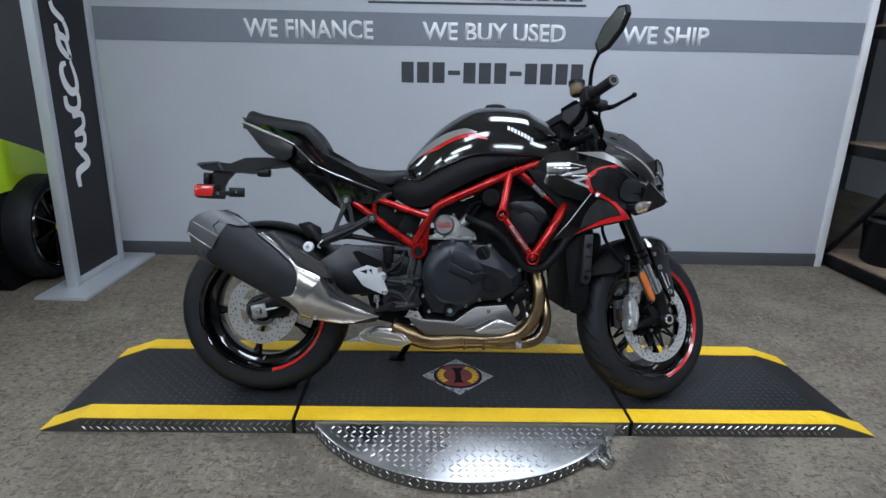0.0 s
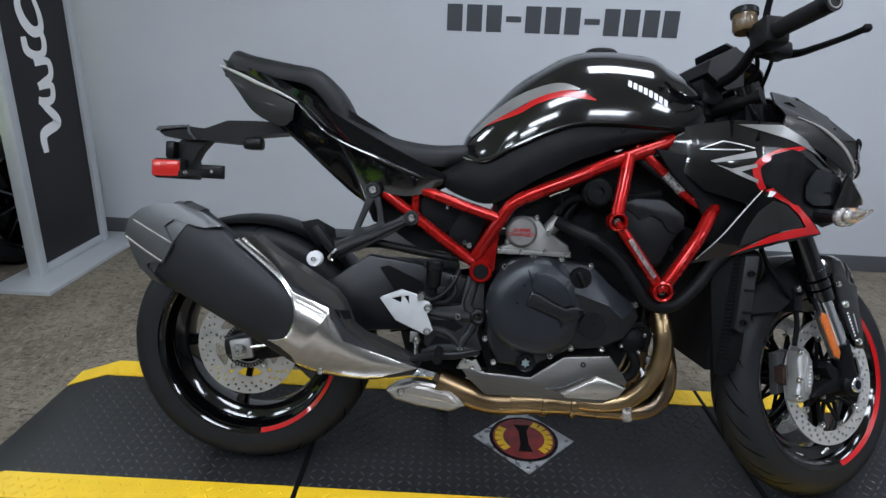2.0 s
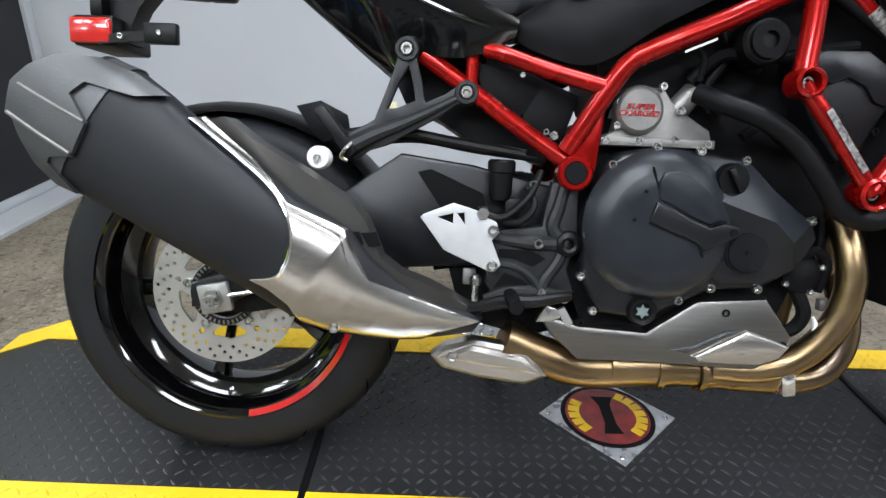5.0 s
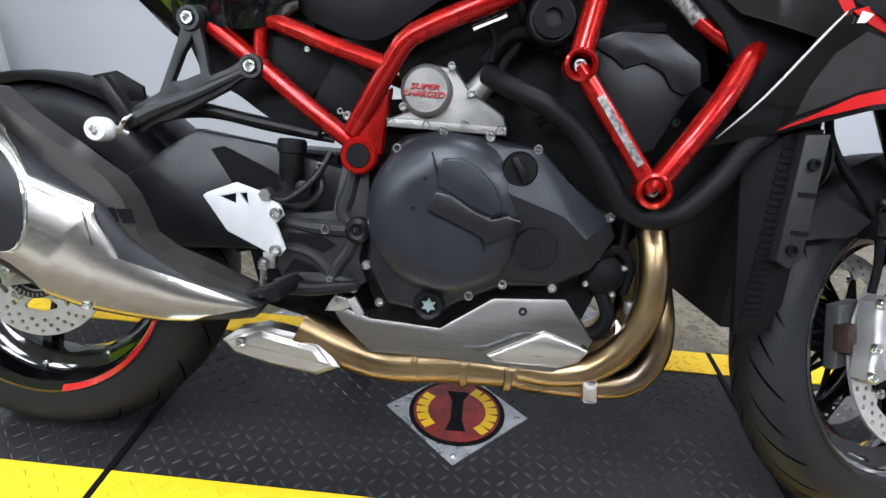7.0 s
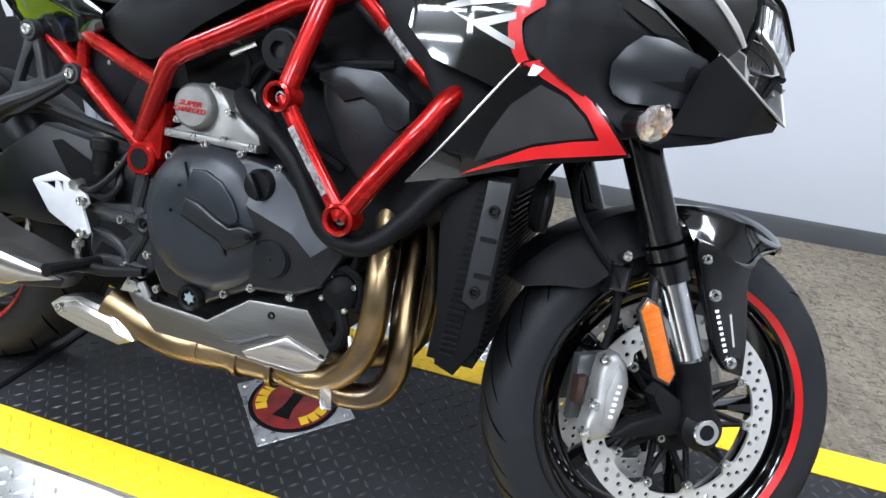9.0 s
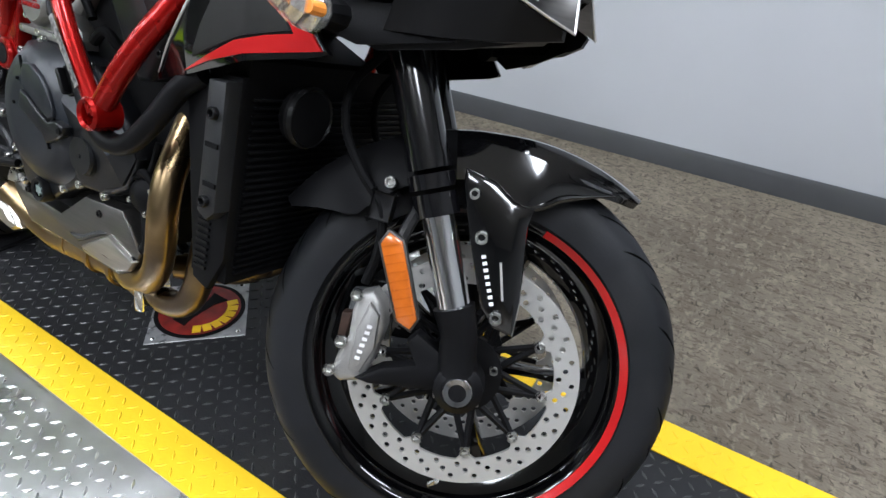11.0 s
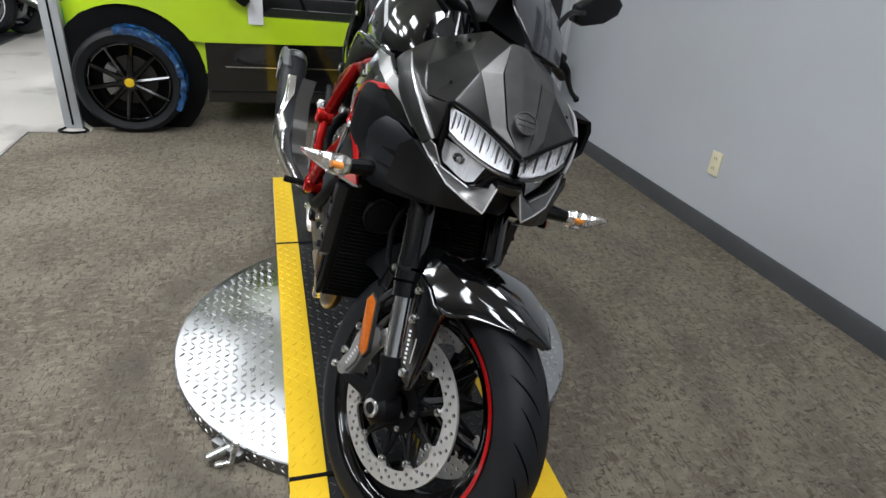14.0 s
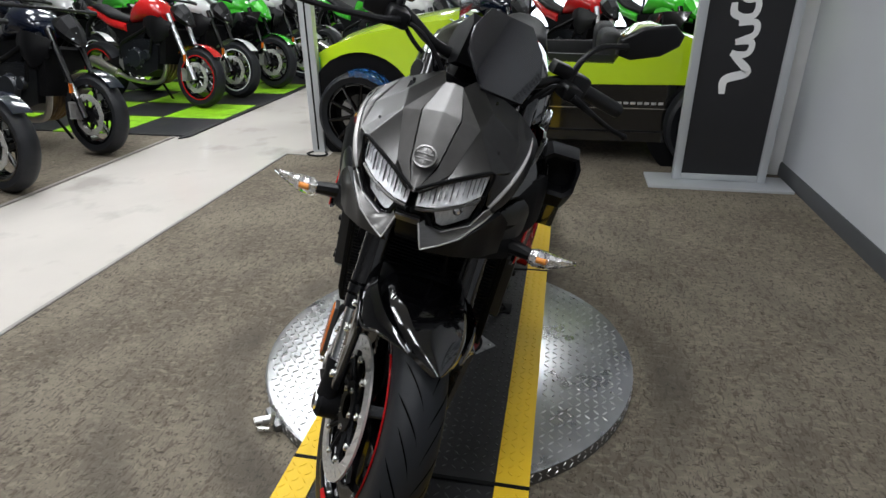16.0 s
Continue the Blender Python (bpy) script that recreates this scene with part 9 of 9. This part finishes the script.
parked_copy(dark_b, -4.85, 0.05, 48)
parked_copy(red_b, -4.8, 0.95, 40)
parked_copy(green_b, -4.75, 1.75, 35)

# bright window at the far end
win = thing("window_1", "large daylit shopfront window in the far wall", "", pose(-13.58, 2.0, 0), kind="structure")
part("window_pane", box(-0.005, 0.0, -2.4, 2.8, 0.06, 2.8), M_WINDOWGLOW, win, "bright daylit glass")
for y in (-2.4, -1.1, 0.2, 1.5, 2.8):
    part("window_frame", box(0.0, 0.06, y - 0.03, y + 0.03, 0.03, 2.8), M_BLKPL, win)
for z in (0.06, 2.1, 2.8):
    part("window_rail", box(0.0, 0.06, -2.4, 2.8, z - 0.03, z + 0.03), M_BLKPL, win)

# black shelving rack at the wall's end
rack = thing("shelf_rack", "black steel rack with wooden shelves and a round bin", "rack", pose(2.76, 1.32, 0))
for x in (0.0, 0.62):
    for y in (0.0, 0.72):
        part("upright", box(x, x + 0.045, y, y + 0.045, 0.0, 2.2, 0.004), M_BLKPL, rack)
for z in (0.02, 0.80, 1.55):
    part("shelf_frame", box(0.0, 0.665, 0.0, 0.765, z, z + 0.07, 0.004), M_BLKPL, rack)
    part("shelf_board", box(0.02, 0.645, 0.02, 0.745, z + 0.071, z + 0.085), M_WOOD, rack, "worn wooden shelf board")
part("brace", tube([(0.02, 0.68, 0.10), (0.02, 0.10, 0.78)], 0.02, 8), M_BLKPL, rack, "diagonal steel brace")
part("back_sheet", box(0.60, 0.612, 0.05, 0.72, 0.10, 1.9), M_TRIM, rack, "white back sheet")
bin_ = thing("waste_bin", "round black plastic bin standing on the rack", "bin", pose(3.02, 1.72, 0.105))
part("bin_shell", lathe([(0.0, 0.0), (0.15, 0.0), (0.17, 0.02), (0.19, 0.30), (0.185, 0.30), (0.165, 0.03), (0.0, 0.012)], (0, 0, 0), "z", 32), M_BLKPL, bin_)
part("bin_rim", lathe([(0.183, 0.29), (0.196, 0.295), (0.196, 0.315), (0.183, 0.315)], (0, 0, 0), "z", 32, closed=True), M_CAP, bin_)
